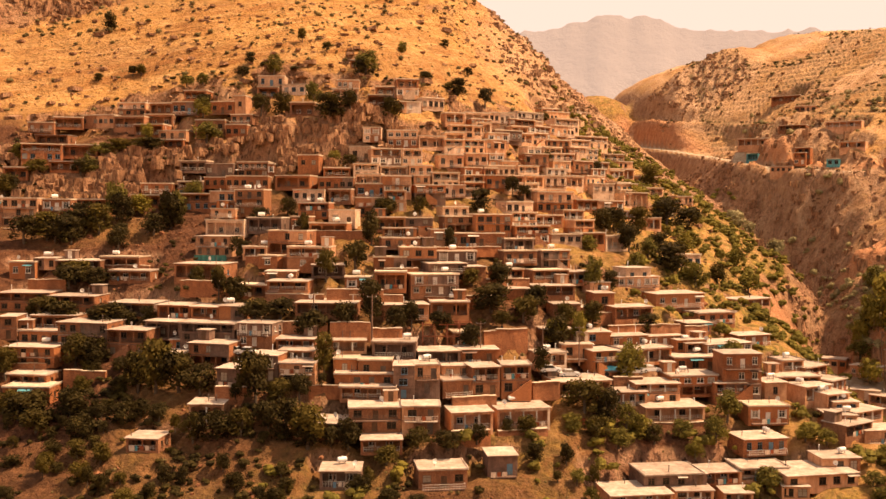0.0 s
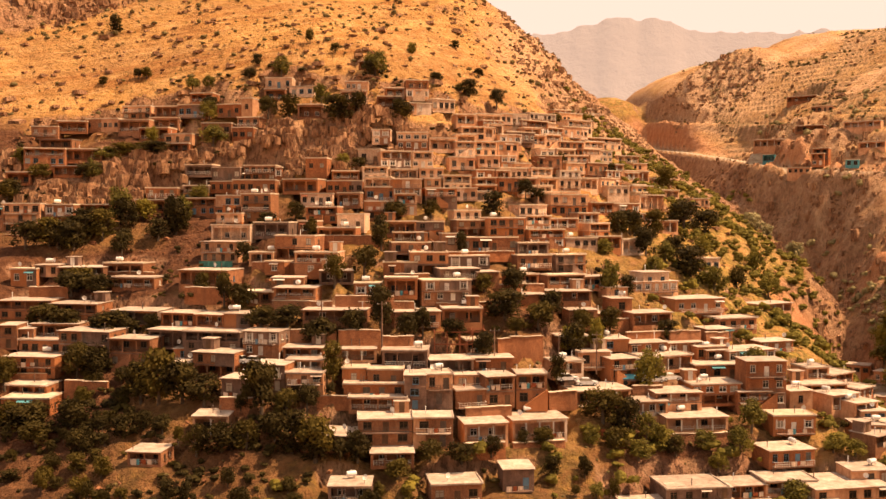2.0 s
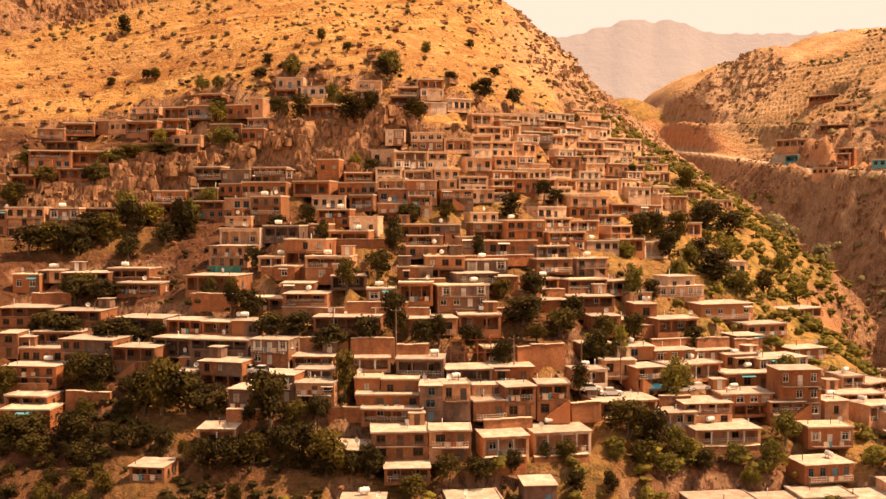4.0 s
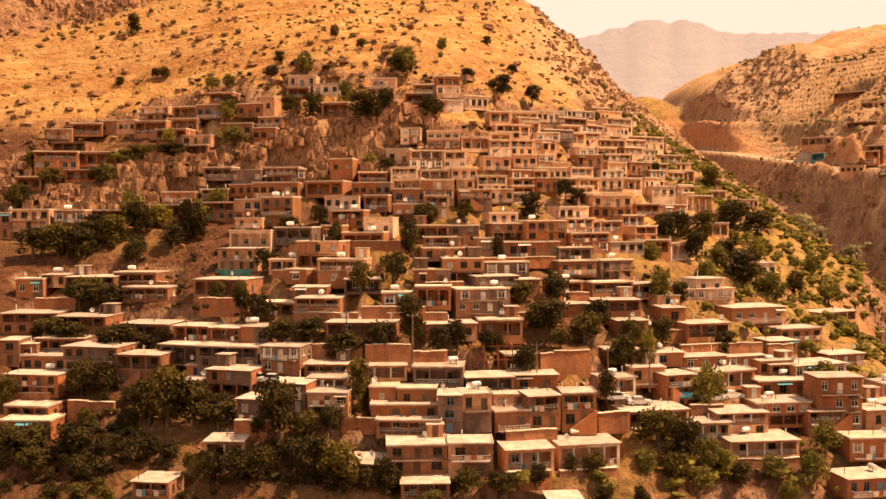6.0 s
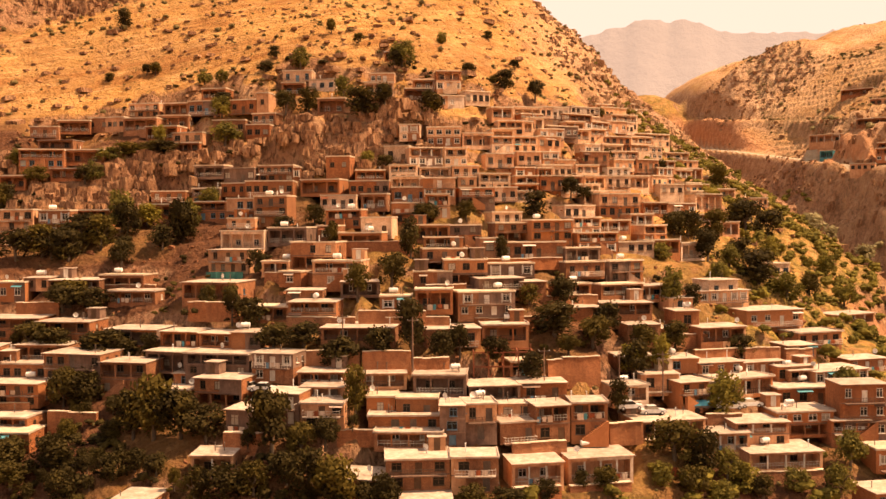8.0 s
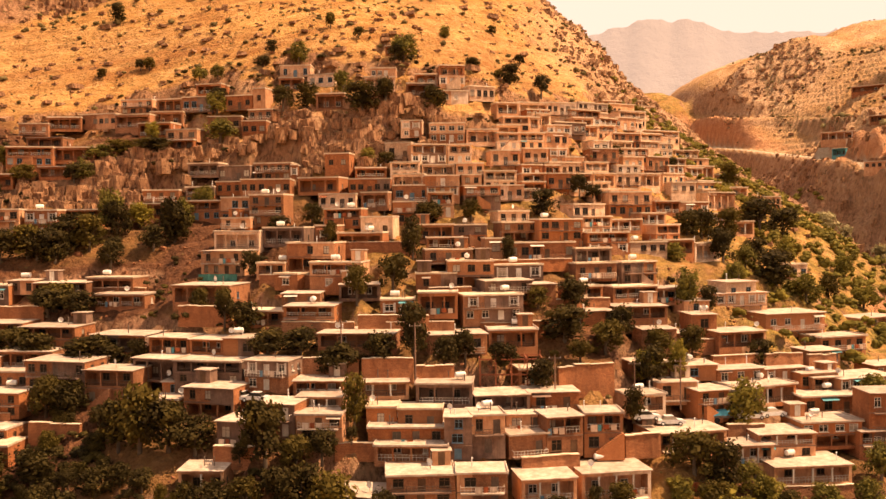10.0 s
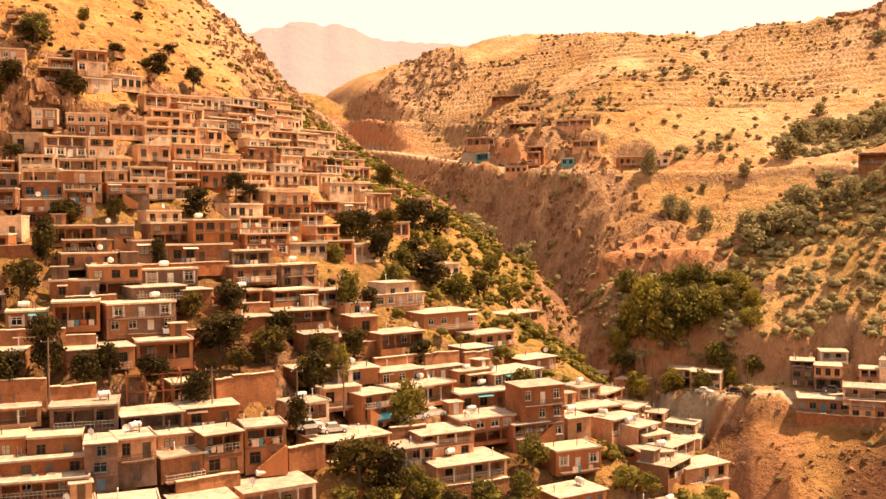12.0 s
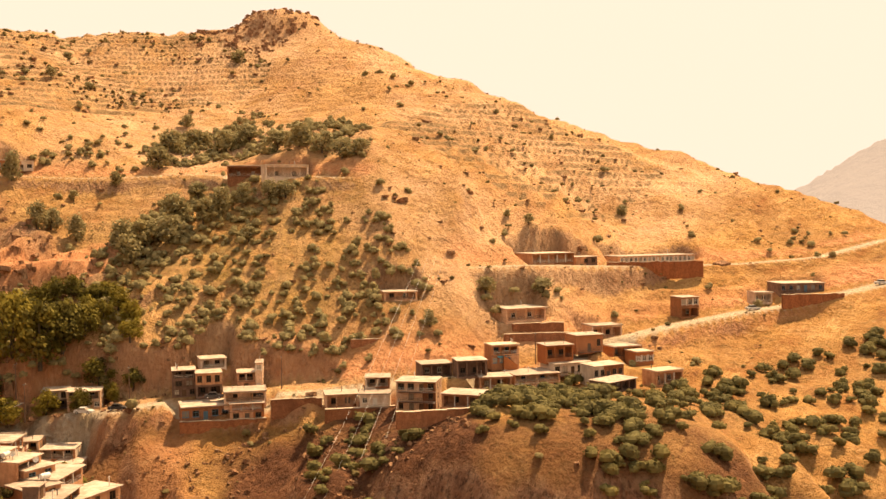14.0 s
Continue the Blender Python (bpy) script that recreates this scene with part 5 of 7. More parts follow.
house(35.8, 290.0, 114.8, 8.6, 5.4, 3.8, 2, 25, HAZED_STONE, "m", "", 1.8)
house(18.6, 267.7, 111.9, 4.8, 5.0, 3.1, 1, 20, PLASTER, "m", "k", 0.3)
house(35.4, 287.0, 113.0, 6.3, 5.0, 3.2, 1, 26, HAZED_STONE, "m", "", 0.6)
house(42.5, 294.8, 113.2, 8.9, 5.1, 3.5, 1, 31, STONE, "m", "k", 1.8)
house(8.1, 259.1, 109.9, 5.1, 5.0, 2.9, 1, 20, BRICK, "m", "k", 1.0)
house(13.0, 261.9, 109.8, 3.9, 5.0, 3.0, 1, 19, STONE, "m", "v", 0.9)
house(32.9, 279.3, 110.0, 6.5, 5.0, 3.6, 2, 22, HAZED_STONE, "m", "k", 0.3)
house(48.0, 296.5, 110.5, 5.9, 5.0, 3.9, 2, 30, BRICK, "m", "", 1.0)
house(59.1, 318.1, 112.0, 10.8, 5.8, 3.5, 1, 32, PLASTER, "m", "", 2.3)
house(8.3, 254.6, 108.0, 5.5, 5.0, 2.6, 1, 9, PLASTER, "m", "v", 1.9)
house(14.4, 257.9, 107.4, 5.9, 5.0, 3.3, 1, 12, BRICK, "m", "", 1.5)
house(19.7, 261.6, 107.5, 5.1, 5.0, 3.3, 1, 24, BRICK, "m", "", 1.1)
house(25.4, 266.4, 107.8, 5.8, 5.0, 3.2, 1, 23, HAZED_STONE, "m", "v", 1.6)
house(31.9, 272.7, 108.5, 6.9, 5.0, 2.7, 1, 21, HAZED_STONE, "m", "", 1.8)
house(38.2, 279.5, 108.2, 6.6, 5.0, 3.3, 1, 30, HAZED_STONE, "m", "v", 1.4)
house(45.7, 288.3, 108.5, 8.3, 5.0, 3.4, 1, 41, HAZED_STONE, "m", "k", 1.1)
house(8.2, 252.0, 105.8, 5.7, 5.0, 2.8, 1, 19, BRICK, "m", "v", 0.8)
house(19.4, 258.6, 106.1, 5.1, 5.0, 2.6, 1, 35, HAZED_STONE, "m", "", 0.5)
house(24.3, 262.8, 106.0, 4.6, 5.0, 2.9, 1, 25, HAZED_STONE, "m", "v", 0.4)
house(47.6, 284.9, 106.6, 7.4, 5.0, 2.9, 1, 24, HAZED_STONE, "m", "", 2.2)
house(57.3, 299.3, 107.1, 8.3, 5.0, 2.9, 1, 29, PLASTER, "m", "", 1.4)
house(7.3, 248.0, 104.5, 4.0, 5.0, 2.4, 1, 12, HAZED_STONE, "m", "v", 1.0)
house(25.0, 259.8, 104.0, 6.6, 5.0, 3.1, 1, 20, HAZED_STONE, "m", "", 1.2)
house(30.7, 264.5, 104.3, 4.1, 5.0, 2.9, 1, 18, HAZED_STONE, "m", "", 1.7)
house(56.7, 294.7, 105.1, 7.0, 5.0, 2.9, 1, 38, HAZED_STONE, "m", "", 0.8)
house(-67.1, 258.3, 111.2, 7.5, 5.1, 2.9, 1, -9, CONCRETE, "m", "", 0.3)
house(-51.0, 258.0, 110.1, 8.5, 6.1, 3.8, 2, -4, STONE, "m", "", 0.3)
house(-20.2, 252.4, 109.7, 6.6, 5.0, 3.6, 2, -3, HAZED_STONE, "m", "v", 0.5)
house(16.0, 264.5, 110.6, 8.1, 5.5, 3.0, 1, 22, HAZED_STONE, "m", "", 1.6)
house(23.9, 268.9, 109.6, 6.5, 5.0, 4.2, 2, 23, HAZED_STONE, "m", "v", 0.3)
house(-66.6, 253.7, 104.9, 6.7, 5.0, 3.6, 2, -6, STONE, "m", "v", 0.3)
house(-17.9, 241.3, 104.3, 8.1, 6.1, 3.4, 1, 4, STONE, "m", "k", 0.8)
house(-3.2, 242.5, 103.7, 7.9, 5.8, 3.8, 2, 11, BRICK, "m", "", 1.4)
house(2.8, 246.8, 104.6, 6.1, 5.0, 3.1, 1, 9, HAZED_STONE, "m", "k", 0.4)
house(-33.7, 241.1, 103.2, 7.8, 5.8, 2.9, 1, 1, HAZED_STONE, "m", "k", 0.3)
house(40.3, 267.9, 101.3, 7.1, 5.0, 3.1, 1, 23, STONE, "m", "", 1.6)
house(-53.5, 234.0, 97.4, 6.6, 5.0, 3.8, 2, -15, PLASTER, "m", "", 0.6)
house(-12.3, 224.3, 96.1, 7.3, 5.5, 3.3, 1, 6, BRICK, "m", "", 0.3)
house(-5.6, 225.6, 95.7, 6.5, 5.0, 3.6, 2, 4, BRICK, "m", "", 0.5)
house(-26.0, 217.7, 94.6, 8.6, 6.3, 3.4, 1, -5, BRICK, "m", "", 0.3)
house(21.6, 230.3, 93.5, 8.9, 6.1, 4.0, 2, 17, STONE, "m", "v", 0.9)
house(38.0, 243.5, 92.5, 7.7, 5.0, 3.2, 1, 25, BRICK, "m", "v", 1.4)
house(17.8, 223.1, 91.8, 7.9, 5.1, 2.8, 1, 24, CONCRETE, "m", "", 1.7)
house(1.2, 202.7, 86.0, 8.5, 6.1, 3.8, 2, 17, STONE, "r", "", 0.3)
house(31.3, 218.5, 84.4, 7.6, 5.0, 2.9, 1, 21, PLASTER, "r", "", 0.3)
house(-31.2, 193.1, 82.8, 8.3, 6.1, 3.7, 2, -3, BRICK, "r", "", 1.0)
house(117.4, 241.9, 49.9, 7.4, 5.3, 2.3, 1, -50, WHITEWASH, "r", "", 2.8)
house(116.5, 237.0, 47.6, 5.6, 5.0, 2.3, 1, -47, HAZED_STONE, "r", "", 2.5)
house(79.2, 187.1, 61.6, 5.5, 5.0, 2.3, 1, 6, PLASTER, "r", "", 0.9)
house(76.3, 181.7, 60.1, 5.7, 5.0, 2.3, 1, -1, BRICK, "r", "", 0.7)
house(84.1, 180.0, 57.7, 9.3, 5.0, 2.3, 1, 11, PLASTER, "r", "", 3.0)
house(115.0, 250.5, 51.0, 6.0, 5.0, 2.3, 1, -49, PLASTER, "r", "", 2.6)
house(126.4, 256.4, 58.0, 5.8, 5.0, 4.2, 2, -39, CONCRETE, "r", "g", 0.6)
house(128.4, 248.3, 58.4, 7.2, 5.3, 4.1, 2, -44, HAZED_STONE, "r", "v", 0.8)
house(143.6, 232.0, 60.5, 5.2, 5.0, 6.1, 3, -38, CONCRETE, "r", "v", 0.5)
house(145.6, 225.8, 60.8, 5.8, 5.0, 5.4, 2, -39, CONCRETE, "r", "g", 0.4)
house(152.8, 232.3, 65.8, 6.1, 5.0, 2.4, 1, -32, WHITEWASH, "r", "", 3.0)
house(153.7, 222.2, 61.5, 4.1, 5.0, 4.0, 2, -42, PLASTER, "r", "v", 0.4)
house(154.7, 219.0, 61.6, 1.6, 5.0, 6.3, 3, -48, HAZED_STONE, "r", "", 0.3)
house(139.3, 219.8, 57.1, 10.4, 7.7, 3.0, 1, -36, BRICK, "r", "", 2.2)
house(144.9, 212.7, 57.1, 7.4, 5.5, 3.5, 2, -43, PLASTER, "r", "v", 1.5)
house(145.8, 214.2, 60.6, 9.2, 6.9, 2.3, 1, -42, HAZED_STONE, "r", "", 1.5)
house(157.4, 195.9, 59.3, 7.3, 5.4, 3.0, 1, -44, HAZED_STONE, "r", "g", 0.8)
house(160.0, 188.7, 59.8, 6.7, 5.0, 2.8, 1, -54, WHITEWASH, "r", "", 1.5)
house(160.4, 177.7, 59.9, 8.6, 6.3, 6.3, 3, -66, HAZED_STONE, "r", "k", 1.2)
house(176.5, 183.7, 64.6, 7.3, 5.3, 3.0, 1, -39, CONCRETE, "r", "g", 0.6)
house(179.1, 175.7, 64.9, 7.0, 5.1, 3.7, 1, -43, CONCRETE, "r", "g", 0.4)
house(165.1, 192.0, 63.0, 5.6, 5.0, 2.3, 1, -52, WHITEWASH, "r", "", 0.3)
house(160.6, 166.3, 61.5, 8.6, 6.0, 3.0, 1, -76, PLASTER, "r", "", 0.8)
house(181.7, 171.0, 61.7, 7.5, 5.5, 3.2, 1, -45, PLASTER, "r", "", 0.7)
house(190.8, 174.0, 66.2, 6.9, 5.0, 4.7, 2, -37, BRICK, "m", "", 1.1)
house(190.2, 165.0, 61.0, 11.4, 7.8, 3.9, 2, -36, HAZED_STONE, "r", "v", 0.3)
house(199.5, 164.2, 67.2, 7.2, 5.0, 3.4, 1, -36, BRICK, "r", "v", 1.0)
house(200.3, 161.2, 63.7, 10.3, 6.6, 2.8, 1, -31, WHITEWASH, "r", "", 0.3)
house(197.0, 150.3, 63.9, 8.7, 5.0, 3.3, 1, -25, WHITEWASH, "r", "", 1.8)
house(208.6, 160.9, 68.3, 7.5, 5.0, 4.0, 1, -32, BRICK, "r", "", 0.6)
house(228.5, 165.7, 69.4, 8.8, 5.8, 3.1, 1, -36, HAZED_STONE, "r", "g", 0.4)
house(217.5, 155.2, 66.2, 7.9, 5.0, 2.7, 1, -31, BRICK, "r", "", 0.8)
house(215.8, 149.7, 64.9, 5.0, 5.0, 3.2, 1, -33, BRICK, "m", "", 0.4)
house(208.3, 140.3, 61.8, 8.0, 5.0, 3.4, 1, -27, PLASTER, "m", "", 0.3)
house(191.3, 144.4, 62.7, 10.3, 5.0, 2.3, 1, -12, CONCRETE, "r", "g", 1.6)
house(216.0, 182.9, 74.0, 12.0, 7.8, 3.4, 1, -29, HAZED_STONE, "r", "", 0.9)
house(192.4, 206.2, 80.2, 8.6, 6.3, 2.3, 1, -40, HAZED_STONE, "r", "", 0.3)
house(244.7, 190.4, 87.8, 15.5, 8.5, 3.1, 1, -23, PLASTER, "r", "", 1.0)
house(257.5, 186.1, 87.2, 8.4, 5.0, 2.3, 1, -22, PLASTER, "r", "", 1.9)
house(285.1, 174.8, 86.8, 31.0, 8.5, 2.3, 1, -26, HAZED_STONE, "r", "", 0.4)
house(257.1, 153.9, 73.1, 6.0, 5.0, 5.4, 2, -32, BRICK, "r", "g", 1.2)
house(277.2, 139.5, 75.8, 5.4, 5.0, 3.1, 1, -47, WHITEWASH, "r", "", 0.3)
house(287.8, 131.5, 78.7, 13.7, 8.5, 2.6, 1, -49, CONCRETE, "r", "", 1.5)
house(139.1, 376.0, 120.7, 4.7, 5.0, 4.4, 2, -34, BRICK, "m", "v", 0.8)
house(166.1, 349.8, 118.7, 9.9, 7.3, 3.2, 1, -19, BRICK, "m", "", 2.0)
house(173.5, 345.3, 118.6, 7.0, 5.1, 3.0, 1, -18, PLASTER, "m", "", 1.3)
house(147.8, 365.1, 119.8, 4.7, 5.0, 2.3, 1, -26, TURQUOISE, "m", "", 0.8)
house(131.4, 409.6, 124.1, 5.6, 5.0, 2.9, 1, -49, TURQUOISE, "m", "", 1.3)
house(130.8, 372.9, 117.3, 8.2, 6.1, 2.3, 1, -27, PLASTER, "m", "", 2.7)
house(206.2, 276.9, 114.8, 11.2, 8.4, 3.7, 1, -46, STONE, "m", "", 3.0)
house(205.5, 258.5, 114.0, 12.8, 8.5, 3.8, 1, -35, WHITEWASH, "m", "", 3.0)
house(171.4, 484.0, 158.0, 14.1, 8.5, 2.7, 1, -37, STONE, "m", "", 3.0)
house(59.3, 408.7, 141.0, 7.4, 5.2, 2.7, 1, 31, HAZED_STONE, "m", "k", 1.9)
house(53.8, 398.7, 142.3, 6.2, 5.2, 2.5, 1, 33, HAZED_STONE, "m", "v", 2.2)
house(62.1, 349.8, 119.8, 9.1, 5.2, 2.6, 1, 25, HAZED_STONE, "m", "", 1.7)
house(49.9, 307.6, 114.6, 7.9, 5.2, 2.5, 1, 29, PLASTER, "m", "v", 2.0)
house(71.8, 338.4, 111.4, 9.2, 5.2, 2.5, 1, 31, PLASTER, "m", "", 2.2)
house(70.7, 322.9, 106.9, 8.4, 5.2, 2.6, 1, 28, HAZED_STONE, "m", "", 2.3)
house(56.1, 299.0, 107.5, 5.9, 5.2, 2.9, 1, 34, STONE, "m", "", 2.2)
house(83.4, 332.0, 104.4, 6.7, 5.2, 2.5, 1, 23, PLASTER, "m", "k", 2.1)
house(54.2, 277.0, 99.0, 7.7, 5.2, 2.5, 1, 24, PLASTER, "m", "", 2.4)
house(60.8, 277.0, 96.0, 5.1, 5.2, 3.5, 1, 22, PLASTER, "m", "", 2.4)
house(40.1, 362.0, 137.6, 7.3, 5.2, 2.5, 1, 24, PLASTER, "m", "v", 1.9)
house(65.9, 347.7, 117.1, 6.2, 5.2, 2.5, 1, 25, PLASTER, "m", "", 2.4)
house(56.8, 314.5, 112.3, 6.6, 5.2, 2.5, 1, 33, PLASTER, "m", "v", 1.8)
house(69.4, 297.5, 99.8, 6.3, 5.2, 2.5, 1, 27, STONE, "m", "", 2.3)
house(134.2, 415.8, 130.7, 14.4, 5.0, 3.1, 1, -35, PLASTER, "m", "v", 2.6)
house(143.4, 396.4, 135.4, 10.9, 5.0, 2.4, 1, -32, STONE, "m", "", 2.6)
house(158.9, 383.4, 135.7, 13.7, 5.0, 2.4, 1, -35, PLASTER, "m", "", 2.6)
house(155.9, 367.4, 126.5, 9.4, 5.0, 2.4, 1, -35, PLASTER, "m", "", 2.6)
house(164.3, 438.3, 147.9, 9.4, 5.0, 2.5, 1, -32, STONE, "m", "", 2.6)
house(140.6, 377.0, 122.5, 5.7, 5.0, 4.7, 2, -31, BRICK, "m", "v", 2.6)


# ---- plants ----
def crown_soup(rng, lobes, leaves, size):
    """Many small leaves set on uneven clumps, within a crown 1 m wide and 1 m high."""
    s = Soup()
    for k in range(lobes):
        a, z = rng.uniform(0, 6.283), 0.14 + 0.74 * rng.random() ** 0.8
        r = 0.36 * math.sqrt(rng.random()) * math.sin(math.pi * min(0.95, 0.26 + z * 0.66)) ** 0.7
        c, q = Vector((r * math.cos(a), r * math.sin(a), z)), rng.uniform(0.12, 0.22)
        for j in range(leaves):
            p = Vector((rng.gauss(0, 1), rng.gauss(0, 1), rng.gauss(0, 1))).normalized()
            e = c + p * q * rng.uniform(0.55, 1.12)
            u = (p + 0.9 * Vector((rng.gauss(0, 1), rng.gauss(0, 1), rng.gauss(0, 1)))).normalized().orthogonal().normalized()
            v = p.cross(u).normalized() if abs(p.dot(u)) < 0.99 else u.orthogonal()
            g = size * rng.uniform(0.6, 1.4)
            u, v = u * g, v * g * 0.7
            s.quad(e - u, e - v, e + u, e + v)
    return s


def bush_soup(rng, lobes, leaves, size):
    """A shrub 1 m wide and high: dented leafy domes with loose leaves standing off them."""
    s = Soup()
    for k in range(lobes):
        a = rng.uniform(0, 6.283)
        q = rng.uniform(0.2, 0.32) if lobes > 2 else rng.uniform(0.3, 0.42)
        r = rng.uniform(0.0, 0.27) if lobes > 1 else 0.0
        c = Vector((r * math.cos(a), r * math.sin(a), rng.uniform(0.25, 0.62)))
        n, lat = 6, (-0.5, 0.25, 0.95, 1.5708)
        ring = [[c + q * rng.uniform(0.78, 1.08) * Vector((math.cos(e) * math.cos(j * 1.0472 + k), math.cos(e) * math.sin(j * 1.0472 + k), math.sin(e))) for j in range(n)] for e in lat[:-1]] + [[c + Vector((0, 0, q * 0.95))] * n]
        for lo, hi in zip(ring, ring[1:]):
            for j in range(n):
                s.quad(lo[j], lo[(j + 1) % n], hi[(j + 1) % n], hi[j])
        for j in range(leaves):
            p = Vector((rng.gauss(0, 1), rng.gauss(0, 1), rng.gauss(0.35, 1))).normalized()
            e = c + p * q * rng.uniform(0.85, 1.22)
            u = (p + 0.8 * Vector((rng.gauss(0, 1), rng.gauss(0, 1), rng.gauss(0, 1)))).normalized().orthogonal().normalized()
            v = p.cross(u).normalized() if abs(p.dot(u)) < 0.99 else u.orthogonal()
            g = size * rng.uniform(0.6, 1.4)
            u, v = u * g, v * g * 0.7
            s.quad(e - u, e - v, e + u, e + v)
    return s


def trunk_soup(rng):
    s = Soup()
    top = Vector((rng.uniform(-0.03, 0.03), rng.uniform(-0.03, 0.03), 0.32))
    s.tube((0, 0, -0.15), top, 0.045, 0.032, 7)
    for k in range(5):
        a = k * 1.257 + rng.uniform(-0.4, 0.4)
        e = Vector((0.24 * math.cos(a), 0.24 * math.sin(a), rng.uniform(0.45, 0.72)))
        s.tube(top * rng.uniform(0.75, 1.0), e, 0.024, 0.010, 5, caps=False)
    return s


tree_dice = random.Random(9)
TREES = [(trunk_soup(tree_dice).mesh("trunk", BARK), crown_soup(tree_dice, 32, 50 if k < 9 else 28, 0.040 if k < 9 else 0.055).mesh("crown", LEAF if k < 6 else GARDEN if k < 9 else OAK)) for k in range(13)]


def tree(x, y, wide, high):
    """A garden tree: short forked trunk and an uneven leafy crown."""
    trunk, crown = tree_dice.choice(TREES[2:9] if y > 236 and x < 100 else TREES[:6] if x < 20 else TREES[4:9] if x < 45 else TREES[6:9] if x < 100 or x < 158 and 240 < y < 300 else TREES[9:])
    for hx, hy, hz, w, d, turn in PADS:  # no tree grows through a house: it stands on the terrace before it
        c, t = math.cos(radians(turn)), math.sin(radians(turn))
        u, v = (x - hx) * c + (y - hy) * t, -(x - hx) * t + (y - hy) * c
        if abs(u) < w / 2 + 0.4 and -1.0 < v < d + 0.4:
            v = -1.0 - 0.22 * wide
            x, y = hx + u * c - v * t, hy + u * t + v * c
    ob = new("tree")
    z = float(ground(x, y))
    ob.matrix_basis = pose(x, y, z, 0, 0, tree_dice.uniform(0, 360)) @ Matrix.Diagonal((max(wide, 1.5) * 1.05, max(wide, 1.5) * 1.05, max(high, 1.4), 1))
    big = "large" if wide > 6 else "small" if wide < 3.5 else "round"
    tagged(ob, f"{big} {'dark green' if x < 100 else 'olive green'} broadleaf tree growing on the {'terraced' if x < 100 else 'dry'} slope", "tree", "hillside trees")
    part("trunk", trunk, ob)
    part("crown", crown, ob)
    return ob


def thicket(name, label, spots, mat, seed, lobes, leaves, size, wide, high):
    """Countless low shrubs as one object."""
    rng = random.Random(seed)
    base = [np.array([list(p) for p in bush_soup(rng, lobes, leaves, size).v], dtype=np.float32) for k in range(7)]
    out = []
    for (x, y), z in zip(spots, ground(spots[:, 0], spots[:, 1])):
        b = base[rng.randrange(7)]
        a, w = rng.uniform(0, 6.283), rng.uniform(*wide)
        h = w * rng.uniform(*high)
        c, s = math.cos(a) * w, math.sin(a) * w
        out.append(np.stack([b[:, 0] * c - b[:, 1] * s + x, b[:, 0] * s + b[:, 1] * c + y, (b[:, 2] - 0.12) * h + z], -1))
    v = np.concatenate(out)
    me = bpy.data.meshes.new(name)
    n = len(v) // 4
    me.vertices.add(len(v))
    me.vertices.foreach_set("co", v.ravel())
    me.loops.add(4 * n)
    me.loops.foreach_set("vertex_index", np.arange(4 * n))
    me.polygons.add(n)
    me.polygons.foreach_set("loop_start", np.arange(0, 4 * n, 4))
    me.update()
    me.materials.append(mat)
    return tagged(new(name, me), label, "shrubs", kind="stuff")


def scatter(n, x0, x1, y0, y1, seed, keep):
    rng = np.random.default_rng(seed)
    p = rng.uniform((x0, y0), (x1, y1), (n, 2))
    return p[keep(p[:, 0], p[:, 1], rng.uniform(0, 1, n))]


def clear(x, y, front=1.2):
    """True away from the houses."""
    free = np.ones(len(x), bool)
    for hx, hy, hz, w, d, turn in PADS:
        c, s = math.cos(radians(turn)), math.sin(radians(turn))
        u, v = (x - hx) * c + (y - hy) * s, -(x - hx) * s + (y - hy) * c
        free &= ~((abs(u) < w / 2 + 0.8) & (v > -front) & (v < d + 0.5))
    return free


# ---- single trees: place, spread, height ----
tree(-74.6, 174.2, 8.1, 5.4)
tree(-66.4, 171.0, 7.1, 5.3)
tree(-71.4, 168.2, 6.9, 4.3)
tree(-66.8, 187.2, 6.8, 5.9)
tree(-70.7, 188.1, 5.9, 5.9)
tree(-55.5, 174.6, 6.3, 7.2)
tree(-51.9, 173.3, 8.0, 9.8)
tree(-47.4, 172.0, 7.9, 7.9)
tree(-43.5, 171.7, 6.2, 5.3)
tree(-55.9, 167.0, 5.1, 4.3)
tree(-62.1, 165.1, 5.1, 4.2)
tree(-32.5, 166.6, 7.6, 9.3)
tree(-28.2, 165.8, 5.0, 5.0)
tree(-20.9, 165.6, 7.5, 6.7)
tree(-24.9, 167.0, 5.1, 4.2)
tree(-21.4, 173.7, 4.4, 7.1)
tree(-26.3, 160.3, 6.5, 7.3)
tree(-15.8, 161.3, 4.9, 4.9)
tree(-13.9, 168.5, 4.3, 3.4)
tree(-37.7, 160.3, 6.5, 4.9)
tree(-41.9, 160.6, 4.9, 4.9)
tree(-33.7, 160.5, 4.9, 4.9)
tree(-29.4, 161.7, 4.9, 4.9)
tree(-22.3, 157.9, 4.8, 4.0)
tree(-18.4, 158.6, 4.0, 3.2)
tree(-15.5, 158.2, 4.0, 3.2)
tree(-9.1, 157.5, 4.7, 3.2)
tree(-4.0, 158.7, 4.8, 3.2)
tree(1.1, 160.0, 5.6, 3.2)
tree(6.0, 162.2, 4.1, 3.2)
tree(14.6, 169.6, 4.7, 3.4)
tree(26.2, 175.2, 7.9, 6.2)
tree(30.4, 174.8, 6.2, 7.0)
tree(33.7, 174.0, 4.4, 4.4)
tree(54.0, 180.4, 5.4, 5.4)
tree(23.7, 171.0, 4.3, 3.4)
tree(27.8, 170.6, 5.1, 4.3)
tree(31.7, 170.8, 5.1, 3.4)
tree(38.5, 172.6, 4.3, 3.5)
tree(44.3, 174.9, 4.4, 3.5)
tree(50.1, 174.1, 5.2, 4.4)
tree(55.3, 173.3, 5.2, 3.5)
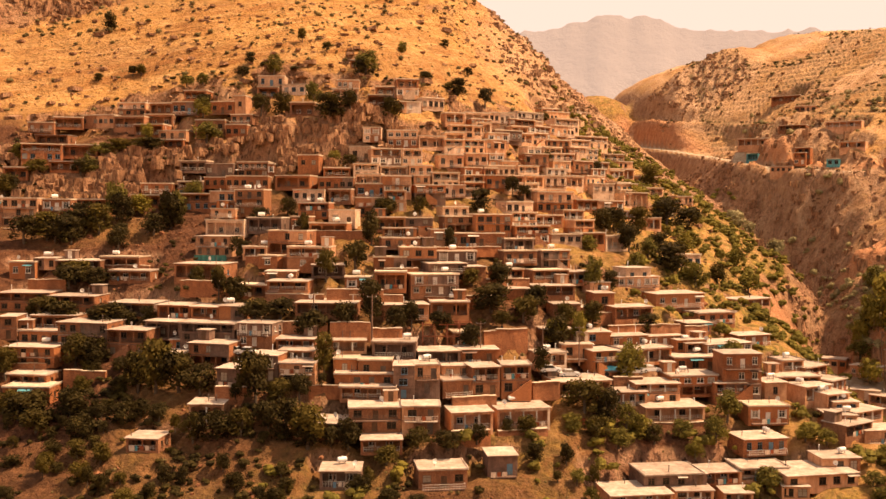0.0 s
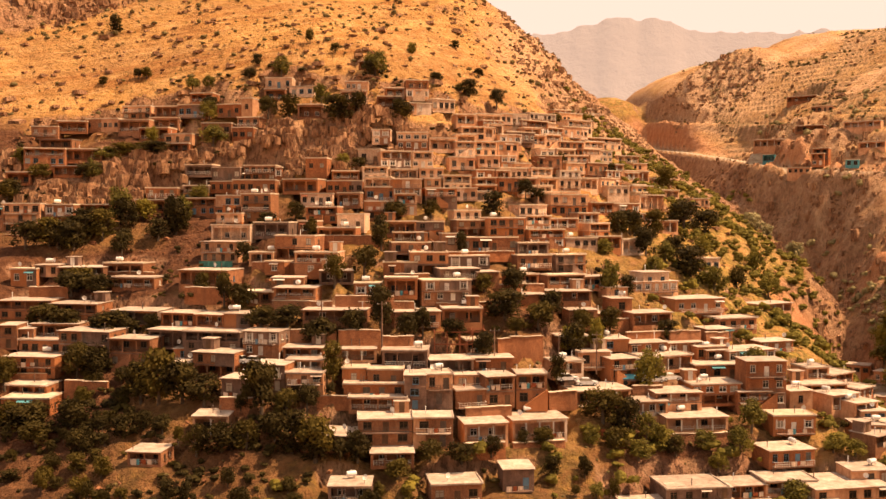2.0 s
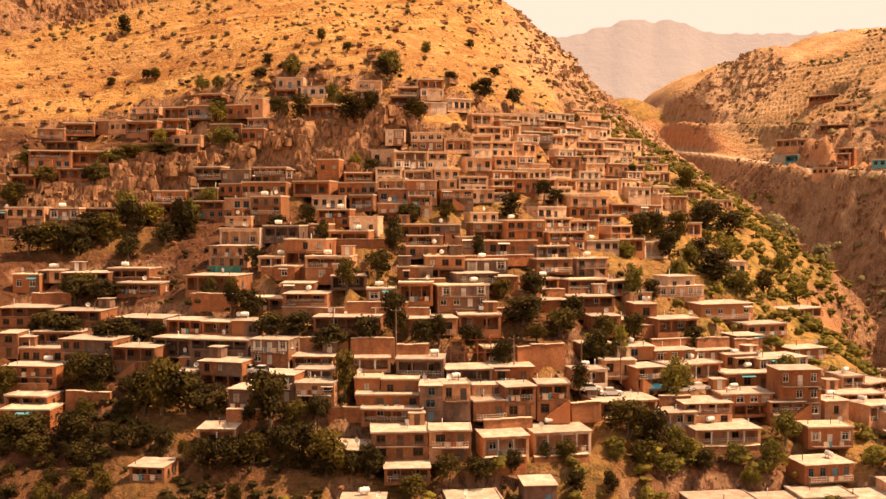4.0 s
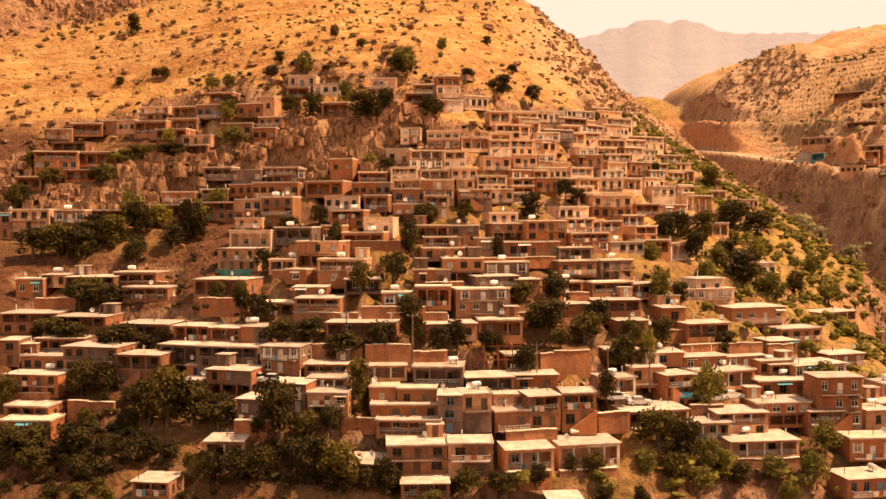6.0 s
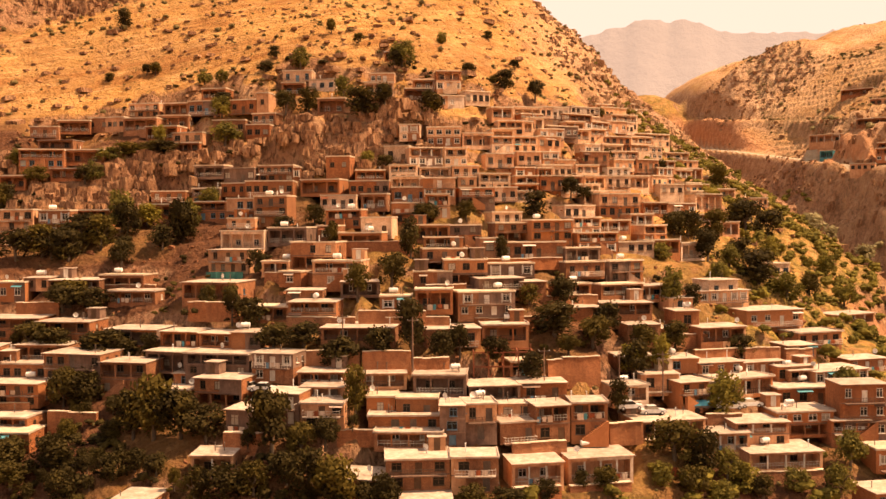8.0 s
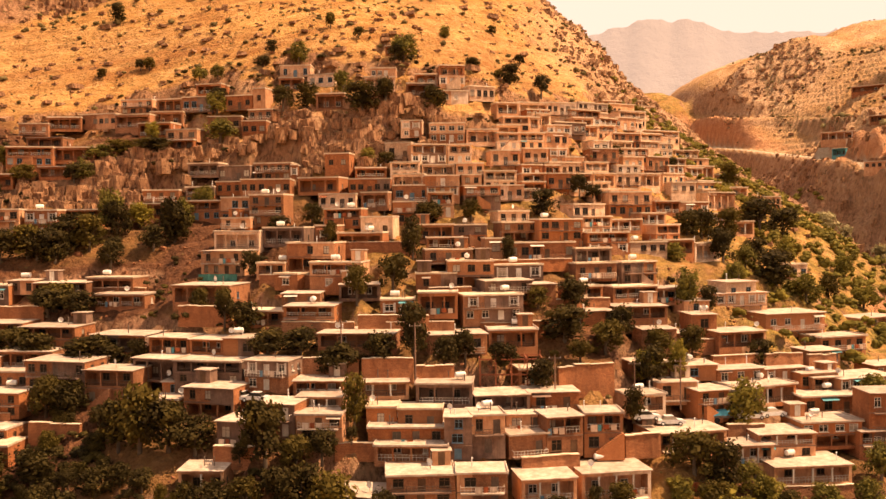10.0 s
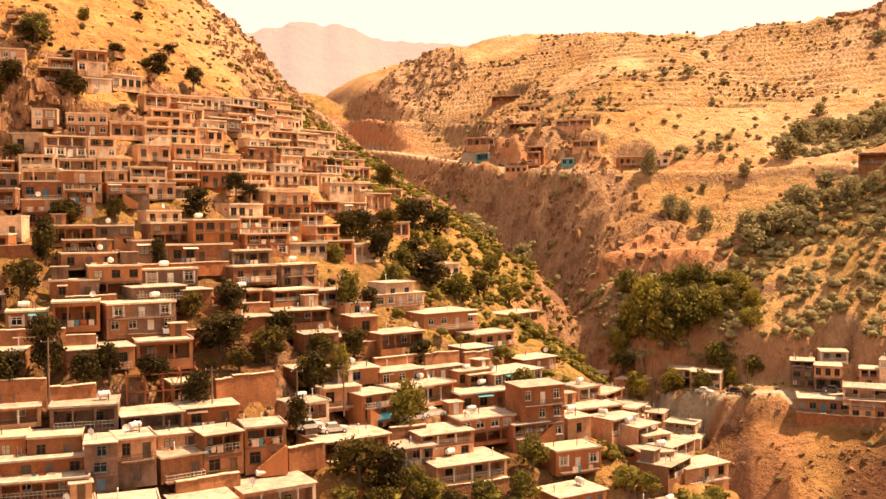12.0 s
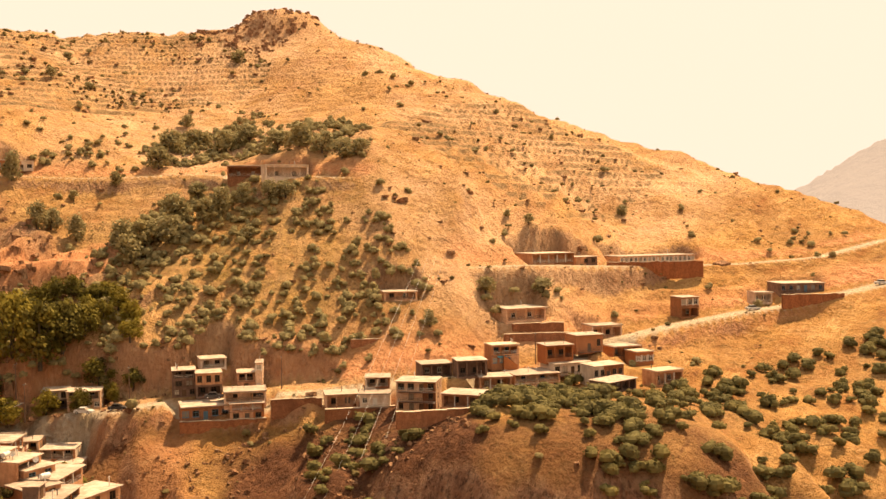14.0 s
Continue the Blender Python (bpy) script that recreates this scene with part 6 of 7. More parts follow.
tree(36.3, 174.0, 5.2, 4.4)
tree(10.1, 173.5, 2.6, 3.0)
tree(-83.7, 186.0, 5.8, 5.8)
tree(-75.7, 184.8, 5.8, 4.8)
tree(-78.0, 174.5, 5.4, 5.4)
tree(-87.4, 232.0, 9.9, 7.4)
tree(-91.4, 226.7, 7.3, 6.1)
tree(-80.7, 237.9, 6.4, 8.9)
tree(-76.8, 243.6, 7.8, 5.2)
tree(-66.5, 234.4, 6.2, 10.0)
tree(-65.9, 241.1, 5.2, 6.4)
tree(-76.6, 228.4, 4.9, 4.3)
tree(-81.6, 220.6, 8.2, 4.1)
tree(-75.7, 210.2, 7.8, 4.4)
tree(-81.6, 209.4, 7.8, 4.4)
tree(-65.5, 202.1, 9.6, 5.3)
tree(-58.0, 202.0, 4.2, 4.8)
tree(-51.6, 204.3, 3.7, 4.8)
tree(-46.0, 197.0, 4.1, 6.2)
tree(-46.1, 215.7, 4.0, 4.5)
tree(-41.3, 203.3, 6.4, 4.8)
tree(-24.1, 203.6, 5.3, 5.8)
tree(-18.5, 202.8, 6.3, 6.3)
tree(-30.1, 226.1, 3.6, 4.8)
tree(-15.7, 212.1, 4.4, 7.7)
tree(-13.8, 231.9, 7.3, 4.9)
tree(-5.5, 234.2, 4.9, 4.3)
tree(-37.4, 232.3, 4.9, 4.3)
tree(-43.6, 235.5, 5.0, 3.7)
tree(-31.9, 188.5, 7.8, 3.9)
tree(-26.3, 185.7, 5.7, 3.8)
tree(-36.9, 188.3, 6.8, 3.9)
tree(-23.7, 192.0, 6.9, 4.5)
tree(-18.4, 191.2, 5.9, 4.9)
tree(-13.8, 185.8, 5.7, 7.6)
tree(-9.0, 184.0, 4.7, 4.7)
tree(-7.7, 194.2, 4.0, 5.0)
tree(4.8, 187.6, 4.8, 4.8)
tree(-0.1, 185.9, 5.7, 3.8)
tree(10.1, 211.1, 6.0, 5.5)
tree(5.4, 203.3, 4.2, 3.7)
tree(17.5, 208.9, 5.4, 5.4)
tree(9.8, 194.9, 9.0, 5.5)
tree(16.6, 196.1, 7.0, 6.0)
tree(21.4, 199.4, 6.1, 6.1)
tree(31.8, 223.6, 5.8, 7.0)
tree(30.3, 210.3, 5.4, 4.9)
tree(34.2, 201.9, 7.2, 6.7)
tree(22.8, 192.8, 4.9, 4.9)
tree(27.3, 197.6, 4.0, 6.1)
tree(17.1, 187.1, 3.8, 4.8)
tree(55.0, 213.3, 5.5, 5.5)
tree(33.7, 246.4, 5.2, 3.9)
tree(47.8, 246.4, 6.5, 7.7)
tree(54.5, 268.9, 7.1, 7.1)
tree(46.2, 259.5, 8.2, 6.8)
tree(42.6, 257.4, 6.8, 5.4)
tree(66.4, 285.0, 10.6, 9.1)
tree(74.8, 293.3, 9.3, 7.8)
tree(59.0, 246.8, 10.3, 7.7)
tree(64.0, 242.4, 7.6, 6.3)
tree(67.2, 267.8, 7.1, 5.6)
tree(110.4, 363.9, 9.8, 9.8)
tree(67.1, 293.6, 7.8, 6.2)
tree(41.9, 212.8, 5.5, 4.4)
tree(38.2, 217.8, 4.5, 4.5)
tree(47.5, 235.8, 4.9, 4.9)
tree(73.8, 257.4, 5.4, 5.4)
tree(86.4, 282.5, 6.0, 6.0)
tree(84.8, 265.8, 7.0, 5.6)
tree(110.4, 318.3, 6.8, 6.8)
tree(110.4, 347.2, 5.6, 5.6)
tree(57.8, 258.4, 6.8, 5.4)
tree(11.9, 190.4, 4.9, 3.4)
tree(9.7, 243.0, 6.4, 5.8)
tree(18.4, 255.5, 4.7, 4.7)
tree(-0.6, 228.4, 3.0, 4.8)
tree(23.4, 212.6, 5.5, 4.4)
tree(53.4, 250.1, 5.2, 5.2)
tree(-24.2, 301.7, 8.1, 7.3)
tree(-25.5, 293.5, 4.7, 4.7)
tree(-13.6, 319.9, 4.3, 3.8)
tree(4.4, 300.2, 6.4, 5.6)
tree(13.0, 302.0, 5.7, 5.7)
tree(-32.1, 271.3, 10.2, 7.3)
tree(-26.4, 273.1, 5.8, 5.8)
tree(-46.1, 276.2, 7.4, 6.7)
tree(-52.6, 278.4, 6.0, 6.0)
tree(-37.5, 278.7, 6.0, 6.0)
tree(-14.9, 276.6, 7.4, 5.9)
tree(-66.1, 269.1, 8.7, 5.8)
tree(-82.1, 266.3, 11.5, 3.6)
tree(-89.7, 267.0, 8.7, 3.6)
tree(-93.3, 264.8, 8.6, 3.6)
tree(-70.1, 281.6, 6.1, 5.3)
tree(-51.8, 295.4, 5.6, 5.6)
tree(-45.3, 309.4, 3.4, 4.2)
tree(-36.9, 305.2, 3.6, 3.3)
tree(-108.4, 303.3, 3.3, 2.5)
tree(-95.5, 304.9, 4.2, 3.7)
tree(-98.0, 304.8, 3.3, 3.0)
tree(-107.8, 254.9, 6.9, 4.1)
tree(-95.0, 258.0, 5.6, 4.9)
tree(-111.6, 246.6, 6.7, 5.3)
tree(35.1, 340.0, 5.5, 3.7)
tree(68.7, 340.0, 7.3, 7.3)
tree(57.1, 302.4, 6.5, 4.8)
tree(48.2, 306.1, 3.3, 3.3)
tree(-25.1, 258.7, 4.8, 3.4)
tree(-29.3, 258.6, 4.1, 2.8)
tree(0.5, 358.3, 3.5, 2.7)
tree(16.2, 270.7, 4.3, 2.9)
tree(30.8, 284.3, 3.0, 3.8)
tree(-69.6, 292.4, 6.3, 3.2)
tree(-61.2, 294.4, 4.8, 3.2)
tree(-114.7, 332.6, 5.5, 6.4)
tree(-73.3, 294.3, 4.0, 3.5)
tree(-78.3, 294.6, 4.8, 3.2)
tree(-96.5, 256.5, 5.5, 4.2)
tree(-5.6, 301.9, 4.9, 3.2)
tree(1.7, 302.2, 3.6, 2.9)
tree(8.5, 337.2, 4.0, 3.3)
tree(-59.9, 299.6, 4.1, 3.6)
tree(-83.3, 284.6, 4.6, 3.9)
tree(166.0, 338.9, 7.1, 8.8)
tree(190.7, 320.3, 4.7, 4.4)
tree(158.4, 313.5, 6.6, 8.2)
tree(162.8, 313.3, 6.7, 6.7)
tree(165.3, 304.5, 6.6, 8.2)
tree(177.3, 323.5, 3.5, 3.5)
tree(124.5, 270.8, 12.1, 16.1)
tree(127.2, 263.5, 12.0, 14.7)
tree(132.7, 262.7, 12.2, 12.2)
tree(140.2, 286.3, 7.4, 6.6)
tree(141.8, 269.2, 7.1, 7.1)
tree(137.7, 261.0, 8.2, 8.2)
tree(147.5, 261.1, 7.1, 5.7)
tree(142.7, 250.3, 6.8, 5.4)
tree(135.4, 288.8, 8.7, 7.3)
tree(213.9, 194.0, 6.0, 4.5)
tree(227.4, 184.3, 6.9, 4.6)
tree(190.4, 195.7, 4.2, 4.2)
tree(251.3, 202.4, 3.4, 3.1)
tree(312.6, 199.8, 4.4, 4.0)
tree(222.3, 251.5, 8.7, 6.3)
tree(226.2, 246.8, 5.2, 4.5)
tree(164.9, 279.4, 9.4, 7.8)
tree(169.7, 289.4, 9.7, 8.1)
tree(171.5, 281.6, 9.6, 8.0)
tree(175.3, 275.4, 9.6, 8.0)
tree(182.3, 281.3, 9.9, 8.3)
tree(184.0, 271.0, 8.1, 7.3)
tree(190.7, 271.3, 8.3, 7.5)
tree(195.6, 267.0, 6.7, 5.8)
tree(198.0, 289.7, 7.0, 6.1)
tree(224.6, 335.3, 10.2, 8.1)
tree(209.4, 322.7, 9.6, 7.7)
tree(237.5, 335.3, 10.5, 6.3)
tree(236.3, 318.7, 10.2, 8.1)
tree(243.5, 314.6, 10.3, 8.2)
tree(227.0, 284.0, 9.4, 7.5)
tree(222.9, 269.8, 10.8, 7.2)
tree(224.0, 261.2, 8.9, 7.1)
tree(200.0, 253.9, 6.6, 4.9)
tree(197.9, 257.6, 6.6, 6.6)
tree(184.7, 253.3, 4.7, 3.8)
tree(255.7, 363.0, 6.8, 4.6)
tree(320.6, 402.7, 8.1, 6.5)
tree(242.7, 407.4, 4.7, 3.8)
tree(230.3, 416.4, 5.1, 4.2)
tree(269.8, 463.5, 4.8, 3.7)
tree(138.9, 275.0, 8.2, 6.4)
tree(149.8, 267.6, 7.4, 6.4)
tree(145.6, 287.4, 8.0, 5.9)
tree(127.8, 284.5, 5.8, 5.1)
tree(136.7, 254.0, 9.5, 6.4)
tree(142.8, 260.7, 6.1, 5.8)
tree(118.2, 270.0, 8.0, 4.7)
tree(143.0, 280.5, 6.4, 7.1)
tree(147.6, 256.5, 6.3, 6.3)
tree(134.3, 272.8, 5.8, 5.6)
tree(150.4, 273.7, 9.7, 5.3)
tree(123.6, 280.9, 8.7, 6.0)
tree(147.3, 279.8, 6.8, 5.7)
tree(140.6, 246.7, 5.9, 5.4)
tree(136.0, 282.5, 8.5, 7.4)
tree(123.1, 276.4, 5.5, 6.6)
tree(119.8, 273.9, 5.6, 6.9)
tree(131.6, 286.2, 6.4, 7.3)
tree(131.5, 292.7, 6.6, 6.9)
tree(140.6, 264.8, 6.1, 7.1)
tree(130.4, 271.3, 7.2, 7.1)
tree(-60.2, 170.8, 4.1, 2.7)
tree(-49.2, 166.3, 4.0, 3.0)
tree(-58.9, 155.1, 4.1, 3.4)
tree(-25.5, 147.0, 3.7, 2.4)
tree(-61.2, 160.2, 4.0, 3.0)
tree(-59.1, 162.8, 2.7, 2.0)
tree(-66.4, 176.1, 3.1, 3.5)
tree(75.2, 161.9, 4.2, 3.0)
tree(-56.4, 179.6, 4.0, 2.0)
tree(-67.6, 178.6, 2.9, 2.8)
tree(45.7, 171.6, 3.6, 3.1)
tree(-65.2, 155.6, 2.8, 3.5)
tree(24.6, 155.4, 3.0, 2.4)
tree(-62.6, 169.7, 2.9, 2.2)
tree(-45.5, 162.9, 2.2, 2.9)
tree(-59.7, 167.3, 2.6, 3.1)
tree(-3.8, 148.0, 3.9, 2.2)
tree(-51.5, 152.6, 2.4, 2.0)
tree(-58.4, 164.8, 1.9, 2.3)
tree(-52.9, 168.1, 3.7, 3.0)
tree(-67.7, 182.6, 2.5, 3.5)
tree(-8.2, 147.5, 3.9, 2.5)
tree(-72.8, 161.1, 4.6, 1.9)
tree(-49.7, 148.5, 3.8, 2.7)
tree(74.8, 164.9, 3.8, 2.5)
tree(-7.1, 152.1, 2.1, 2.6)
tree(-65.4, 180.7, 2.8, 3.6)
tree(-54.2, 152.0, 2.7, 3.2)
tree(-52.0, 177.8, 2.7, 2.5)
tree(21.4, 163.1, 2.9, 3.6)
tree(-56.9, 153.0, 2.4, 3.5)
tree(-29.7, 158.6, 2.2, 1.7)
tree(-24.4, 150.0, 3.5, 2.3)
tree(-68.1, 165.9, 2.3, 2.3)
tree(-61.4, 181.9, 3.4, 2.7)
tree(-66.4, 167.5, 2.1, 2.5)
tree(-11.5, 151.1, 2.0, 3.3)
tree(-55.8, 170.1, 2.7, 2.0)
tree(-73.6, 163.6, 2.2, 2.1)
tree(80.2, 172.5, 4.1, 3.2)
tree(22.6, 158.5, 2.8, 2.8)
tree(67.2, 176.1, 4.1, 3.2)
tree(-25.6, 152.1, 2.9, 2.4)
tree(-28.0, 147.0, 2.5, 2.6)
tree(-66.1, 161.7, 4.0, 2.4)
tree(-71.3, 154.0, 2.3, 1.9)
tree(-64.9, 166.5, 2.0, 3.3)
tree(-46.1, 150.0, 2.7, 2.3)
tree(-36.2, 167.5, 2.5, 2.6)
tree(-21.3, 169.7, 2.0, 2.4)
tree(-77.1, 169.5, 2.0, 2.8)
tree(-41.4, 152.6, 2.3, 3.3)
tree(19.3, 158.0, 2.1, 1.9)
tree(-59.3, 175.4, 3.5, 3.5)
tree(-44.5, 153.1, 3.3, 2.9)
tree(70.9, 175.6, 4.5, 2.7)
tree(-56.7, 158.6, 3.6, 3.4)
tree(15.7, 161.1, 3.3, 3.3)
tree(-35.2, 153.6, 2.6, 2.9)
tree(-63.5, 157.6, 2.6, 2.0)
tree(-65.6, 158.1, 3.5, 3.7)
tree(-68.9, 151.0, 2.7, 2.7)
tree(25.7, 160.0, 2.3, 3.2)
tree(-32.6, 150.0, 4.0, 3.4)
tree(-62.4, 171.7, 2.2, 2.4)
tree(-98.1, 225.1, 7.9, 6.3)
tree(-93.3, 226.8, 8.1, 6.8)
tree(-87.7, 226.5, 7.2, 6.5)
tree(-82.9, 231.8, 7.9, 7.6)
tree(-79.1, 237.0, 6.9, 8.2)
tree(-69.4, 230.8, 5.9, 5.1)
tree(-66.3, 234.9, 7.8, 7.2)
tree(-81.0, 220.5, 7.5, 5.0)
tree(-76.1, 225.2, 5.8, 5.0)
tree(-83.6, 208.6, 7.6, 4.8)
tree(-76.8, 207.2, 7.5, 4.4)
tree(-67.8, 203.7, 7.4, 4.5)
tree(-62.6, 202.8, 5.6, 4.0)
tree(-114.3, 259.7, 5.2, 4.6)
tree(-112.1, 246.2, 6.4, 5.2)
tree(-64.2, 258.6, 5.7, 4.3)
tree(125.5, 258.0, 6.8, 5.6)
tree(131.0, 251.5, 5.8, 5.2)
tree(135.5, 248.5, 5.0, 4.6)
tree(121.0, 263.0, 7.0, 6.0)


# ---- small things ----
def retaining_wall(x, y, z, length, high, turn):
    """A terrace wall of rough stone with a coping of flat slabs."""
    ob = new("retaining_wall")
    ob.matrix_basis = pose(x, y, z, 0, 0, turn)
    tagged(ob, "rough brown stone retaining wall holding up a terrace", "wall", "terrace walls")
    s = Soup()
    n = max(2, int(length / 1.2))
    rng = random.Random(int(x * 10) + int(y))
    tops = [high * rng.uniform(0.93, 1.04) for k in range(n + 1)]
    outs = [rng.uniform(-0.12, 0.08) for k in range(n + 1)]
    for k in range(n):
        a, b = -length / 2 + length * k / n, -length / 2 + length * (k + 1) / n
        f = [(a, outs[k] - 0.1, -1.2), (b, outs[k + 1] - 0.1, -1.2), (b, outs[k + 1] + 0.1, tops[k + 1]), (a, outs[k] + 0.1, tops[k])]
        r = [(a, 0.75, -1.2), (b, 0.75, -1.2), (b, 0.75, tops[k + 1]), (a, 0.75, tops[k])]
        s.quad(*f)
        s.quad(r[1], r[0], r[3], r[2])
        s.quad(f[3], f[2], r[2], r[3])
        if k == 0:
            s.quad(f[0], f[3], r[3], r[0])
        if k == n - 1:
            s.quad(f[1], r[1], r[2], f[2])
    part("wall", s.mesh("wall", STONE), ob)
    s = Soup()
    for k in range(n):
        a, b = -length / 2 + length * k / n, -length / 2 + length * (k + 1) / n
        h = max(tops[k], tops[k + 1])
        s.box(a + 0.02, b - 0.02, min(outs[k], outs[k + 1]) - 0.02, 0.8, h + 0.004, h + rng.uniform(0.08, 0.14))
    part("coping", s.mesh("coping", EARTH_ROOF), ob)
    return ob


def water_tank():
    """A lying cylinder tank on a low frame."""
    ob = new("water_tank")
    tagged(ob, "white metal water tank lying on a flat roof", "water tank", "roof tanks")
    s = Soup()
    s.tube((-0.7, 0, 0.72), (0.7, 0, 0.72), 0.42, 0.42, 14)
    for e in (-1, 1):
        s.tube((e * 0.7, 0, 0.72), (e * 0.8, 0, 0.72), 0.42, 0.26, 14)
    s.tube((0, 0, 1.1), (0, 0, 1.24), 0.12, 0.12, 10)
    part("tank", s.mesh("tank", TANK_PAINT), ob)
    for a in (-0.45, 0.45):
        for b in (-0.3, 0.3):
            s = Soup()
            s.box(a - 0.03, a + 0.03, b - 0.03, b + 0.03, 0, 0.5)
            part("leg", s.mesh("leg", IRON), ob)
    return ob


def satellite_dish():
    ob = new("satellite_dish")
    tagged(ob, "pale satellite dish on a short roof mast", "satellite dish", "roof dishes")
    s = Soup()
    s.tube((0, 0, 0), (0, 0, 0.9), 0.03, 0.03, 8)
    part("mast", s.mesh("mast", IRON), ob)
    s, n = Soup(), 14
    rings = [(0.0, 0.0), (0.25, 0.04), (0.45, 0.13)]
    for (r0, d0), (r1, d1) in zip(rings, rings[1:]):
        for k in range(n):
            p, q = 2 * math.pi * k / n, 2 * math.pi * (k + 1) / n
            for o in (0, 0.02):
                s.quad((r0 * math.cos(p), -d0 - o, 0.95 + r0 * math.sin(p)), (r1 * math.cos(p), -d1 - o, 0.95 + r1 * math.sin(p)), (r1 * math.cos(q), -d1 - o, 0.95 + r1 * math.sin(q)), (r0 * math.cos(q), -d0 - o, 0.95 + r0 * math.sin(q)))
    part("reflector", s.mesh("reflector", TANK_PAINT), ob)
    s = Soup()
    s.tube((0, -0.02, 0.6), (0, -0.5, 0.9), 0.015, 0.015, 6)
    s.box(-0.04, 0.04, -0.56, -0.48, 0.86, 0.96)
    part("receiver", s.mesh("receiver", IRON), ob)
    return ob


def car(paint, label):
    """A small saloon car: body with bonnet and boot, glasshouse, wheels, lamps."""
    ob = new("car")
    tagged(ob, label, "car", "parked cars")
    prof = [(-2.05, 0.35), (-2.1, 0.62), (-2.0, 0.82), (-1.25, 0.9), (1.0, 0.88), (1.95, 0.76), (2.1, 0.6), (2.08, 0.35)]
    s = Soup()
    half = 0.82
    for (a, b), (c, d) in zip(prof, prof[1:]):
        s.quad((a, -half, b), (c, -half, d), (c, half, d), (a, half, b))
    for e in (-half, half):
        for (a, b), (c, d) in zip(prof, prof[1:]):
            s.quad((a, e, 0.3), (c, e, 0.3), (c, e, d), (a, e, b))
    s.quad((-2.05, -half, 0.3), (2.08, -half, 0.3), (2.08, half, 0.3), (-2.05, half, 0.3))
    part("body", s.mesh("body", paint), ob)
    s = Soup()
    low, top = [(-1.35, 0.78), (0.95, 0.78), (0.95, -0.78), (-1.35, -0.78)], [(-0.9, 0.62), (0.35, 0.62), (0.35, -0.62), (-0.9, -0.62)]
    for k in range(4):
        j = (k + 1) % 4
        s.quad((*low[k], 0.9), (*low[j], 0.9), (*top[j], 1.36), (*top[k], 1.36))
    part("glasshouse", s.mesh("glasshouse", PANE), ob)
    s = Soup()
    s.box(-0.95, 0.4, -0.65, 0.65, 1.362, 1.43)
    part("roof", s.mesh("roof", paint), ob)
    for a in (-1.3, 1.3):
        for b in (-0.76, 0.76):
            s = Soup()
            s.tube((a, b - 0.1, 0.31), (a, b + 0.1, 0.31), 0.31, 0.31, 14)
            w = part("wheel", s.mesh("wheel", RUBBER), ob)
            s = Soup()
            e = math.copysign(0.105, b)
            s.tube((a, b + e * 0.96, 0.31), (a, b + e * 1.08, 0.31), 0.17, 0.15, 10)
            part("rim", s.mesh("rim", TANK_PAINT), w)
    for b in (-0.6, 0.6):
        s = Soup()
        s.box(2.06, 2.12, b - 0.15, b + 0.15, 0.58, 0.7)
        part("headlight", s.mesh("headlight", TANK_PAINT), ob)
        s = Soup()
        s.box(-2.13, -2.07, b - 0.15, b + 0.15, 0.6, 0.74)
        part("tail_lamp", s.mesh("tail_lamp", RED_SHEET), ob)
    return ob


def covered_truck(x, y, z, turn):
    """A small truck whose load is under a blue tarpaulin."""
    ob = new("truck")
    ob.matrix_basis = pose(x, y, z, 0, 0, turn)
    tagged(ob, "small truck with its load under a blue tarpaulin", "truck")
    s = Soup()
    s.box(1.6, 3.0, -0.95, 0.95, 0.6, 1.5)
    s.quad((1.6, -0.9, 1.5), (2.75, -0.9, 1.5), (2.45, -0.8, 2.2), (1.6, -0.8, 2.2))
    s.quad((1.6, 0.9, 1.5), (2.75, 0.9, 1.5), (2.45, 0.8, 2.2), (1.6, 0.8, 2.2))
    s.quad((2.75, -0.9, 1.5), (2.75, 0.9, 1.5), (2.45, 0.8, 2.2), (2.45, -0.8, 2.2))
    s.quad((1.6, -0.8, 2.2), (2.45, -0.8, 2.2), (2.45, 0.8, 2.2), (1.6, 0.8, 2.2))
    s.quad((1.6, -0.9, 1.5), (1.6, 0.9, 1.5), (1.6, 0.8, 2.2), (1.6, -0.8, 2.2))
    part("cab", s.mesh("cab", CAR_WHITE), ob)
    s = Soup()
    s.box(-2.6, 1.5, -1.0, 1.0, 0.8, 1.25)
    part("bed", s.mesh("bed", IRON), ob)
    s, n = Soup(), 10
    for i in range(n):
        for j in range(6):
            def cloth(u, v):
                a, b = -2.65 + 4.2 * u / n, -1.06 + 2.12 * v / 6
                edge = min(1.0, min(u, n - u) * 0.9) * min(1.0, min(v, 6 - v) * 0.8)
                return (a, b, 1.2 + edge * (0.75 + 0.18 * noise.noise(Vector((a * 0.9, b * 1.3, 2)))))
            s.quad(cloth(i, j), cloth(i + 1, j), cloth(i + 1, j + 1), cloth(i, j + 1))
    part("tarpaulin", s.mesh("tarpaulin", BLUE_SHEET), ob, label="bright blue tarpaulin")
    for a in (-1.7, 2.2):
        for b in (-0.9, 0.9):
            s = Soup()
            s.tube((a, b - 0.13, 0.45), (a, b + 0.13, 0.45), 0.45, 0.45, 14)
            part("wheel", s.mesh("wheel", RUBBER), ob)
    return ob


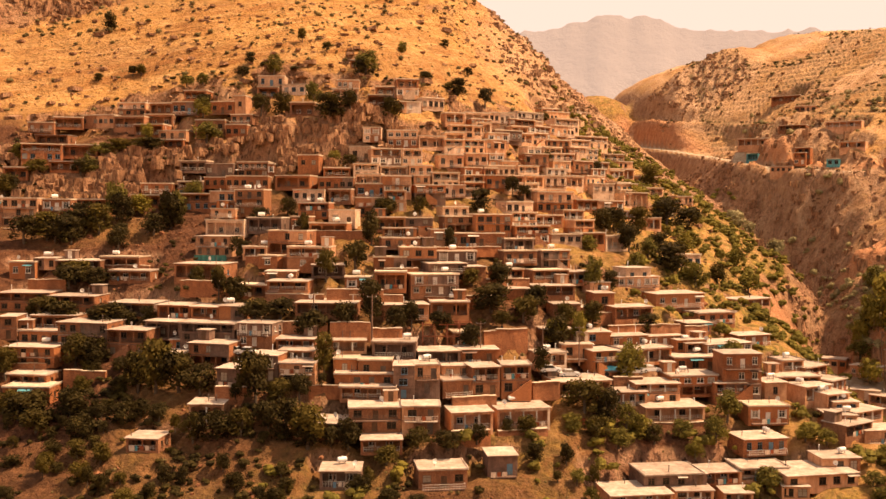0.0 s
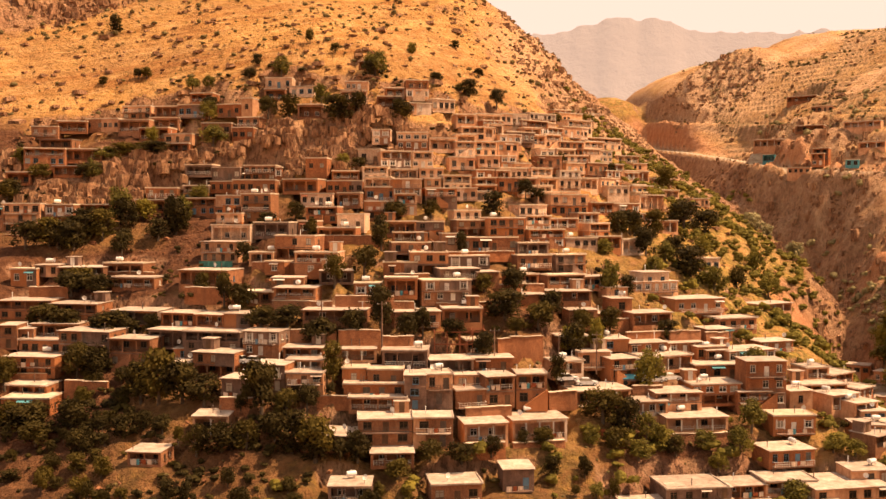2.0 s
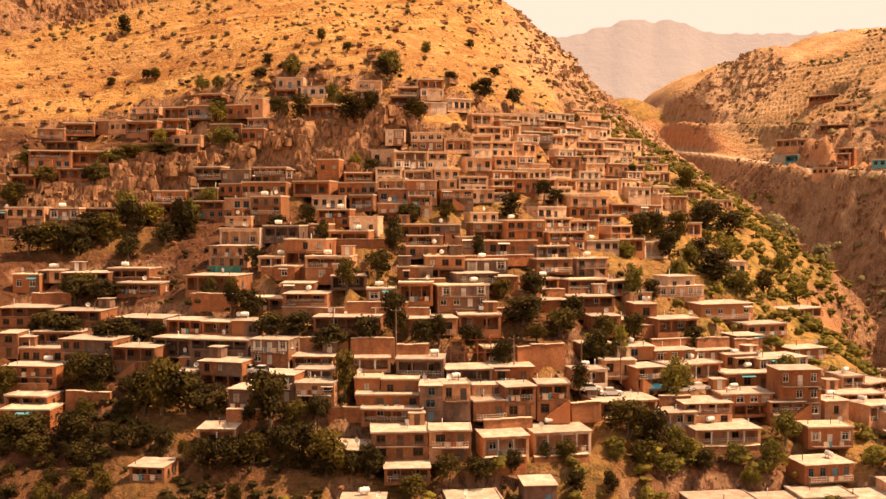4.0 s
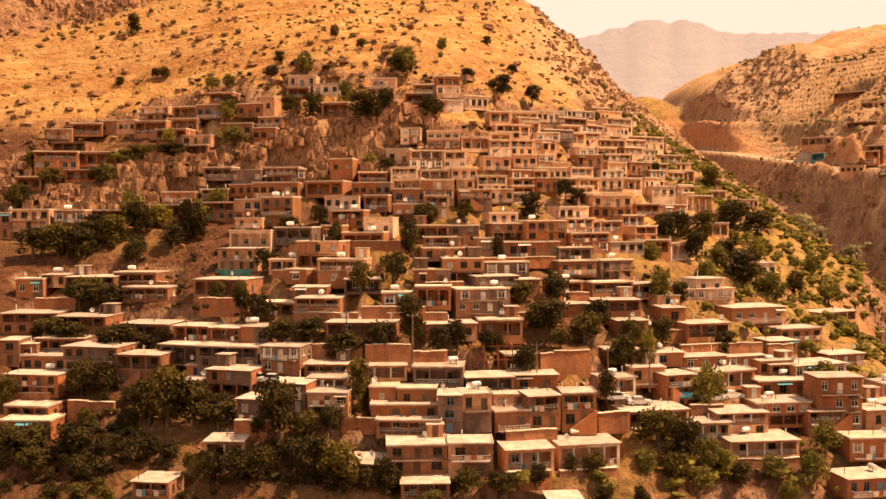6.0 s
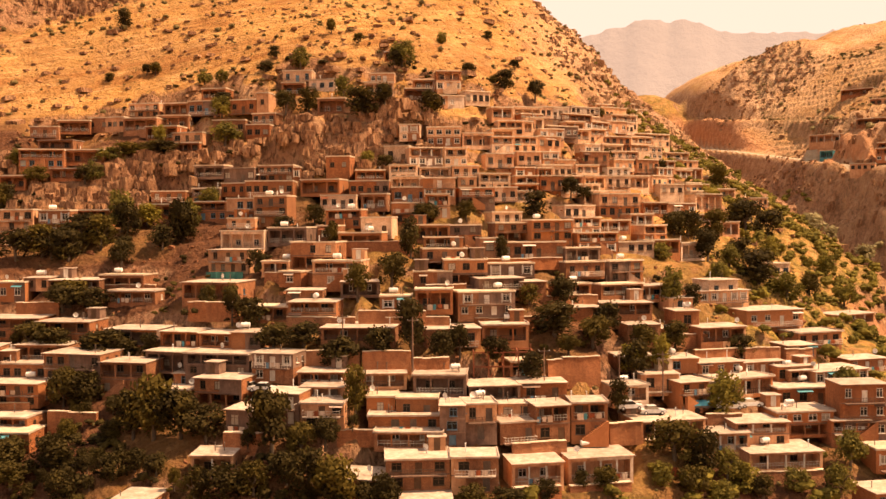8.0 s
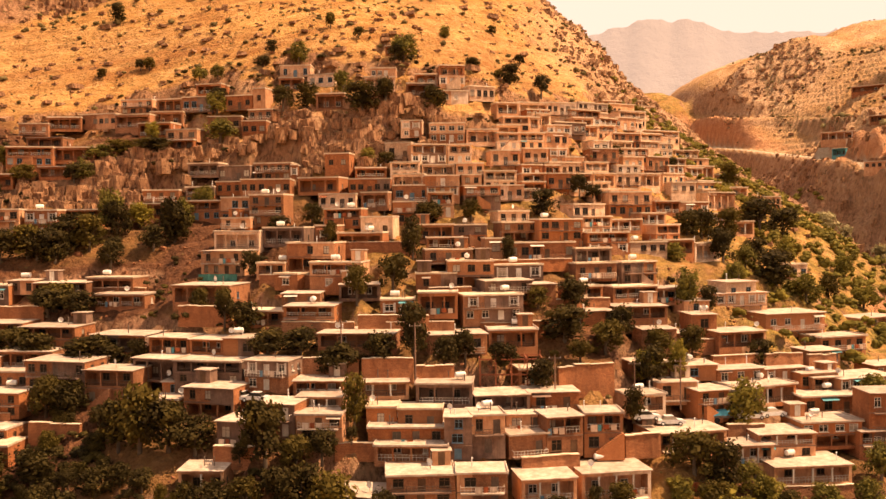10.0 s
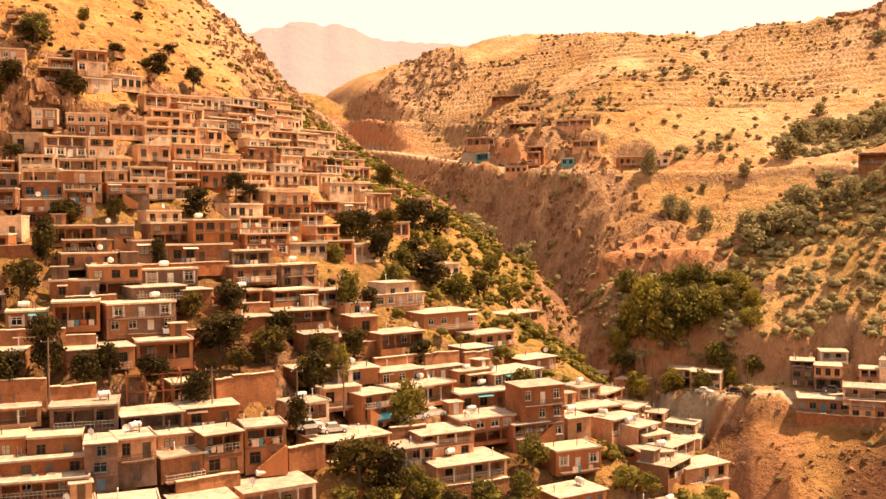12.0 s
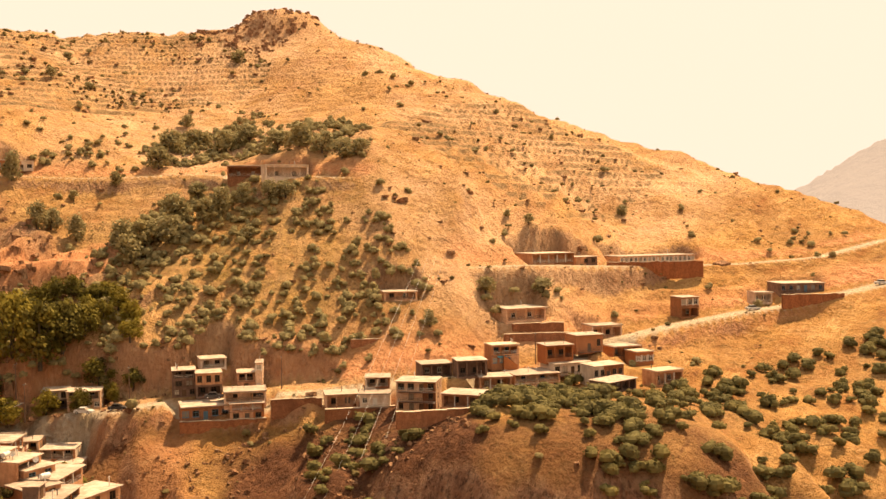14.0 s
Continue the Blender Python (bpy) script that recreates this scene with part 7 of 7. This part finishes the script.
def hanging_sheet(name, label, mat, x, y, z, turn, w, h, sag):
    """Cloth hung along a rail, with folds."""
    ob = new(name)
    ob.matrix_basis = pose(x, y, z, 0, 0, turn)
    tagged(ob, label, "tarpaulin")
    s, n = Soup(), 22

    def at(i, v):
        a = -w / 2 + w * i / n
        fold = sag * math.sin(i * 1.9) * (1 - v * 0.6) + 0.5 * sag * math.sin(i * 0.7 + 1)
        return (a, fold, h * v)
    for i in range(n):
        for v0, v1 in ((0, 0.35), (0.35, 0.7), (0.7, 1)):
            s.quad(at(i, v0), at(i + 1, v0), at(i + 1, v1), at(i, v1))
            s.quad(*[(p[0], p[1] + 0.02, p[2]) for p in (at(i, v1), at(i + 1, v1), at(i + 1, v0), at(i, v0))])
    part("cloth", s.mesh("cloth", mat), ob)
    s = Soup()
    s.tube((-w / 2 - 0.2, 0, h), (w / 2 + 0.2, 0, h), 0.03, 0.03, 8)
    part("rail", s.mesh("rail", IRON), ob)
    for e in (-1, 1):
        s = Soup()
        s.tube((e * (w / 2 + 0.2), 0, -0.4), (e * (w / 2 + 0.2), 0, h + 0.05), 0.035, 0.035, 8)
        part("post", s.mesh("post", IRON), ob)
    return ob


def laundry_line(colours, seed):
    """Washing hung over a rail: cloths of different widths with slack folds."""
    ob = new("laundry")
    tagged(ob, "washing hung out to dry along a balcony rail", "laundry", "washing lines")
    rng, a = random.Random(seed), -1.6
    for mat in colours:
        w, h = rng.uniform(0.45, 0.95), rng.uniform(0.5, 1.0)
        s, n = Soup(), 6

        def hang(i, v):
            return (a + w * i / n, 0.05 * math.sin(i * 1.7 + seed) * v, 0.45 - h * v)
        for i in range(n):
            for v0, v1 in ((0, 0.5), (0.5, 1)):
                s.quad(hang(i, v0), hang(i + 1, v0), hang(i + 1, v1), hang(i, v1))
        part("cloth", s.mesh("cloth", mat), ob)
        a += w + rng.uniform(0.05, 0.4)
    s = Soup()
    s.tube((-1.9, 0, 0.46), (a + 0.2, 0, 0.46), 0.012, 0.012, 5)
    part("line", s.mesh("line", IRON), ob)
    return ob


def utility_pole(x, y, high, turn):
    ob = new("utility_pole")
    ob.matrix_basis = pose(x, y, float(ground(x, y)) - 0.3, 0, 0, turn)
    tagged(ob, "slim grey utility pole with a crossarm", "utility pole", "utility poles")
    s = Soup()
    s.tube((0, 0, 0), (0, 0, high), 0.14, 0.08, 10)
    part("pole", s.mesh("pole", CONCRETE), ob)
    s = Soup()
    s.box(-0.9, 0.9, -0.05, 0.05, high - 0.55, high - 0.43)
    arm = part("crossarm", s.mesh("crossarm", IRON), ob)
    for a in (-0.8, 0, 0.8):
        s = Soup()
        s.tube((a, 0, high - 0.43), (a, 0, high - 0.25), 0.05, 0.03, 8)
        part("insulator", s.mesh("insulator", TANK_PAINT), arm)
    return ob


def cable(a, b, droop, label):
    a, b, n = Vector(a), Vector(b), 24
    cu = bpy.data.curves.new("power_cable", "CURVE")
    cu.dimensions, cu.bevel_depth, cu.bevel_resolution = "3D", 0.018, 1
    sp = cu.splines.new("POLY")
    sp.points.add(n)
    for k in range(n + 1):
        p = a.lerp(b, k / n) - Vector((0, 0, droop * 4 * (k / n) * (1 - k / n)))
        sp.points[k].co = (*p, 1)
    cu.materials.append(TANK_PAINT)
    return tagged(new("power_cable", cu), label, "cable", "power cables")


def steel_frame(x, y, z, turn, w, d, h):
    """Rust-red columns and beams of a floor still being built."""
    ob = new("steel_frame")
    ob.matrix_basis = pose(x, y, z, 0, 0, turn)
    tagged(ob, "rust-red steel frame of an unfinished building", "steel frame")
    for i in range(5):
        for j in range(2):
            a, b = -w / 2 + w * i / 4, d * j
            s = Soup()
            s.box(a - 0.1, a + 0.1, b - 0.1, b + 0.1, -1.0, h + (0.6 if (i + j) % 2 else 0.1))
            part("column", s.mesh("column", RUST), ob)
    for zb in (h * 0.5, h):
        for j in range(2):
            s = Soup()
            s.box(-w / 2, w / 2, d * j - 0.09, d * j + 0.09, zb - 0.2, zb)
            part("beam", s.mesh("beam", RUST), ob)
        for i in range(5):
            a = -w / 2 + w * i / 4
            s = Soup()
            s.box(a - 0.08, a + 0.08, 0.1, d - 0.1, zb - 0.2, zb - 0.02)
            part("beam", s.mesh("beam", RUST), ob)
    for i in range(4):
        a = -w / 2 + w * i / 4
        s = Soup()
        s.tube((a, -0.1, 0.0), (a + w / 4, -0.1, h * 0.95), 0.05, 0.05, 6)
        part("brace", s.mesh("brace", RUST), ob)
    return ob


def stones(name, label, spots, mat, seed, size, tall=0.7, sink=0.25, tilt=0.5):
    """Loose rocks as one object: dented, turned boxes."""
    rng = random.Random(seed)
    s = Soup()
    zs = ground(spots[:, 0], spots[:, 1])
    for (x, y), z in zip(spots, zs):
        r = rng.uniform(*size) * (1 + 1.2 * rng.random() ** 6)
        q = Euler((rng.uniform(-tilt, tilt), rng.uniform(-tilt, tilt), rng.uniform(0, 6.28))).to_matrix()
        p = []
        for c in ((-1, -1, -1), (1, -1, -1), (1, 1, -1), (-1, 1, -1), (-1, -1, 1), (1, -1, 1), (1, 1, 1), (-1, 1, 1)):
            v = Vector([k * r * rng.uniform(0.45 if tilt > 0.3 else 0.65, 1.0) for k in c])
            v.z *= tall
            p.append(q @ v + Vector((x, y, z + r * sink)))
        for f in ((3, 2, 1, 0), (4, 5, 6, 7), (0, 1, 5, 4), (1, 2, 6, 5), (2, 3, 7, 6), (3, 0, 4, 7)):
            s.quad(*(p[k] for k in f))
    return tagged(new(name, s.mesh(name, mat)), label, "rocks", kind="stuff")


# ---- retaining walls: foot of the face, length, height, turn ----
retaining_wall(-26.3, 183.7, 76.8, 8.8, 2.6, -5)
retaining_wall(-17.5, 182.1, 77.0, 7.7, 2.6, 1)
retaining_wall(-10.4, 181.4, 76.2, 5.8, 2.3, 6)
retaining_wall(5.9, 170.8, 64.8, 8.2, 2.8, 13)
retaining_wall(39.5, 203.6, 74.5, 8.9, 2.3, 17)
retaining_wall(47.9, 205.0, 74.6, 7.1, 2.3, 17)
retaining_wall(55.3, 207.8, 74.2, 5.6, 2.1, 19)
retaining_wall(12.4, 185.8, 74.1, 9.0, 3.8, 16)
retaining_wall(-37.2, 167.9, 67.7, 5.7, 1.9, -9)
retaining_wall(-67.2, 179.6, 68.3, 8.4, 2.1, -8)
retaining_wall(19.4, 177.0, 67.0, 5.4, 2.2, 15)
retaining_wall(36.3, 185.7, 66.6, 6.1, 2.2, 13)
retaining_wall(4.2, 197.2, 81.8, 16.2, 1.6, 15)
retaining_wall(-29.7, 192.2, 82.1, 11.9, 1.9, -7)
retaining_wall(-17.4, 191.2, 83.4, 11.3, 1.7, 1)
retaining_wall(-86.3, 209.2, 83.5, 8.3, 2.0, -0)
retaining_wall(-50.3, 199.8, 83.8, 9.6, 2.3, -13)
retaining_wall(-71.9, 216.9, 86.7, 11.5, 1.6, -6)
retaining_wall(4.3, 215.5, 91.8, 19.0, 1.1, 17)
retaining_wall(-23.4, 216.8, 94.6, 15.9, 1.8, -5)
retaining_wall(31.3, 205.3, 77.7, 15.8, 1.5, 19)
retaining_wall(5.0, 162.2, 61.8, 6.9, 1.6, 13)
retaining_wall(14.3, 167.1, 61.5, 9.2, 1.0, 14)
retaining_wall(-80.8, 185.1, 69.4, 8.7, 1.5, -3)
retaining_wall(27.4, 179.3, 65.1, 10.0, 1.2, 14)
retaining_wall(43.9, 177.9, 60.2, 11.6, 1.4, 8)
retaining_wall(-19.7, 169.7, 68.4, 7.8, 1.3, -0)
retaining_wall(-91.7, 244.4, 100.9, 11.8, 1.6, 3)
retaining_wall(-99.3, 230.4, 95.0, 12.3, 1.2, 6)
retaining_wall(-36.7, 208.6, 89.5, 13.1, 1.3, -12)
retaining_wall(12.4, 206.1, 85.1, 13.8, 1.3, 18)
retaining_wall(-13.2, 191.4, 82.8, 10.8, 1.2, 4)
retaining_wall(-8.7, 201.8, 87.8, 7.3, 1.0, 8)
retaining_wall(215.1, 178.8, 71.1, 13.9, 2.6, -44)
retaining_wall(272.2, 170.3, 83.6, 30.8, 4.1, -44)
retaining_wall(276.7, 125.4, 76.2, 19.0, 2.8, -44)
retaining_wall(151.6, 204.1, 58.4, 11.2, 3.0, -44)
retaining_wall(140.8, 215.8, 54.6, 18.6, 2.6, -44)
retaining_wall(157.0, 190.3, 57.9, 15.4, 2.0, -44)
retaining_wall(148.0, 162.4, 61.6, 17.5, 2.1, -44)
retaining_wall(211.8, 177.3, 69.3, 17.4, 2.2, -44)
retaining_wall(178.4, 204.0, 71.1, 11.0, 0.8, -44)

# scrub on the bare slopes, green undergrowth among the gardens, woods across the gorge
WOODS = ((0.95, ((159, 292), (196, 301), (205, 280), (209, 253), (222, 244), (204, 245), (184, 257), (167, 265), (159, 285))),
         (0.72, ((157, 288), (167, 265), (184, 257), (203, 244), (209, 221), (203, 204), (189, 192), (172, 209), (157, 228), (140, 253), (141, 273))),
         (0.75, ((243, 371), (263, 342), (271, 284), (224, 240), (227, 266), (224, 300), (209, 324))),
         (0.30, ((357, 208), (375, 180), (359, 135), (342, 131), (336, 167), (332, 198))),
         (0.40, ((216, 195), (235, 183), (229, 179), (210, 190))),
         (1.0, ((122, 311), (134, 298), (148, 292), (147, 262), (140, 250), (132, 252), (120, 268))),
         (0.50, ((150, 511), (160, 503), (168, 439), (180, 396), (166, 365), (146, 380), (147, 488))),
         (0.40, ((161, 487), (164, 439), (170, 386), (168, 365), (156, 360), (133, 390))),
         (0.20, ((125, 300), (128, 420), (150, 470), (330, 560), (340, 400), (240, 300), (205, 325), (150, 350))))
GROVES = ((0.85, ((156, 162), (184, 169), (198, 162), (192, 142), (195, 133), (166, 124), (147, 135), (141, 149))),
          (0.36, ((220, 141), (262, 108), (290, 95), (184, 80), (135, 118), (147, 131))),
          (0.42, ((149, 200), (157, 190), (146, 162), (131, 158), (127, 180))))


def within(x, y, ring):
    """True inside a closed outline on the plan."""
    odd = np.zeros(len(x), bool)
    for (ax, ay), (bx, by) in zip(ring, ring[1:] + ring[:1]):
        cross = (ay > y) != (by > y)
        odd ^= cross & (x < ax + (y - ay) * (bx - ax) / (by - ay if by != ay else 1e-9))
    return odd


def bare(x, y, q):
    return (q < 0.2 + 0.8 * np.clip(lattice(x / 25, y / 25, 5), 0, 1)) & clear(x, y)


def rows(x, y, q):
    return (bank(x, y, ground(x, y)) > 0) & (q < 0.30 + lattice(x / 22, y / 22, 9)) & clear(x, y)


def garden(x, y, q):
    return (lattice(x / 16, y / 16, 6) + 0.35 + np.clip((172 - y) / 40, 0, 0.5) > q) & clear(x, y, 4.5) & (x < 84)


def flank(x, y, q):
    return (q < np.clip((x - 40) / 30, 0, 1) * (0.6 + 0.8 * lattice(x / 10, y / 10, 19))) & clear(x, y, 4)


def wood(x, y, q, stands=WOODS):
    d, height = near_road(x, y, LOW_ROAD)
    d2, height = near_road(x, y, HIGH_ROAD)
    d3, height = near_road(x, y, FORECOURT)
    m = np.zeros(len(x))
    for dense, ring in stands:
        m = np.maximum(m, dense * within(x, y, ring))
    return (q < m * (0.62 + 0.7 * lattice(x / 6, y / 6, 7))) & (d > 4.5) & (d2 > 4) & (d3 > 6) & clear(x, y, 4)


P = np.concatenate([scatter(2600, -190, 80, 285, 470, 1, bare), scatter(1500, 120, 420, 140, 600, 2, bare), scatter(13000, 110, 360, 340, 600, 11, rows), scatter(900, 190, 330, 150, 330, 12, rows)])
thicket("scrub", "grey-green thorn scrub dotted over the dry slopes", P, SCRUB, 3, 2, 8, 0.15, (0.6, 2.5), (0.55, 0.9))
P = np.concatenate([scatter(4600, -190, 85, 262, 470, 13, bare), scatter(3600, 110, 420, 130, 560, 14, bare), scatter(1500, -125, 80, 120, 262, 15, bare)])
thicket("tussock", "small dry tussocks and thistles on the stony slopes", P, SCRUB, 16, 1, 7, 0.2, (0.45, 1.2), (0.5, 0.9))
P = np.concatenate([scatter(2300, -125, 90, 118, 300, 4, garden), scatter(2000, -125, 60, 118, 186, 8, garden), scatter(1500, -125, -40, 150, 240, 61, garden)])
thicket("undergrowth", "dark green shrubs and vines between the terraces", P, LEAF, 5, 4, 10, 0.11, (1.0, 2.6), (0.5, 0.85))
P = np.concatenate([scatter(3600, 36, 116, 150, 410, 17, flank), scatter(1100, -30, 84, 118, 190, 69, lambda x, y, q: (q < 0.45 + 0.5 * lattice(x / 9, y / 9, 70)) & clear(x, y, 2.5))])
thicket("shrubs", "yellow-green shrubs on the steep flank and below the lowest houses", P, GARDEN, 18, 4, 10, 0.11, (1.3, 4.2), (0.55, 0.9))
P = np.concatenate([scatter(13000, 110, 280, 75, 350, 6, wood), scatter(2600, 110, 400, 130, 580, 63, wood), scatter(420, 125, 340, 130, 430, 20, bare)])
thicket("woodland", "grey-green oak scrub covering the far slope", P, OAK, 7, 5, 13, 0.085, (1.5, 4.2), (0.65, 0.95))

P = scatter(6500, 115, 300, 75, 205, 64, lambda x, y, q: wood(x, y, q, GROVES))
thicket("grove", "rounded olive-green shrubs on the slope below the road", P, GROVE, 65, 6, 12, 0.075, (2.0, 5.4), (0.6, 0.85))


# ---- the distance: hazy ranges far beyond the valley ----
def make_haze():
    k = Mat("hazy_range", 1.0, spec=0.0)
    # aerial haze is painted in: greyed base colour plus a faint glow of its own
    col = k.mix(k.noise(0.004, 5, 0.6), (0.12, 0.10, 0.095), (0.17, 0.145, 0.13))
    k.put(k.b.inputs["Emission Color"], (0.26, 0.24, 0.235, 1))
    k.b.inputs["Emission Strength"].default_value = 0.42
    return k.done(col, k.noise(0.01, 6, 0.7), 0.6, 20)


HAZE = make_haze()


def far_range(name, label, bearing, dist, width, profile, seed):
    """A mountain range square to the line of sight: profile gives height over the eye against the angle across."""
    rng_v, n, m = [], 180, 14
    for j in range(m):
        for i in range(n):
            a = -width / 2 + width * i / (n - 1)
            rough = dist * 0.0022 * (fbm(np.array(a * 2.3), np.array(1.0), 1.0, 4, seed) + 0.5 * fbm(np.array(a * 9.0), np.array(2.0), 1.0, 3, seed + 5))
            f = j / (m - 1)
            h = profile(a) + float(rough) * f ** 5
            back = dist * (0.8 + 0.2 * f)
            z = 60 + (float(h) - 60) * f ** 1.3 + (f < 1) * dist * 0.004 * float(fbm(np.array(a * 0.8), np.array(f * 4.0), 1.0, 3, seed + 9)) * math.sin(math.pi * f)
            q = radians(bearing + a)
            rng_v.append((back * math.sin(q), back * math.cos(q), z))
    faces = [(j * n + i, j * n + i + 1, (j + 1) * n + i + 1, (j + 1) * n + i) for j in range(m - 1) for i in range(n - 1)]
    me = bpy.data.meshes.new(name)
    me.from_pydata(rng_v, [], faces)
    me.polygons.foreach_set("use_smooth", np.ones(len(faces), bool))
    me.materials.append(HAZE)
    return tagged(new(name, me), label, "mountains", kind="structure")


def north_profile(a):
    """Table-topped massif with long shoulders."""
    return 100 + 3400 * float(np.interp(a + 10.5, (-8, 0, 4, 7, 9.4, 12.2, 13.4, 16.3, 21, 23, 27, 36), (0.11, 0.165, 0.186, 0.195, 0.204, 0.201, 0.19, 0.183, 0.182, 0.172, 0.15, 0.10)))


def east_profile(a):
    return 100 + 2600 * float(np.interp(a + 84, (64, 72, 74.5, 77, 79.6, 85, 92, 104), (0.0, 0.02, 0.036, 0.066, 0.085, 0.12, 0.13, 0.08)))


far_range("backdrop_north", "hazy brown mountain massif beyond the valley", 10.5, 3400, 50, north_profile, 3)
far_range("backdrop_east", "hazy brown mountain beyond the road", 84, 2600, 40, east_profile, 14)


# ---- things on roofs, in lanes and on the road ----
pick = random.Random(21)
first_tank, first_dish = water_tank(), satellite_dish()
tank_used = dish_used = False
for x, y, z, w, d, turn, near in ROOFS:
    m = pose(x, y, z, 0, 0, turn)
    top = z + 0.17
    if near and pick.random() < 0.3 and w > 4:
        place = m @ pose(pick.uniform(-0.32, 0.32) * w, d * pick.uniform(0.45, 0.75), 0.25, 0, 0, pick.choice((0, 0, 90, 20)))
        if tank_used:
            copy_thing(first_tank, place)
        else:
            first_tank.matrix_basis, tank_used = place, True
    if near and pick.random() < 0.24:
        place = m @ pose(pick.uniform(-0.4, 0.4) * w, d * pick.uniform(0.15, 0.4), 0.2, 0, 0, pick.uniform(-40, 40))
        if dish_used:
            copy_thing(first_dish, place)
        else:
            first_dish.matrix_basis, dish_used = place, True

washing = [laundry_line(c, k) for k, c in enumerate(((WHITEWASH, RED_SHEET, WHITEWASH), (BLUE_PAINT, WHITEWASH, WHITEWASH), (WHITEWASH, TURQUOISE, RED_SHEET, WHITEWASH)))]
for k, m in enumerate(LINES):
    if k < 3:
        washing[k].matrix_basis = m
    else:
        copy_thing(washing[k % 3], m)

white, dark = car(CAR_WHITE, "white saloon car parked in a lane"), car(CAR_DARK, "dark saloon car parked on the road")
white.matrix_basis = pose(-39.5, 181.0, float(ground(-39.5, 181.0)) + 0.05, 0, 0, 160)
for x, y, turn in ((-36.6, 178.4, 170), (20.7, 182.6, 10), (24.6, 184.2, 5), (38.2, 190.0, 12), (41.5, 190.6, 15), (267.5, 139.6, -40), (299, 112, -42), (125, 243.3, -60)):
    copy_thing(white, pose(x, y, float(ground(x, y)) + 0.05, 0, 0, turn))
dark.matrix_basis = pose(144, 222.3, float(ground(144, 222.3)) + 0.05, 0, 0, -52)
for x, y, turn in ((149.5, 215.2, -50), (280.5, 127, -42), (129.5, 237.4, -55), (-42.0, 182.5, 150)):
    copy_thing(dark, pose(x, y, float(ground(x, y)) + 0.05, 0, 0, turn))
covered_truck(34.0, 189.2, float(ground(34.0, 189.2)) + 0.05, 8)
hanging_sheet("green_awning", "dark green tarpaulin hung below a white house", GREEN_SHEET, -52, 214.9, 89.2, -6, 7.5, 1.6, 0.12)
hanging_sheet("red_cloth", "red cloth drying on a rail among shrubs", RED_SHEET, 25.3, 173.6, 61.8, 5, 5.5, 1.5, 0.15)
for x, y, high, turn in ((-13.2, 180.2, 9, 10), (27.0, 188.5, 8, 0), (19.4, 184.6, 8, 0), (-24.8, 184.8, 7, 20), (7.3, 181.6, 8, 5), (121.0, 263.4, 9, 40), (118.6, 256.0, 9, 40), (135.0, 240.6, 9, 40), (143.0, 233.6, 8, 40), (157.3, 214.3, 8, 40), (201.6, 172.0, 8, 20)):
    utility_pole(x, y, high, turn)
for k in range(4):
    cable((199 + 1.4 * k, 205 - 1.6 * k, 91), (112 + 2.5 * k, 172 - 3 * k, 44), 2.5, "thin pale power cable hanging across the gorge")
steel_frame(1.0, 184.5, 74.5, 2, 9.5, 5.0, 4.6)


def rubble(x, y, q):
    return (q < 0.15 + np.clip(lattice(x / 12, y / 12, 12), 0, 1)) & clear(x, y)


def scree(x, y, q):
    slope = np.abs(ground(x, y + 1.5) - ground(x, y - 1.5)) / 3
    return ((q < np.clip(rockiness(x, y) * 1.1, 0, 1)) & (slope < 0.8)) | (q < 0.03)


stones("rubble", "loose brown stones lying on the terraces", scatter(4200, -125, 95, 120, 300, 31, rubble), STONE, 32, (0.12, 0.4))
stones("scree", "angular brown rocks below the crags", np.concatenate([scatter(7000, -190, 90, 250, 520, 33, scree), scatter(5000, 100, 400, 120, 570, 34, scree), scatter(1800, 100, 150, 150, 256, 47, lambda x, y, q: (q < 0.4 + lattice(x / 8, y / 8, 48)) & clear(x, y))]), CRAG, 35, (0.14, 0.5))


def cliff(x, y, q):
    return clear(x, y) & (rockiness(x, y) > 0.12) & (q < 0.25 + np.abs(ground(x + 1.2, y) - ground(x - 1.2, y)) / 3 + np.abs(ground(x, y + 1.2) - ground(x, y - 1.2)) / 2.6 - 0.4)


stones("crag", "ribbed brown rock faces with sharp vertical cracks", np.concatenate([scatter(9000, -140, 0, 245, 290, 36, cliff), scatter(1500, -190, -95, 345, 375, 37, cliff), scatter(700, 330, 400, 395, 455, 42, cliff)]), CRAG, 41, (0.35, 0.95), 1.35, -0.3, 0.2)
stones("crag", "brown ribbed rock on the gorge wall", scatter(1500, 104, 160, 262, 480, 39, cliff), CRAG, 43, (0.3, 0.75), 1.7, -0.3, 0.2)

stones("crag", "weathered rock ledges along the ridge above the village", np.concatenate([scatter(2400, -10, 92, 350, 480, 38, cliff), scatter(500, 120, 170, 525, 570, 40, cliff)]), LEDGE, 66, (0.35, 1.0), 0.75, -0.2, 0.2)


def ledge(x, y, q):
    slope = np.abs(ground(x, y + 1.0) - ground(x, y - 1.0)) / 2
    return (q < np.clip((slope - 0.62) * 1.3, 0.05, 0.75)) & clear(x, y)


stones("terrace_stones", "low dry-stone terrace walls across the far hill", scatter(6500, 110, 360, 340, 600, 49, rows), CRAG, 50, (0.3, 0.8), 0.8, 0.1)
stones("ledge", "broken brown strata showing through the dry slope", np.concatenate([scatter(7500, -190, 85, 272, 440, 44, ledge), scatter(2600, 130, 400, 140, 520, 45, ledge)]), CRAG, 46, (0.35, 1.1), 0.42, 0.0, 0.25)
build_land()
